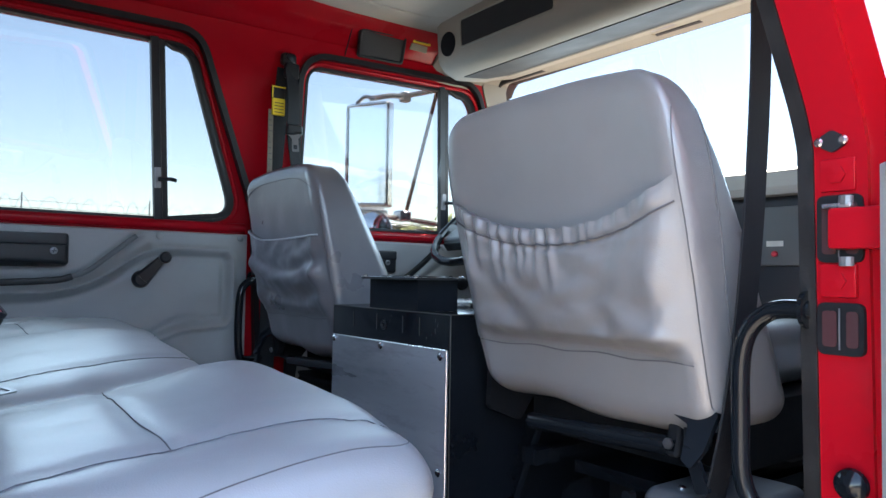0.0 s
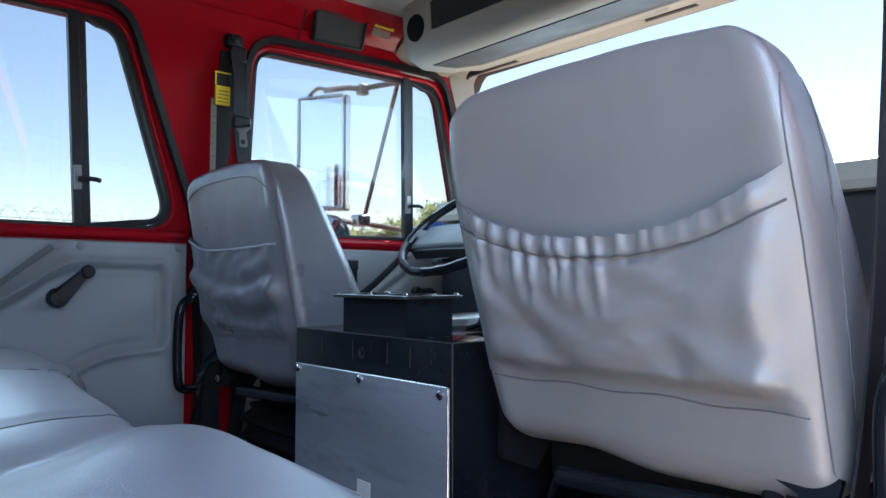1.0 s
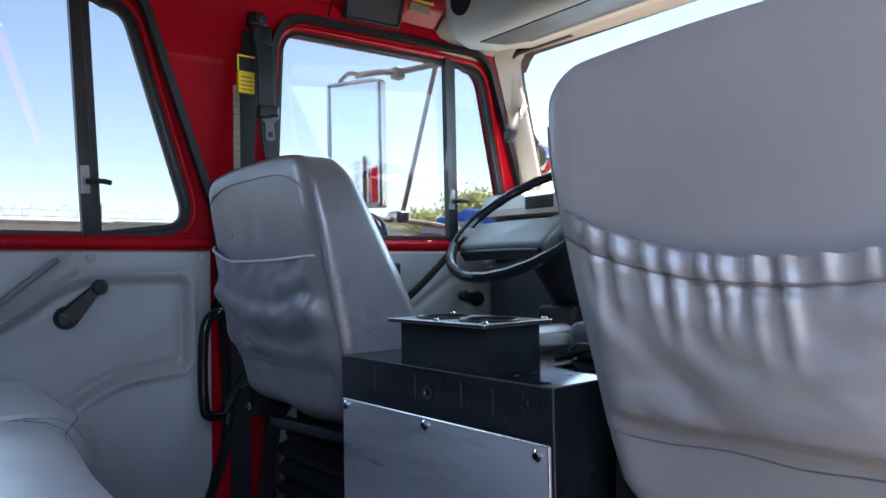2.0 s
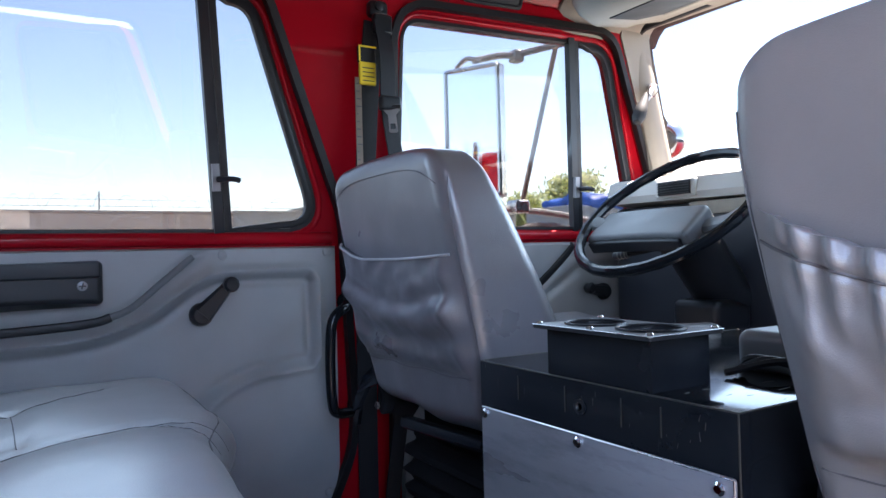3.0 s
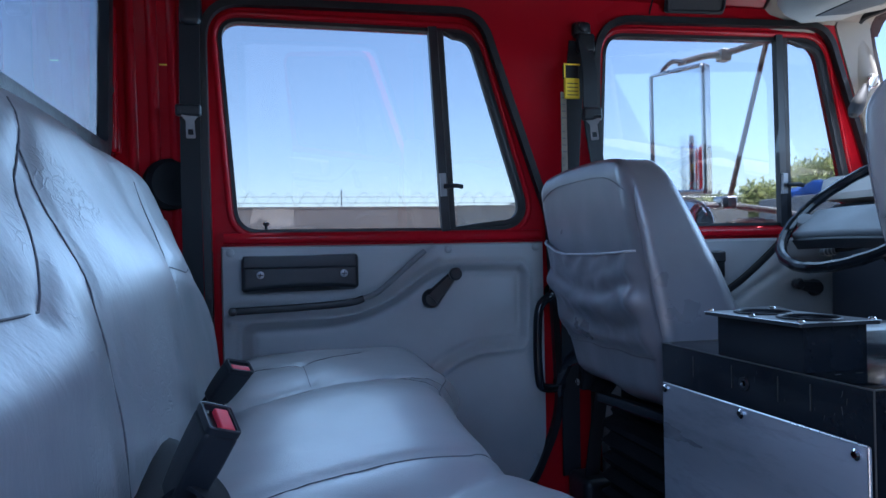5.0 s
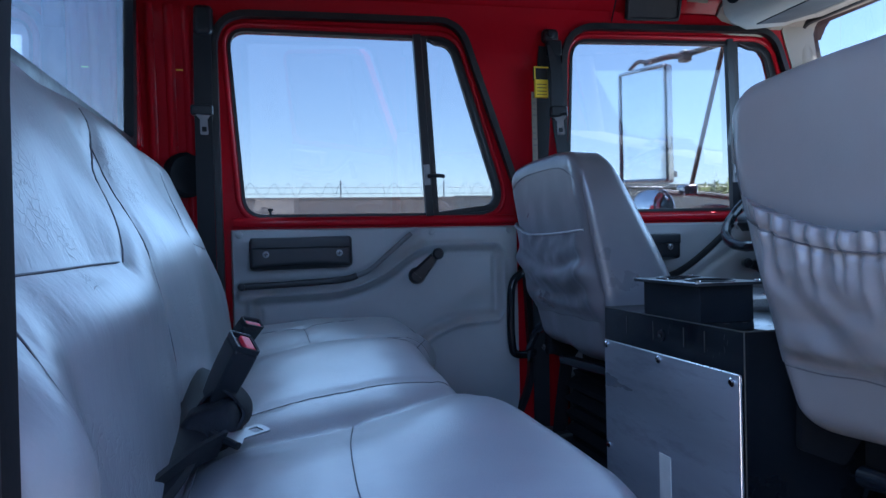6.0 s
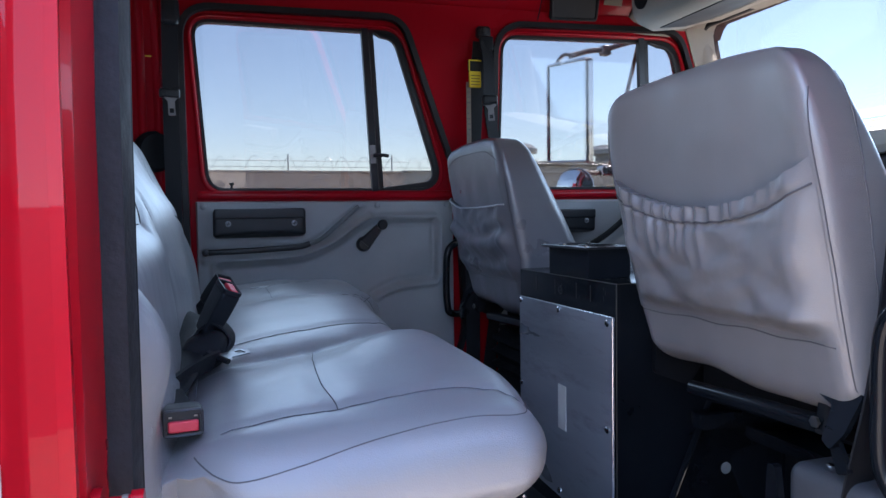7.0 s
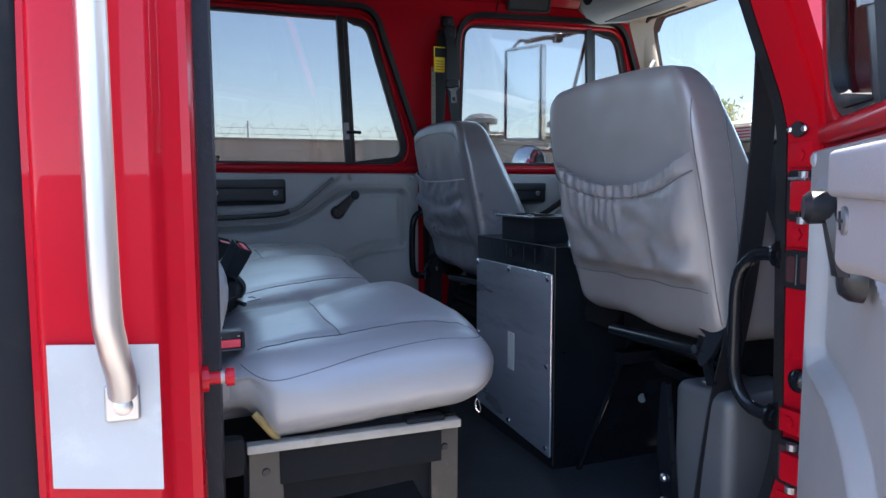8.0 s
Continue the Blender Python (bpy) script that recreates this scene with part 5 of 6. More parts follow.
    line_pts = [v.co + Vector((-0.0012 if gathered else -0.002, 0, 0)) for v in grid[seam_row][1:-1]]
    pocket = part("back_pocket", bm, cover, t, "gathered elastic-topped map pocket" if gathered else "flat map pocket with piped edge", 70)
    # piping and seams
    part("pocket_seam", tube(B(), line_pts, 0.0014 if gathered else 0.0026, 6), M_THREAD if gathered else M_PIPING, pocket)
    seams = [[(yc + k * (HALF - 0.011) * narrow(z) + slant(z), z) for z in [1.535 + i * 0.02 for i in range(21)]] for k in (-1, 1)]
    if not gathered:
        seams.append([(yc - 0.20 + i * 0.02 + slant(1.95), 1.958 - 0.035 * ((i - 10) / 10) ** 4) for i in range(21)])
    seams.append([(yc - 0.21 + i * 0.021 + slant(1.608), 1.606 + 0.002 * math.sin(i)) for i in range(21)])
    for l in seams:
        q = on_surface(mesh, [(0.3, a, b) for a, b in l], (1, 0, 0), 0.0008)
        if len(q) > 2:
            part("seam", tube(B(), q, 0.0010, 5), M_THREAD, back)
    # side gusset seam
    for k in ((-1, 1) if gathered else (1,)):
        q = on_surface(mesh, [(x0 + 0.075 + 0.05 * (1 - (z - 1.55) / 0.455), yc + k * 0.6, z) for z in [1.58 + i * 0.02 for i in range(20)]], (0, -k, 0), 0.0008)
        if len(q) > 2:
            part("seam", tube(B(), q, 0.0010, 5), M_THREAD, back)
    mesh.free()

    def squash(p):
        e = abs(p.y - yc) / 0.25
        return p + Vector((0, 0, 0.018 * e ** 3 + 0.004 * wob(*p, 7)))

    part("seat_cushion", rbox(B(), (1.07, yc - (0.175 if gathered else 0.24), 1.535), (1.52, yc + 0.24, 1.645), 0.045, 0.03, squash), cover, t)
    # frame, slides and recliner
    part("seat_pan", box(B(), 1.02, 1.48, yc - 0.20, yc + 0.20, 1.43, 1.535, 0.012), M_DARK, t)
    for k in (-1, 1):
        part("slide_rail", box(B(), 0.985, 1.40, yc + k * 0.17 - 0.02, yc + k * 0.17 + 0.02, 1.375, 1.405, 0.005), M_STEEL, t)
        bm = plate(B(), corners([(0.915, 1.48), (0.99, 1.45), (1.03, 1.50), (0.97, 1.59), (0.92, 1.58)], 0.012, 3), [], -0.006, 0.006, lambda u, v, w, k=k: Vector((u, yc + k * 0.205 + w, v)))
        part("recliner_plate", bm, M_DARK, t)
        part("recliner_knob", lathe(B(), (0.945, yc + k * 0.211, 1.50), (0, k, 0), [(0, 0.015), (0.006, 0.015), (0.009, 0.008), (0.009, 0)], 12), M_STEEL, t)
    for k in ((-1,) if gathered else (1,)):
        bm = rbox(B(), (0.905, yc + k * 0.185 - 0.012, 1.475), (0.935, yc + k * 0.185 + 0.010, 1.575), 0.008, 0.015, lambda p: p + Vector((0.012 * math.sin((p.z - 1.47) * 45), 0.006 * math.sin((p.z - 1.47) * 60), 0)))
        part("latch_block", bm, M_DARK, t)
        part("pivot_bolt", lathe(B(), (0.904, yc + k * 0.185, 1.495), (-1, 0, 0), [(0, 0.008), (0.004, 0.008), (0.005, 0)], 6), M_STAIN, t)
    k = yc - 0.19 if gathered else yc + 0.19
    g = 1 if gathered else -1
    bm = plate(B(), corners([(k - g * 0.050, 1.478), (k - g * 0.034, 1.486), (k - g * 0.030, 1.528), (k + g * 0.016, 1.545), (k + g * 0.014, 1.562), (k - g * 0.045, 1.568), (k - g * 0.068, 1.545), (k - g * 0.062, 1.50)], 0.004, 3), [], 0, 0.010, lambda u, v, w: Vector((0.890 + 0.5 * (v - 1.52) + w, u, v)))
    part("release_bracket", bm, M_STEEL, t, "shiny black release bracket")
    part("bracket_arm", plate(B(), corners([(k - g * 0.048, 1.50), (k - g * 0.030, 1.505), (k - g * 0.052, 1.445), (k - g * 0.070, 1.450)], 0.004, 3), [], 0, 0.008, lambda u, v, w: Vector((0.880 + w, u, v))), M_STEEL, t)
    part("cross_tube", rod(B(), (0.925, yc - 0.187, 1.487), (0.925, yc + 0.10, 1.474), 0.014, n=18), M_STEEL, t, "shiny black cross tube")
    # Added dark block that keeps the space under the driver seat black.
    if not gathered:
        def pleat(p):
            k = 1 + 0.05 * math.sin(p.z * 150)
            return Vector((1.18 + (p.x - 1.18) * k, yc + (p.y - yc) * k, p.z))
        part("under_seat_filler", rbox(B(), (0.97, yc - 0.20, FLOOR + 0.06), (1.38, yc + 0.20, 1.43), 0.03, 0.012, pleat), M_DARK, t, "pleated dark block added to fill the space under the seat")
    part("riser", box(B(), 1.06, 1.38, yc - 0.13, yc + 0.13, 1.36, 1.385, 0.006), M_STEEL, t)
    return t


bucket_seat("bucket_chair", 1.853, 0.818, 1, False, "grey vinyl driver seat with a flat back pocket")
bucket_seat("bucket_chair", 0.884, 0.812, -1, True, "grey vinyl passenger seat with a gathered back pocket")


def seat_pedestal(yc, label):
    t = thing("seat_pedestal", (1.1, yc, FLOOR), label, "seat pedestal", "seat pedestals")
    part("box_body", rbox(B(), (1.13, yc - 0.11, FLOOR), (1.38, yc + 0.11, 1.36), 0.02, 0.06), M_STEEL, t)
    outer = corners([(1.02, 1.34), (1.34, 1.36), (1.36, FLOOR + 0.005), (1.14, FLOOR + 0.005), (1.08, 1.20)], 0.03, 4)
    for k in (-1, 1):
        part("side_plate", plate(B(), outer, [], -0.003, 0.003, lambda u, v, w, k=k: Vector((u, yc + k * 0.118 + w, v))), M_STEEL, t)
    return t


seat_pedestal(1.900, "black steel pedestal under the driver seat")
seat_pedestal(0.896, "black steel pedestal under the passenger seat")


def grey_locker():
    t = thing("metal_locker", (0.97, 0.67, FLOOR), "grey metal locker with a black bracket below the passenger seat", "locker")
    part("locker_body", rbox(B(), (0.885, 0.59, FLOOR), (1.08, 0.735, 1.435), 0.022, 0.05), M_LOCKER, t, "dull grey metal case")
    bm = plate(B(), corners([(0.735, FLOOR + 0.05), (0.760, 1.30), (0.752, 1.425), (0.738, 1.425), (0.70, FLOOR + 0.05)], 0.006, 3), [], 0, 0.012, lambda u, v, w: Vector((0.872 + w, u, v)))
    part("bracket", bm, M_STEEL, t)
    for z in (1.20, 1.245):
        screw("bracket_bolt", (0.871, 0.735, z), (-1, 0, 0), 0.008, t, h=0.006)
    screw("top_rivet", (0.92, 0.69, 1.4345), (0, 0, 1), 0.006, t)
    return t


grey_locker()

# ---- console between the front seats ----
def console():
    t = thing("console_cabinet", (1.15, 1.37, FLOOR), "black steel console cabinet with a scuffed aluminium panel", "cabinet")
    part("cabinet_body", box(B(), 0.868, 1.50, 1.142, 1.598, FLOOR, 1.645, 0.004), M_STEEL, t)
    p = part("back_panel", plate(B(), corners([(1.143, 1.131), (1.583, 1.150), (1.583, 1.578), (1.143, 1.580)], 0.004, 2), [], 0, 0.004, lambda u, v, w: Vector((0.864 - w, u, v))), M_ALU, t, "scuffed bare aluminium panel")
    for pts in ([(0.8605, 1.1435, 1.134), (0.8605, 1.1435, 1.579)], [(0.8605, 1.145, 1.5795), (0.8605, 1.582, 1.5775)]):
        part("bright_edge", tube(B(), pts, 0.0012, 6), M_STAIN, p, "bright sheared edge")
    for y, z in ((1.573, 1.569), (1.369, 1.569), (1.160, 1.567), (1.162, 1.354), (1.572, 1.36), (1.165, 1.15), (1.37, 1.155)):
        screw("panel_screw", (0.8598, y, z), (-1, 0, 0), 0.0075, p, M_CHROME, 0.0045)
    part("tape_label", box(B(), 0.8585, 0.8597, 1.335, 1.372, 1.30, 1.40, 0), M_PAPER, p, "torn pale paper label")
    for y in (1.24, 1.30, 1.40, 1.50):
        part("weld_mark", box(B(), 0.8668, 0.8680, y, y + 0.0012, 1.600, 1.634, 0), M_LEG, t)
    # Thin pale tubes give the edges their wear and a painted highlight.
    for pts in ([(0.869, 1.143, 1.6445), (0.869, 1.597, 1.6445)], [(0.869, 1.1428, 1.6445), (1.499, 1.1428, 1.6445)], [(0.869, 1.1428, 1.11), (0.869, 1.1428, 1.644)], [(0.869, 1.5972, 1.6445), (1.499, 1.5972, 1.6445)]):
        part("pale_edge", tube(B(), pts, 0.0011, 6), M_LEG, t, "pale line for the edge's wear and highlight")
    rnd = random.Random(11)
    bm = B()
    for i in range(18):
        y, z, l = rnd.uniform(1.15, 1.59), rnd.uniform(1.592, 1.636), rnd.uniform(0.002, 0.010)
        lean = rnd.uniform(-0.3, 0.3)
        tube(bm, [(0.8679, y, z), (0.8679, y + lean * l, min(1.641, z + l))], 0.0003, 4)
    for i in range(22):
        x, y, l = rnd.uniform(0.88, 1.45), rnd.uniform(1.15, 1.24), rnd.uniform(0.004, 0.03)
        tube(bm, [(x, y, 1.6451), (x + l, y + rnd.uniform(-0.3, 0.3) * l, 1.6451)], 0.0004, 4)
    tagged(part("scuffs", bm, M_LEG, t, "fine bare scratches in the paint"), "fine bare scratches in the paint", kind="stuff")
    part("bolt_hole", lathe(B(), (0.868, 1.372, 1.612), (-1, 0, 0), [(0, 0.010), (0.003, 0.010), (0.003, 0.006), (0.0, 0.004), (0, 0)], 12), M_BLACK, t)
    part("stay_rod", rod(B(), (1.06, 1.105, 1.42), (0.93, 1.125, FLOOR), 0.007, n=8), M_STEEL, t)
    part("reflector", lathe(B(), (1.125, 1.1415, 1.252), (0, -1, 0), [(0, 0.012), (0.002, 0.012), (0.003, 0)], 14), M_WHITE, t, "small round white reflector dot")
    return t


console()


def cup_box():
    t = thing("cup_holder_box", (0.92, 1.33, 1.645), "black metal cup holder box with two round holes", "cup holder")
    part("box_body", plate(B(), [(0.872, 1.256), (0.972, 1.256), (0.972, 1.438), (0.872, 1.438)], [[(0.875, 1.259), (0.969, 1.259), (0.969, 1.435), (0.875, 1.435)]], 0, 0.062, lambda u, v, w: Vector((u, v, 1.6455 + w))), M_STEEL, t)
    for yy in (1.300, 1.394):
        part("cup_well", lathe(B(), (0.920, yy, 1.7075), (0, 0, -1), [(0, 0.0415), (0.058, 0.040), (0.058, 0.0)], 24), M_BLACK, t)
    rings = [[(0.920 + 0.040 * math.cos(a), yy + 0.041 * math.sin(a)) for a in [2 * math.pi * i / 24 for i in range(24)]] for yy in (1.300, 1.394)]
    part("lid", plate(B(), corners([(0.856, 1.242), (0.984, 1.242), (0.984, 1.452), (0.856, 1.452)], 0.006, 3), rings, 0, 0.005, lambda u, v, w: Vector((u, v, 1.7075 + w))), M_BLACK, t, "black flanged lid with two round openings")
    # The lid's edges get wear and highlight as one bright line.
    for pts in ([(0.857, 1.243, 1.7122), (0.857, 1.451, 1.7122)], [(0.857, 1.243, 1.7122), (0.983, 1.243, 1.7122)]):
        part("pale_edge", tube(B(), pts, 0.0009, 6), M_STAIN, t, "pale line for the edge's wear and highlight")
    for yy in (1.300, 1.394):
        part("cup_ring", tube(B(), [(0.920 + 0.040 * math.cos(a), yy + 0.041 * math.sin(a), 1.7135) for a in [2 * math.pi * i / 28 for i in range(28)]], 0.002, 6, True), M_BLACK, t)
    for x, y in ((0.864, 1.250), (0.864, 1.444), (0.976, 1.250), (0.976, 1.444), (0.864, 1.347)):
        screw("lid_screw", (x, y, 1.7125), (0, 0, 1), 0.005, t, M_CHROME)
    return t


cup_box()


def console_clutter():
    t = thing("shift_housing", (1.2, 1.25, 1.645), "chrome and grey control housing on the console", "control housing")
    part("base", rbox(B(), (1.08, 1.16, 1.645), (1.22, 1.30, 1.70), 0.015, 0.03), M_HUB, t)
    part("knob", lathe(B(), (1.12, 1.20, 1.70), (0, 0, 1), [(0, 0.012), (0.02, 0.012), (0.03, 0.022), (0.045, 0.022), (0.055, 0)], 14), M_CHROME, t)
    for a in range(3):
        part("cable", tube(B(), smooth_path([(1.06 + 0.02 * a, 1.17, 1.65), (1.04, 1.20 + 0.02 * a, 1.672), (1.02 + 0.015 * a, 1.27, 1.652)], 6), 0.005, 6), M_BLACK, t)


console_clutter()

# ---- dashboard and steering ----
def dashboard():
    t = thing("dashboard", (1.95, MID, 1.7), "beige dashboard with black instrument panel and vents", "dashboard")
    prof = [(2.17, 1.985), (2.05, 2.008), (1.90, 2.010), (1.845, 2.007), (1.816, 1.996), (1.804, 1.955), (1.812, 1.936), (2.17, 1.90)]
    bm = B()
    rings = []
    n = 30
    for i in range(n + 1):
        y = MID - 0.87 + 1.74 * i / n
        k = 0.012 * math.sin(i * 0.9) * 0.2
        rings.append([bm.verts.new((x + k, y, z + 0.012 * max(0, (y - MID) / 0.87))) for x, z in prof])
    for r0, r1 in zip(rings, rings[1:]):
        for j in range(len(prof)):
            q = (j + 1) % len(prof)
            bm.faces.new((r0[j], r0[q], r1[q], r1[j]))
    bm.faces.new(rings[0]), bm.faces.new(rings[-1])
    part("dash_top", bm, M_DASH, t, "beige padded dash top")
    part("instrument_panel", rbox(B(), (1.83, MID - 0.87, 1.55), (2.12, MID + 0.87, 1.935), 0.02, 0.08), M_PANEL, t)
    part("lower_panel", rbox(B(), (1.90, MID - 0.87, FLOOR), (2.12, MID + 0.87, 1.56), 0.02, 0.1), M_BLACK, t)
    vent = part("air_vent", rbox(B(), (1.799, 1.935, 1.951), (1.86, 2.070, 1.999), 0.005, 0.03), M_DASH, t)
    part("vent_mouth", box(B(), 1.7945, 1.800, 1.948, 2.057, 1.957, 1.995, 0.002), M_BLACK, vent)
    for i in range(5):
        part("vent_slat", box(B(), 1.790, 1.7945, 1.950, 2.055, 1.960 + i * 0.007, 1.962 + i * 0.007, 0), M_BLACK, vent)
    part("wood_strip", box(B(), 1.818, 1.832, 1.50, 1.97, 1.90, 1.935, 0.003), M_TAN, t, "tan label strip on the panel")
    # dials and switches on the passenger side
    for y, z, r in ((1.178, 1.863, 0.035), (1.275, 1.863, 0.035)):
        d = part("gauge", lathe(B(), (1.832, y, z), (-1, 0, 0), [(0, r), (0.014, r), (0.014, r * 0.86), (0.006, r * 0.84), (0.006, 0)], 22), M_CHROME, t, "round gauge with a chrome rim")
        part("gauge_face", lathe(B(), (1.8255, y, z), (-1, 0, 0), [(0, r * 0.83), (0.001, r * 0.83), (0.001, 0)], 22), M_GAUGE, d)
        part("needle", box(B(), 1.822, 1.8235, y - 0.001, y + 0.022, z - 0.001, z + 0.0015, 0), M_INK, d)
    part("yellow_notice", box(B(), 1.788, 1.794, 1.582, 1.676, 1.928, 1.992, 0.001), M_YELLOW, t, "yellow notice card")
    red = part("notice_card", box(B(), 1.788, 1.794, 1.483, 1.578, 1.940, 1.986, 0.001), M_PAPER, t, "white notice card with red print")
    for i in range(4):
        part("print_line", box(B(), 1.787, 1.788, 1.490, 1.570 - 0.012 * (i % 2), 1.946 + i * 0.010, 1.951 + i * 0.010, 0), M_REDBTN, red)
    part("switch_plate", box(B(), 1.822, 1.832, 0.96, 1.09, 1.755, 1.905, 0.004), M_HUB, t, "grey switch plate")
    part("plate_label", box(B(), 1.8195, 1.8219, 1.015, 1.058, 1.804, 1.818, 0), M_PAPER, t)
    part("warning_lamp", lathe(B(), (1.822, 1.037, 1.785), (-1, 0, 0), [(0, 0.008), (0.006, 0.007), (0.009, 0)], 12), M_REDBTN, t, "red warning lamp")
    for i in range(6):
        part("indicator_bar", box(B(), 1.822, 1.829, 1.34, 1.37, 1.80 + i * 0.017, 1.807 + i * 0.017, 0), M_REDBTN, t)
    for i in range(4):
        part("panel_knob", lathe(B(), (1.832, 1.50, 1.62 + i * 0.06), (-1, 0, 0), [(0, 0.012), (0.014, 0.010), (0.016, 0)], 12), M_BLACK, t)
    return t


dashboard()


def dash_box():
    t = thing("dash_equipment", (1.90, 1.47, 1.998), "grey equipment box with a printed label on the dash", "equipment box")
    face = [(1.855, 2.009), (1.93, 2.055), (2.00, 2.055), (2.00, 2.009)]
    part("case", plate(B(), face, [], 0, 0.17, lambda u, v, w: Vector((u, 1.40 + w, v))), M_HUB, t)
    at = lambda u, v, w: Vector((1.855, 0, 2.009)) + Vector((0.075, 0, 0.046)) * v + Vector((0, u, 0)) + Vector((-0.048, 0, 0.075)) * (w / 0.089)
    lab = part("printed_label", plate(B(), [(1.435, 0.12), (1.530, 0.12), (1.530, 0.88), (1.435, 0.88)], [], 0.0005, 0.0015, at), M_PAPER, t, "white label with blue and yellow fields")
    part("blue_field", plate(B(), [(1.44, 0.62), (1.525, 0.62), (1.525, 0.84), (1.44, 0.84)], [], 0.0016, 0.0022, at), M_TARP, lab)
    part("yellow_field", plate(B(), [(1.44, 0.42), (1.485, 0.42), (1.485, 0.58), (1.44, 0.58)], [], 0.0016, 0.0022, at), M_YELLOW, lab)
    for k in range(3):
        part("print_line", plate(B(), [(1.445, 0.17 + k * 0.08), (1.52, 0.17 + k * 0.08), (1.52, 0.20 + k * 0.08), (1.445, 0.20 + k * 0.08)], [], 0.0016, 0.002, at), M_INK, lab)
    return t


dash_box()


def steering():
    t = thing("steering_wheel", (1.61, 1.87, 1.9), "black steering wheel with a grey padded hub", "steering wheel")
    c = Vector((1.61, 1.87, 1.905))
    tilt = radians(38)
    f, n = Vector((math.cos(tilt), 0, math.sin(tilt))), Vector((-math.sin(tilt), 0, math.cos(tilt)))
    L = Vector((0, 1, 0))
    P = lambda a, b, h: c + L * a + f * b + n * h
    R = 0.235
    pts = [P(R * math.cos(a), R * math.sin(a), 0) for a in [2 * math.pi * i / 72 for i in range(72)]]
    bm = B()
    rings = []
    for i, p in enumerate(pts):
        rad = (p - c).normalized()
        rr = 0.0135 + (0.0012 if i % 3 == 0 else 0)
        rings.append([bm.verts.new(p + (rad * math.cos(a) + n * math.sin(a)) * rr) for a in [2 * math.pi * j / 10 for j in range(10)]])
    for i in range(72):
        for j in range(10):
            bm.faces.new((rings[i][j], rings[i][(j + 1) % 10], rings[(i + 1) % 72][(j + 1) % 10], rings[(i + 1) % 72][j]))
    part("rim", bm, M_STEEL, t, "black grip rim")
    bm = rbox(B(), (-0.115, -0.098, -0.050), (0.212, 0.018, 0.000), 0.012, 0.02)
    for v in bm.verts:
        q = v.co.copy()
        v.co = P(q.x, q.y + 0.018 * q.x, q.z - (0.020 * (q.x / 0.21) ** 2 if q.x > 0 and q.z < -0.02 else 0) * -1 - 0.006 * (q.x / 0.2) ** 2)
    part("hub_pad", bm, M_HUB, t, "grey moulded hub pad")
    bm = rbox(B(), (-0.100, -0.109, -0.044), (0.200, -0.096, -0.012), 0.004, 0.03)
    for v in bm.verts:
        q = v.co.copy()
        v.co = P(q.x, q.y + 0.018 * q.x, q.z - 0.006 * (q.x / 0.2) ** 2)
    part("pad_groove", bm, M_BLACK, t, "black recess along the hub pad")
    for sgn in (-1, 1):
        bm = B()
        sweep(bm, smooth_path([P(sgn * 0.10, -0.02, -0.04), P(sgn * 0.17, -0.03, -0.025), P(sgn * 0.232, -0.03, 0)], 5), circle(0.016, 8, 0.7, 1.6), up=n)
        part("spoke", bm, M_HUB, t)
    col = part("column", sweep(B(), [P(0, 0, -0.06), P(0, 0.02, -0.12), P(0, 0.03, -0.30), P(0, 0.06, -0.36)], circle(0.068, 18, 1.1, 0.95)), M_BLACK, t, "black steering column shroud")
    part("column_clamp", rbox(B(), (1.70, 1.80, 1.60), (1.84, 1.94, 1.68), 0.02, 0.04), M_BLACK, col)
    bm = tube(B(), smooth_path([P(0.05, 0.0, -0.10), P(0.10, -0.03, -0.10), P(0.15, -0.05, -0.095)], 5), 0.008, 8)
    st = part("turn_stalk", bm, M_BLACK, t)
    part("stalk_end", rod(B(), P(0.145, -0.05, -0.096), P(0.185, -0.062, -0.093), 0.011, 0.009, 12), M_HUB, st)
    for k in range(3):
        part("stalk_ring", rod(B(), P(0.150 + 0.01 * k, -0.0515 - 0.003 * k, -0.0956), P(0.153 + 0.01 * k, -0.0525 - 0.003 * k, -0.0955), 0.012, n=12), M_WHITE, st)
    part("key_switch", lathe(B(), P(0.06, 0.03, -0.25), (-0.4, 0.8, 0.1), [(0, 0.014), (0.02, 0.013), (0.022, 0)], 12), M_CHROME, col)
    return t


steering()

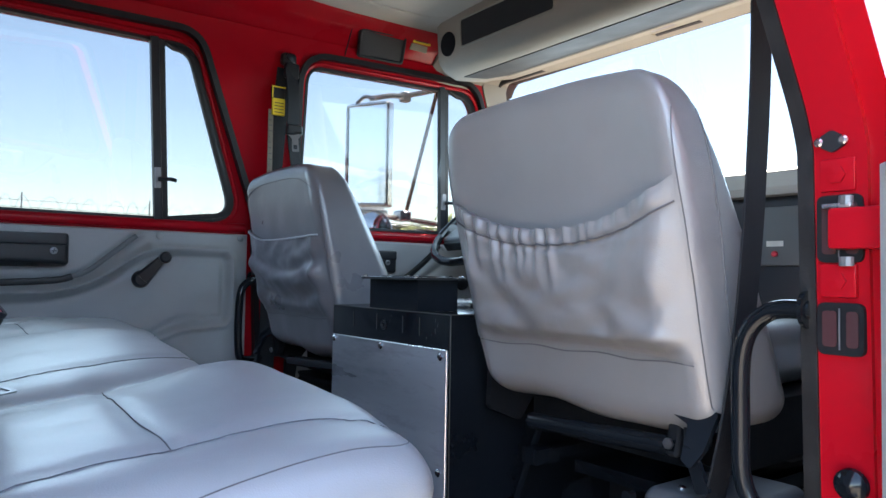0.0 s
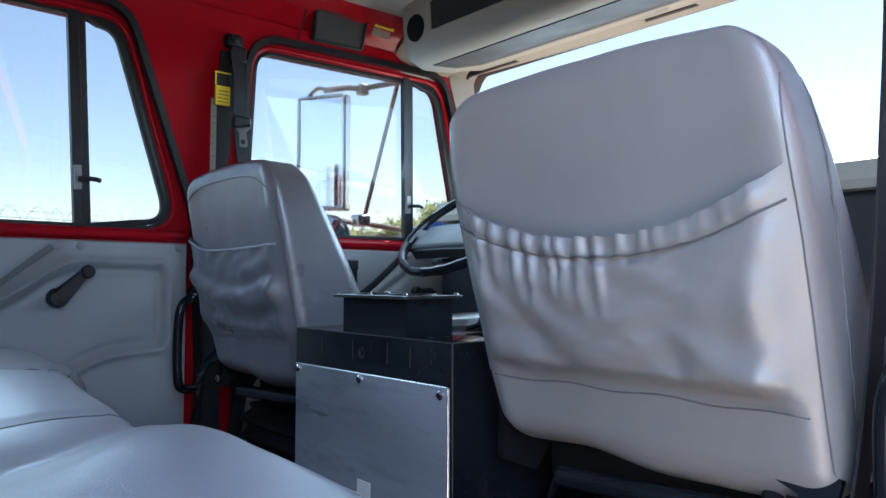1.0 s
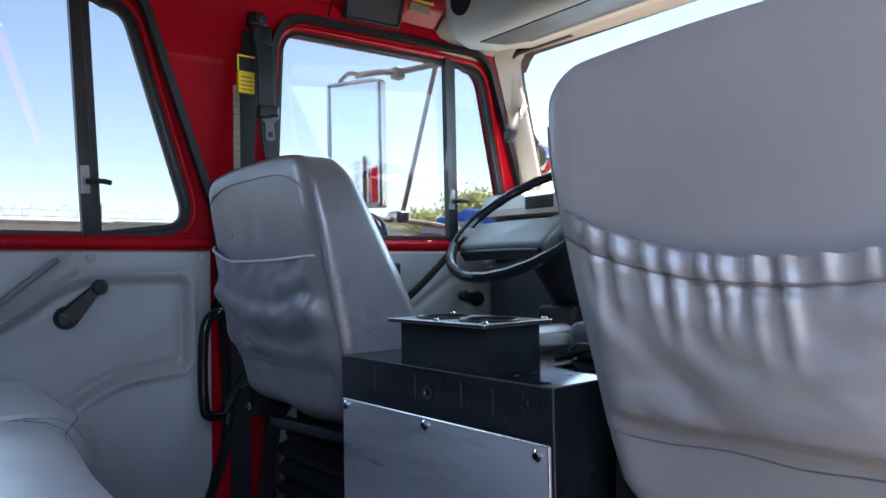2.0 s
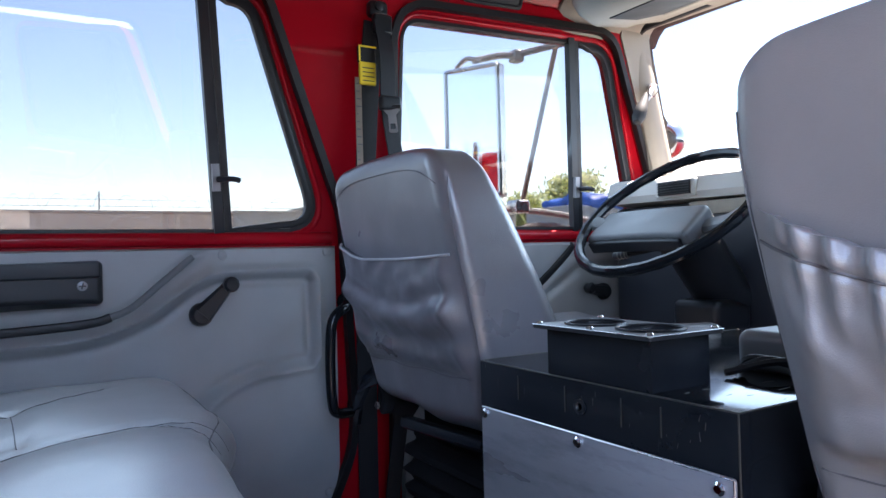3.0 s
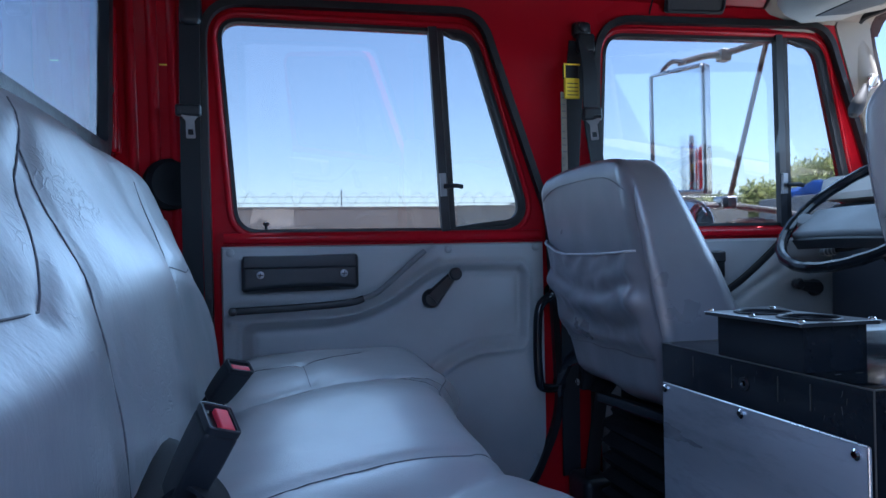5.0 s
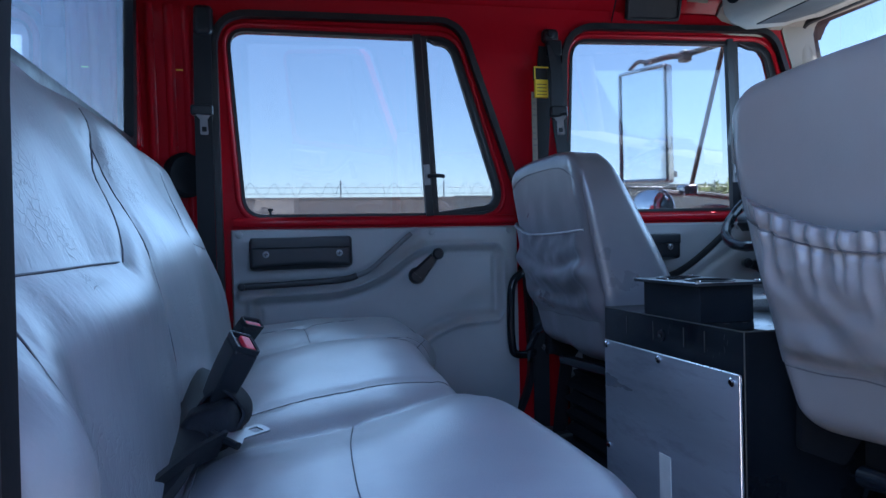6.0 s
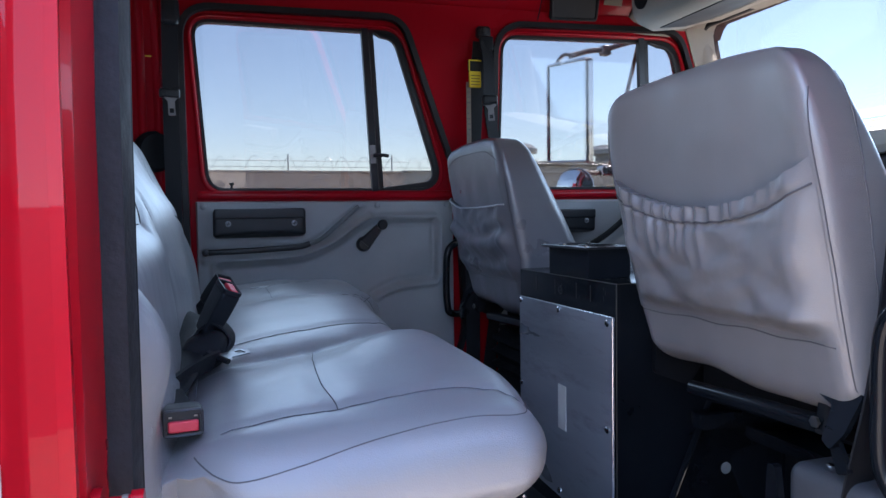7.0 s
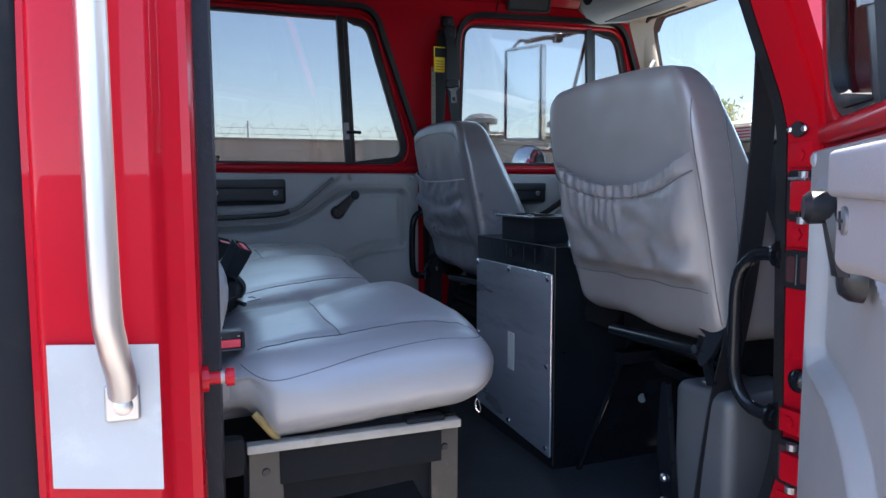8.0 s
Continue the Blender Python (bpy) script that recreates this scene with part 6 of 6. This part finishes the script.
# ---- overhead console, visor and roof fittings ----
def overhead():
    t = thing("overhead_console", (1.7, MID, 2.45), "beige overhead console with a speaker and darkened shelf openings", "overhead console")
    prof = [(1.46, 2.605), (1.472, 2.455), (1.495, 2.418), (1.545, 2.400), (1.66, 2.415), (1.80, 2.460), (1.93, 2.49), (1.97, 2.51), (1.97, 2.605)]
    bm = B()
    rings = []
    n = 36
    for i in range(n + 1):
        y = MID - 0.725 + 1.45 * i / n
        k = max(0.0, (abs(y - MID) - 0.60) / 0.125)
        rings.append([bm.verts.new((x + 0.10 * k * k * (1 if j < 5 else 0), y, z + 0.03 * k * k * (1 if j in (2, 3, 4) else 0))) for j, (x, z) in enumerate(prof)])
    for r0, r1 in zip(rings, rings[1:]):
        for j in range(len(prof)):
            q = (j + 1) % len(prof)
            bm.faces.new((r0[j], r0[q], r1[q], r1[j]))
    bm.faces.new(rings[0]), bm.faces.new(rings[-1])
    part("console_shell", bm, M_BEIGE, t, "", 50)
    part("speaker", lathe(B(), (1.4685, 1.965, 2.490), (-1, 0, -0.09), [(-0.02, 0.040), (0.0008, 0.040), (0.0012, 0.038), (0.0012, 0)], 26), M_DARK, t, "round black speaker grille")
    # Flush dark plates stand in for the shade inside the shelf openings.
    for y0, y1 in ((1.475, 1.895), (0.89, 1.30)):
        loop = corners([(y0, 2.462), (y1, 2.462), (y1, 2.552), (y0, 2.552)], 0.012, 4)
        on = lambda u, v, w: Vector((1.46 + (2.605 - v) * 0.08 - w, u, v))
        pk = part("shelf_pocket_shade", plate(B(), loop, [], -0.02, 0.0012, on), M_MATTE, t, "flat dark plate for the shade in a shelf opening")
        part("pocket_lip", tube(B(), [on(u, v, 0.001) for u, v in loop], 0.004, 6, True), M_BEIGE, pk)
    # A dark sheet on the underside stands in for the slot's shade.
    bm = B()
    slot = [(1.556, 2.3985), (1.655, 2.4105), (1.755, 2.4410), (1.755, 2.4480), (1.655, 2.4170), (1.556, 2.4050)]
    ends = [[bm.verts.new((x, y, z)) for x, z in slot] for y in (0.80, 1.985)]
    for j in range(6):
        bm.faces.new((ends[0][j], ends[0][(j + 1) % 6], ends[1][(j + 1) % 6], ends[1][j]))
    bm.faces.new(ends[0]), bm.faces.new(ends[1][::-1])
    part("map_shelf_shade", bm, M_MATTE, t, "dark sheet for the shade in the slot under the console")
    part("shelf_lip", tube(B(), [(1.757, 0.80, 2.444), (1.757, 1.985, 2.444)], 0.006, 8), M_BEIGE, t)
    for i in range(11):
        for j in range(4):
            part("vent_hole", lathe(B(), (1.4645 + 0.0012 * j, 1.315 + i * 0.013, 2.53 - j * 0.014), (-1, 0, -0.2), [(0, 0.0035), (0.003, 0.0035), (0.003, 0)], 6), M_BLACK, t)
    return t


overhead()


def visor(y0, y1):
    t = thing("sun_visor", (1.86, (y0 + y1) / 2, 2.46), "folded beige sun visor on a metal bracket", "sun visor", "sun visors")
    part("flap", rbox(B(), (1.74, y0, 2.477), (1.92, y1, 2.489), 0.005, 0.05), M_BEIGE, t)
    part("pivot_rod", rod(B(), (1.918, y0 - 0.04, 2.496), (1.918, y1 + 0.02, 2.496), 0.006, n=8), M_STAIN, t)
    part("bracket", box(B(), 1.812, 1.850, y0 - 0.11, y0 - 0.03, 2.468, 2.480, 0.003), M_GUNMETAL, t, "grey metal bracket plate")
    for k in (0.055, 0.085):
        screw("bracket_screw", (1.812, y0 - k, 2.474), (-1, 0, 0), 0.0045, t, M_DARK, 0.003)
    return t


visor(1.46, 1.95)
visor(0.84, 1.30)


def rail_plate():
    t = thing("rail_plate", (1.33, 2.15, 2.48), "dark flush plate with yellow warning label on the roof rail", "plate")
    a = Vector((0, -0.55, 0.83)).normalized()
    n = Vector((0, -0.83, -0.55)).normalized()
    to = lambda u, v, w: Vector((u, 2.206, 2.472)) + a * v + n * (w + 0.004)
    part("panel_joint", plate(B(), [(1.214, -0.03), (1.2165, -0.03), (1.2125, 0.115), (1.210, 0.115)], [], -0.004, 0.0002, to), M_DARK, t, "dark joint between rail panels")
    part("cover", plate(B(), corners([(1.258, -0.006), (1.442, 0.0), (1.423, 0.106), (1.236, 0.094)], 0.012, 4), [], -0.004, 0.003, to), M_MATTE, t, "dark grey cover plate")
    part("cover_frame", sweep(B(), [to(u, v, 0.003) for u, v in corners([(1.264, 0.0), (1.436, 0.006), (1.418, 0.100), (1.243, 0.089)], 0.014, 4)], circle(0.0055, 8), True), M_MATTE, t, "raised rim of the cover plate")
    part("warning_label", plate(B(), [(1.450, 0.090), (1.524, 0.090), (1.519, 0.122), (1.446, 0.124)], [], 0.0, 0.010, to), M_YELLOW, t)
    for i in range(3):
        part("label_line", plate(B(), [(1.456, 0.097 + i * 0.008), (1.512, 0.097 + i * 0.008), (1.512, 0.100 + i * 0.008), (1.456, 0.100 + i * 0.008)], [], 0.010, 0.0108, to), M_INK, t)
    part("old_label", plate(B(), [(1.450, 0.062), (1.520, 0.062), (1.518, 0.084), (1.450, 0.086)], [], 0.0, 0.005, to), M_TAN, t)
    return t


rail_plate()


# ---- belts ----
def driver_belt():
    t = thing("driver_belt", (1.0, 2.2, 1.2), "black driver seat belt with yellow tag on the pillar", "seat belt", "seat belts")
    part("anchor_cover", rbox(B(), (0.985, 2.195, 2.385), (1.035, 2.235, 2.425), 0.012, 0.02), M_BLACK, t)
    part("anchor_bolt", lathe(B(), (1.008, 2.195, 2.408), (0, -1, 0), [(0, 0.012), (0.006, 0.012), (0.008, 0.006), (0.008, 0)], 12), M_BLACK, t)
    part("d_ring", rbox(B(), (0.99, 2.185, 2.34), (1.04, 2.205, 2.39), 0.008, 0.02), M_BLACK, t)
    part("webbing", ribbon(B(), smooth_path([(1.010, 2.19, 2.37), (1.015, 2.175, 2.28), (1.012, 2.165, 2.15), (1.03, 2.15, 1.95), (1.03, 2.14, 1.6), (1.0, 2.17, 1.25), (1.0, 2.18, 1.15)], 6), 0.046, 0.003, (1, 0.3, 0)), M_WEB, t)
    part("webbing_down", ribbon(B(), smooth_path([(0.995, 2.20, 2.37), (0.985, 2.215, 2.2), (0.975, 2.235, 1.9), (0.975, 2.245, 1.5), (0.975, 2.25, 1.2)], 6), 0.05, 0.006, (1, 0, 0)), M_WEB, t)
    tag = part("yellow_tag", rbox(B(), (0.950, 2.185, 2.214), (0.992, 2.195, 2.268), 0.003, 0.02), M_YELLOW, t, "yellow warning tag")
    part("tag_sleeve", rbox(B(), (0.948, 2.187, 2.266), (0.993, 2.199, 2.306), 0.004, 0.015), M_MATTE, tag, "black sleeve over the tag")
    part("tag_border", box(B(), 0.948, 0.993, 2.1855, 2.1868, 2.302, 2.306, 0), M_YELLOW, tag)
    part("tag_border", box(B(), 0.948, 0.952, 2.1855, 2.1868, 2.268, 2.302, 0), M_YELLOW, tag)
    for i in range(4):
        part("tag_line", box(B(), 0.956, 0.986, 2.1838, 2.1848, 2.222 + i * 0.010, 2.2240 + i * 0.010, 0), M_INK, tag)
    lab = part("belt_label", box(B(), 0.946, 0.962, 2.206, 2.208, 1.96, 2.235, 0), M_TAN, t, "long faded care label")
    for i in range(30):
        part("label_line", box(B(), 0.948, 0.952 + 0.009 * ((i * 7) % 5) / 4, 2.2045, 2.2055, 1.966 + i * 0.009, 1.9685 + i * 0.009, 0), M_HUB, lab) if i % 2 == 0 else None
    part("tongue_stop", rbox(B(), (0.984, 2.143, 2.150), (1.036, 2.167, 2.184), 0.007, 0.012), M_BLACK, t)
    tongue("belt_tongue", (1.010, 2.148, 2.160), (0.0, -0.15, -1), (-0.3, -1, 0.1), t)
    part("floor_anchor", rbox(B(), (0.96, 2.13, FLOOR), (1.05, 2.25, FLOOR + 0.12), 0.02, 0.04), M_BLACK, t, "black belt retractor")
    return t


driver_belt()


def rear_belt():
    t = thing("rear_belt", (0.0, 2.22, 1.3), "black rear shoulder belt with steel tongue", "seat belt", "seat belts")
    part("anchor_cover", rbox(B(), (-0.01, 2.19, 2.36), (0.04, 2.24, 2.44), 0.014, 0.02), M_BLACK, t)
    part("webbing", ribbon(B(), smooth_path([(0.012, 2.205, 2.40), (0.01, 2.21, 2.2), (0.008, 2.225, 2.0), (0.008, 2.235, 1.7), (0.008, 2.235, 1.45)], 6), 0.046, 0.006, (1, 0, 0)), M_WEB, t)
    part("tongue_stop", rbox(B(), (-0.022, 2.19, 2.145), (0.036, 2.212, 2.172), 0.006, 0.015), M_BLACK, t)
    tongue("belt_tongue", (0.010, 2.197, 2.155), (0.05, -0.1, -1), (0.2, -1, 0.1), t)
    part("side_label", box(B(), -0.060, -0.040, 2.232, 2.2345, 2.27, 2.32, 0), M_YELLOW, t)
    return t


rear_belt()


def passenger_belt():
    t = thing("passenger_belt", (0.95, 0.6, 1.2), "black passenger seat belt running down to the floor", "seat belt", "seat belts")
    part("anchor_cover", rbox(B(), (0.86, 0.55, 2.38), (0.92, 0.59, 2.46), 0.014, 0.02), M_BLACK, t)
    part("webbing", ribbon(B(), smooth_path([(0.905, 0.577, 2.40), (0.92, 0.577, 2.07), (0.93, 0.59, 1.85), (0.925, 0.60, 1.69), (0.915, 0.613, 1.55), (0.905, 0.635, 1.42), (0.90, 0.655, 1.27), (0.89, 0.665, 1.13)], 6), 0.049, 0.003, (1.0, 0.04, 0)), M_WEB, t)
    part("floor_anchor", rbox(B(), (0.85, 0.62, FLOOR), (0.94, 0.72, FLOOR + 0.06), 0.015, 0.03), M_BLACK, t, "black belt retractor")
    return t


passenger_belt()


# ---- grab handles ----
def grab_handle(name, pts, r, material, label, feet=()):
    t = thing(name, pts[0], label, "grab handle")
    part("bar", tube(B(), smooth_path(pts, 6), r, 12), material, t)
    for p, ax in feet:
        part("foot_plate", lathe(B(), p, ax, [(0, r * 2.0), (0.006, r * 1.9), (0.008, r)], 14), material, t)
    return t


grab_handle("grab_handle", [(0.945, 2.275, 1.70), (0.905, 2.20, 1.695), (0.868, 2.19, 1.665), (0.860, 2.19, 1.58), (0.862, 2.19, 1.49), (0.875, 2.195, 1.455), (0.93, 2.22, 1.448), (0.965, 2.275, 1.448)], 0.012, M_STEEL, "black tubular grab handle on the door pillar", [((0.945, 2.292, 1.70), (0, -1, 0)), ((0.965, 2.292, 1.448), (0, -1, 0))])
grab_handle("grab_handle", [(0.893, 0.505, 1.685), (0.885, 0.55, 1.680), (0.88, 0.578, 1.640), (0.88, 0.582, 1.55), (0.88, 0.578, 1.475), (0.885, 0.55, 1.437), (0.893, 0.505, 1.432)], 0.011, M_STEEL, "black tubular grab handle beside the open doorway", [((0.893, 0.506, 1.685), (0, 1, 0)), ((0.893, 0.506, 1.432), (0, 1, 0))])


# ---- outside of the doorway ----
def corner_pillar():
    t = thing("corner_pillar", (0.0, 0.44, 1.0), "red rear door pillar with a white stripe", "pillar", kind="structure")
    prof = corners([(-0.098, 0.48), (-0.090, 0.431), (0.013, 0.428), (0.023, 0.440), (0.046, 0.444), (0.053, 0.458), (0.057, 0.521), (0.03, 0.524)], [0.0, 0.012, 0.010, 0.008, 0.008, 0.006, 0.002, 0], 6)
    bm = B()
    rings = [[bm.verts.new((x, y + 0.12 * max(0, z - BELT), z)) for x, y in prof] for z in (1.0, BELT, 2.3, 2.62)]
    for r0, r1 in zip(rings, rings[1:]):
        for j in range(len(prof)):
            k = (j + 1) % len(prof)
            bm.faces.new((r0[j], r0[k], r1[k], r1[j]))
    bm.faces.new(rings[0]), bm.faces.new(rings[-1])
    part("pillar_skin", bm, M_RED, t, "glossy red pillar")
    part("white_stripe", plate(B(), [(-0.083, 1.507), (0.013, 1.491), (0.013, 1.637), (-0.083, 1.644)], [], 0, 0.0015, lambda u, v, w: Vector((u, 0.4305 - 0.035 * (u - 0.012) * 1.0 * 0.02 - 0.004 - w, v))), M_WHITE, t, "white reflective stripe")
    g = thing("door_grab_bar", (-0.02, 0.42, 1.58), "brushed steel grab bar bolted to the door pillar", "grab bar")
    part("bar", tube(B(), smooth_path([(-0.020, 0.417, 1.594), (-0.020, 0.405, 1.615), (-0.025, 0.388, 1.650), (-0.028, 0.379, 1.70), (-0.029, 0.378, 1.90), (-0.029, 0.378, 2.2), (-0.026, 0.385, 2.28), (-0.01, 0.43, 2.34)], 6), 0.0132, 16), M_SATIN, g)
    part("foot_plate", rbox(B(), (-0.036, 0.4185, 1.566), (-0.005, 0.4255, 1.602), 0.003, 0.01), M_SATIN, g)
    part("foot_bolt", lathe(B(), (-0.020, 0.419, 1.581), (0, -1, 0), [(0, 0.009), (0.003, 0.0085), (0.005, 0.006), (0.0055, 0)], 14), M_SATIN, g)
    k = thing("door_striker", (0.06, 0.48, 1.586), "red door striker pin", "striker")
    part("pin", rod(B(), (0.050, 0.472, 1.586), (0.080, 0.472, 1.586), 0.007, n=12), M_RED, k)
    part("pin_head", rod(B(), (0.078, 0.472, 1.586), (0.086, 0.472, 1.586), 0.010, n=14), M_RED, k)
    part("washer", rod(B(), (0.052, 0.472, 1.586), (0.060, 0.472, 1.586), 0.014, n=16), M_RED, k)
    part("worn_ring", rod(B(), (0.072, 0.472, 1.586), (0.076, 0.472, 1.586), 0.0075, n=12), M_GALV, k)


corner_pillar()


def hinge_pillar():
    t = thing("hinge_pillar", (0.95, 0.46, 1.0), "red door hinge pillar with bolted hinges", "pillar", kind="structure")
    # No recess is cut: dark plates and darkened red webs paint its shade.
    for z0, z1 in ((1.738, 1.812), (1.637, 1.694), (1.335, 1.405)):
        loop = corners([(0.447, z0), (0.495, z0), (0.495, z1), (0.447, z1)], 0.009, 4)
        pk = part("hinge_pocket_shade", plate(B(), loop, [], 0, 0.012, lambda u, v, w: Vector((0.8862 + w, u, v))), M_DARK, t, "dark plate for the shade in a hinge pocket")
        part("inner_web", plate(B(), corners([(0.474, z0 + 0.009), (0.489, z0 + 0.009), (0.489, z1 - 0.009), (0.474, z1 - 0.009)], 0.004, 3), [], 0, 0.0012, lambda u, v, w: Vector((0.8850 + w, u, v))), M_RED_SHADED, pk, "inner web, its red darkened as if in shade")
        part("inner_web", plate(B(), corners([(0.452, z0 + 0.009), (0.464, z0 + 0.009), (0.464, z1 - 0.009), (0.452, z1 - 0.009)], 0.004, 3), [], 0, 0.0012, lambda u, v, w: Vector((0.8850 + w, u, v))), M_RED_SHADED, pk, "inner web, its red darkened as if in shade")
        part("inner_edge", box(B(), 0.8846, 0.8860, 0.4705, 0.4717, z0 + 0.006, z1 - 0.006, 0), M_GUNMETAL, pk)
    for z in (1.834, 1.718, 1.435, 1.305):
        part("hinge_pad", box(B(), 0.885, 0.900, 0.454, 0.491, z - 0.018, z + 0.018, 0.002), M_RED, t)
        part("hinge_bolt", lathe(B(), (0.885, 0.473, z), (-1, 0, 0), [(0, 0.010), (0.003, 0.010), (0.0045, 0)], 6), M_RED, t)
    for z in (1.739, 1.805, 1.334, 1.400):
        part("hinge_pin", rod(B(), (0.882, 0.462, z - 0.005), (0.882, 0.462, z + 0.005), 0.0075, n=10), M_GUNMETAL, t, "bare steel hinge pin end")
    part("hinge_washer", box(B(), 0.876, 0.888, 0.455, 0.485, 1.797, 1.802, 0.001), M_STAIN, t)
    part("hinge_strap", box(B(), 0.872, 0.896, 0.395, 0.478, 1.752, 1.797, 0.005), M_RED, t)
    part("hinge_strap", box(B(), 0.874, 0.898, 0.395, 0.478, 1.345, 1.390, 0.005), M_RED, t)
    part("striker_plate", plate(B(), corners([(0.456, 1.870), (0.477, 1.858), (0.498, 1.872), (0.477, 1.884)], 0.007, 4), [], 0, 0.004, lambda u, v, w: Vector((0.8855 - w, u, v))), M_BLACK, t)
    for y in (0.464, 0.490):
        screw("striker_bolt", (0.8815, y, 1.871), (-1, 0, 0), 0.005, t, M_STAIN)
    part("door_switch", lathe(B(), (0.892, 0.462, 1.50), (-1, 0, 0), [(0, 0.018), (0.006, 0.017), (0.012, 0.010), (0.014, 0)], 18), M_STEEL, t, "shiny black door switch")


hinge_pillar()


def truck_body():
    t = thing("fire_truck", (-3, MID, 0.5), "red fire truck hood and body round the cab with chrome uprights", "fire truck")
    part("side_box", box(B(), -5.5, -0.72, MID - 1.1, MID + 1.12, 0.6, 2.46, 0.04), M_RED, t)
    part("upright", rod(B(), (-0.62, MID + 1.17, 1.2), (-0.62, MID + 1.17, 2.50), 0.05, n=16), M_CHROME, t)
    part("upright", rod(B(), (-0.62, MID - 1.0, 1.2), (-0.62, MID - 1.0, 2.38), 0.05, n=16), M_CHROME, t)
    part("pump_panel", box(B(), -0.72, -0.705, MID - 0.4, MID + 1.0, 0.9, 2.25, 0.005), M_STAIN, t)
    for x in (-1.6, -3.6):
        part("wheel", rod(B(), (x, MID - 1.12, 0.5), (x, MID + 1.12, 0.5), 0.5, n=28), M_RUBBER, t)
    part("hood", rbox(B(), (2.17, MID - 0.85, 0.7), (3.9, MID + 0.85, 1.85), 0.12, 0.15), M_RED, t)
    for s in (-1, 1):
        part("fender", rbox(B(), (2.3, MID + s * 1.0 - 0.2, 0.8), (3.7, MID + s * 1.0 + 0.2, 1.5), 0.15, 0.12), M_RED, t)


truck_body()


def side_mirror():
    t = thing("side_mirror", (1.51, 2.55, 2.2), "west coast side mirror on tubular steel arms", "mirror")
    c, L = Vector((1.51, 2.553, 0)), Vector((0.45, -0.85, 0)).normalized()
    n = Vector((-0.88, -0.47, 0)).normalized()
    to = lambda u, v, w: c + L * u + Vector((0, 0, v)) + n * w
    part("housing", plate(B(), corners([(-0.10, 1.995), (0.10, 1.985), (0.10, 2.412), (-0.10, 2.412)], 0.012, 4), [], -0.035, 0.0, to), M_STAIN, t)
    part("mirror_rim", sweep(B(), [to(u, v, 0.004) for u, v in corners([(-0.094, 2.003), (0.094, 1.995), (0.094, 2.404), (-0.094, 2.404)], 0.01, 3)], circle(0.007, 6), True), M_STAIN, t)
    part("mirror_glass", plate(B(), [(-0.09, 2.006), (0.09, 1.998), (0.09, 2.40), (-0.09, 2.40)], [], 0.0, 0.003, to), M_MIRROR, t, "flat mirror glass")
    part("convex_mirror", lathe(B(), to(0.02, 1.885, -0.02), n, [(-0.02, 0.04), (0.0, 0.085), (0.014, 0.08), (0.024, 0.055), (0.029, 0.03), (0.031, 0)], 28), M_MIRROR, t, "round convex mirror")
    part("convex_rim", tube(B(), [to(0.02, 1.885, -0.02) + (L * math.cos(a) + Vector((0, 0, 1)) * math.sin(a)) * 0.086 for a in [2 * math.pi * i / 28 for i in range(28)]], 0.006, 6, True), M_STAIN, t)
    arm = smooth_path([to(0.0, 2.43, -0.01), (1.60, 2.53, 2.45), (1.66, 2.50, 2.455), (1.80, 2.42, 2.49), (1.93, 2.34, 2.50)], 5)
    part("top_arm", tube(B(), arm, 0.011, 8), M_ARM, t)
    part("top_clamp", rbox(B(), (1.64, 2.49, 2.43), (1.68, 2.53, 2.47), 0.008, 0.02), M_ARM, t)
    part("clamp_wing", tube(B(), smooth_path([to(-0.06, 2.415, -0.01), to(-0.02, 2.44, -0.01), to(0.03, 2.425, -0.01)], 4), 0.008, 6), M_ARM, t)
    part("brace_rod", rod(B(), (1.797, 2.47, 2.499), (1.704, 2.56, 1.966), 0.0085, n=8), mat("rusty_rod", (0.42, 0.24, 0.16), 0.5, metal=0.3, var=0.2, scale=20), t, "thin rusty brace rod")
    part("rod_clamp", rbox(B(), (1.66, 2.53, 1.94), (1.72, 2.59, 1.985), 0.01, 0.02), M_STAIN, t)
    part("lower_arm", tube(B(), smooth_path([to(0.0, 1.97, -0.02), (1.62, 2.56, 1.955), (1.72, 2.55, 1.95), (1.86, 2.46, 1.92), (1.95, 2.36, 1.87)], 6), 0.011, 8), M_ARM, t)
    part("lower_arm", tube(B(), smooth_path([to(0.0, 1.80, -0.02), (1.60, 2.55, 1.86), (1.75, 2.52, 1.90), (1.88, 2.42, 1.87)], 6), 0.011, 8), M_ARM, t)
    return t


side_mirror()


def spot_handle():
    t = thing("spotlight", (1.93, 2.2, 2.3), "pillar spotlight with a black inner grip and chrome housing", "spotlight")
    part("grip", lathe(B(), (1.838, 2.168, 2.185), Vector((0.075, 0.02, 0.11)), [(0, 0.0), (0.004, 0.012), (0.025, 0.020), (0.06, 0.019), (0.095, 0.012), (0.12, 0.008), (0.122, 0)], 16), M_MATTE, t)
    part("elbow", rod(B(), (1.905, 2.185, 2.265), (1.945, 2.20, 2.315), 0.007, 0.009, 10), M_STAIN, t)
    part("lamp_housing", lathe(B(), (2.16, 2.335, 2.178), (-1, -0.35, 0.05), [(-0.08, 0.02), (-0.05, 0.05), (0.0, 0.066), (0.02, 0.063), (0.04, 0.048), (0.052, 0.026), (0.056, 0)], 28), M_CHROME, t, "chrome spotlight housing outside the pillar")
    part("lamp_shaft", rod(B(), (1.945, 2.225, 2.315), (2.15, 2.325, 2.23), 0.008, n=10), M_BLACK, t)
    part("trigger_wire", tube(B(), smooth_path([(1.91, 2.18, 2.30), (1.93, 2.17, 2.31), (1.935, 2.175, 2.285), (1.915, 2.18, 2.275)], 4, True), 0.002, 5, True), M_CHROME, t)
    return t


spot_handle()
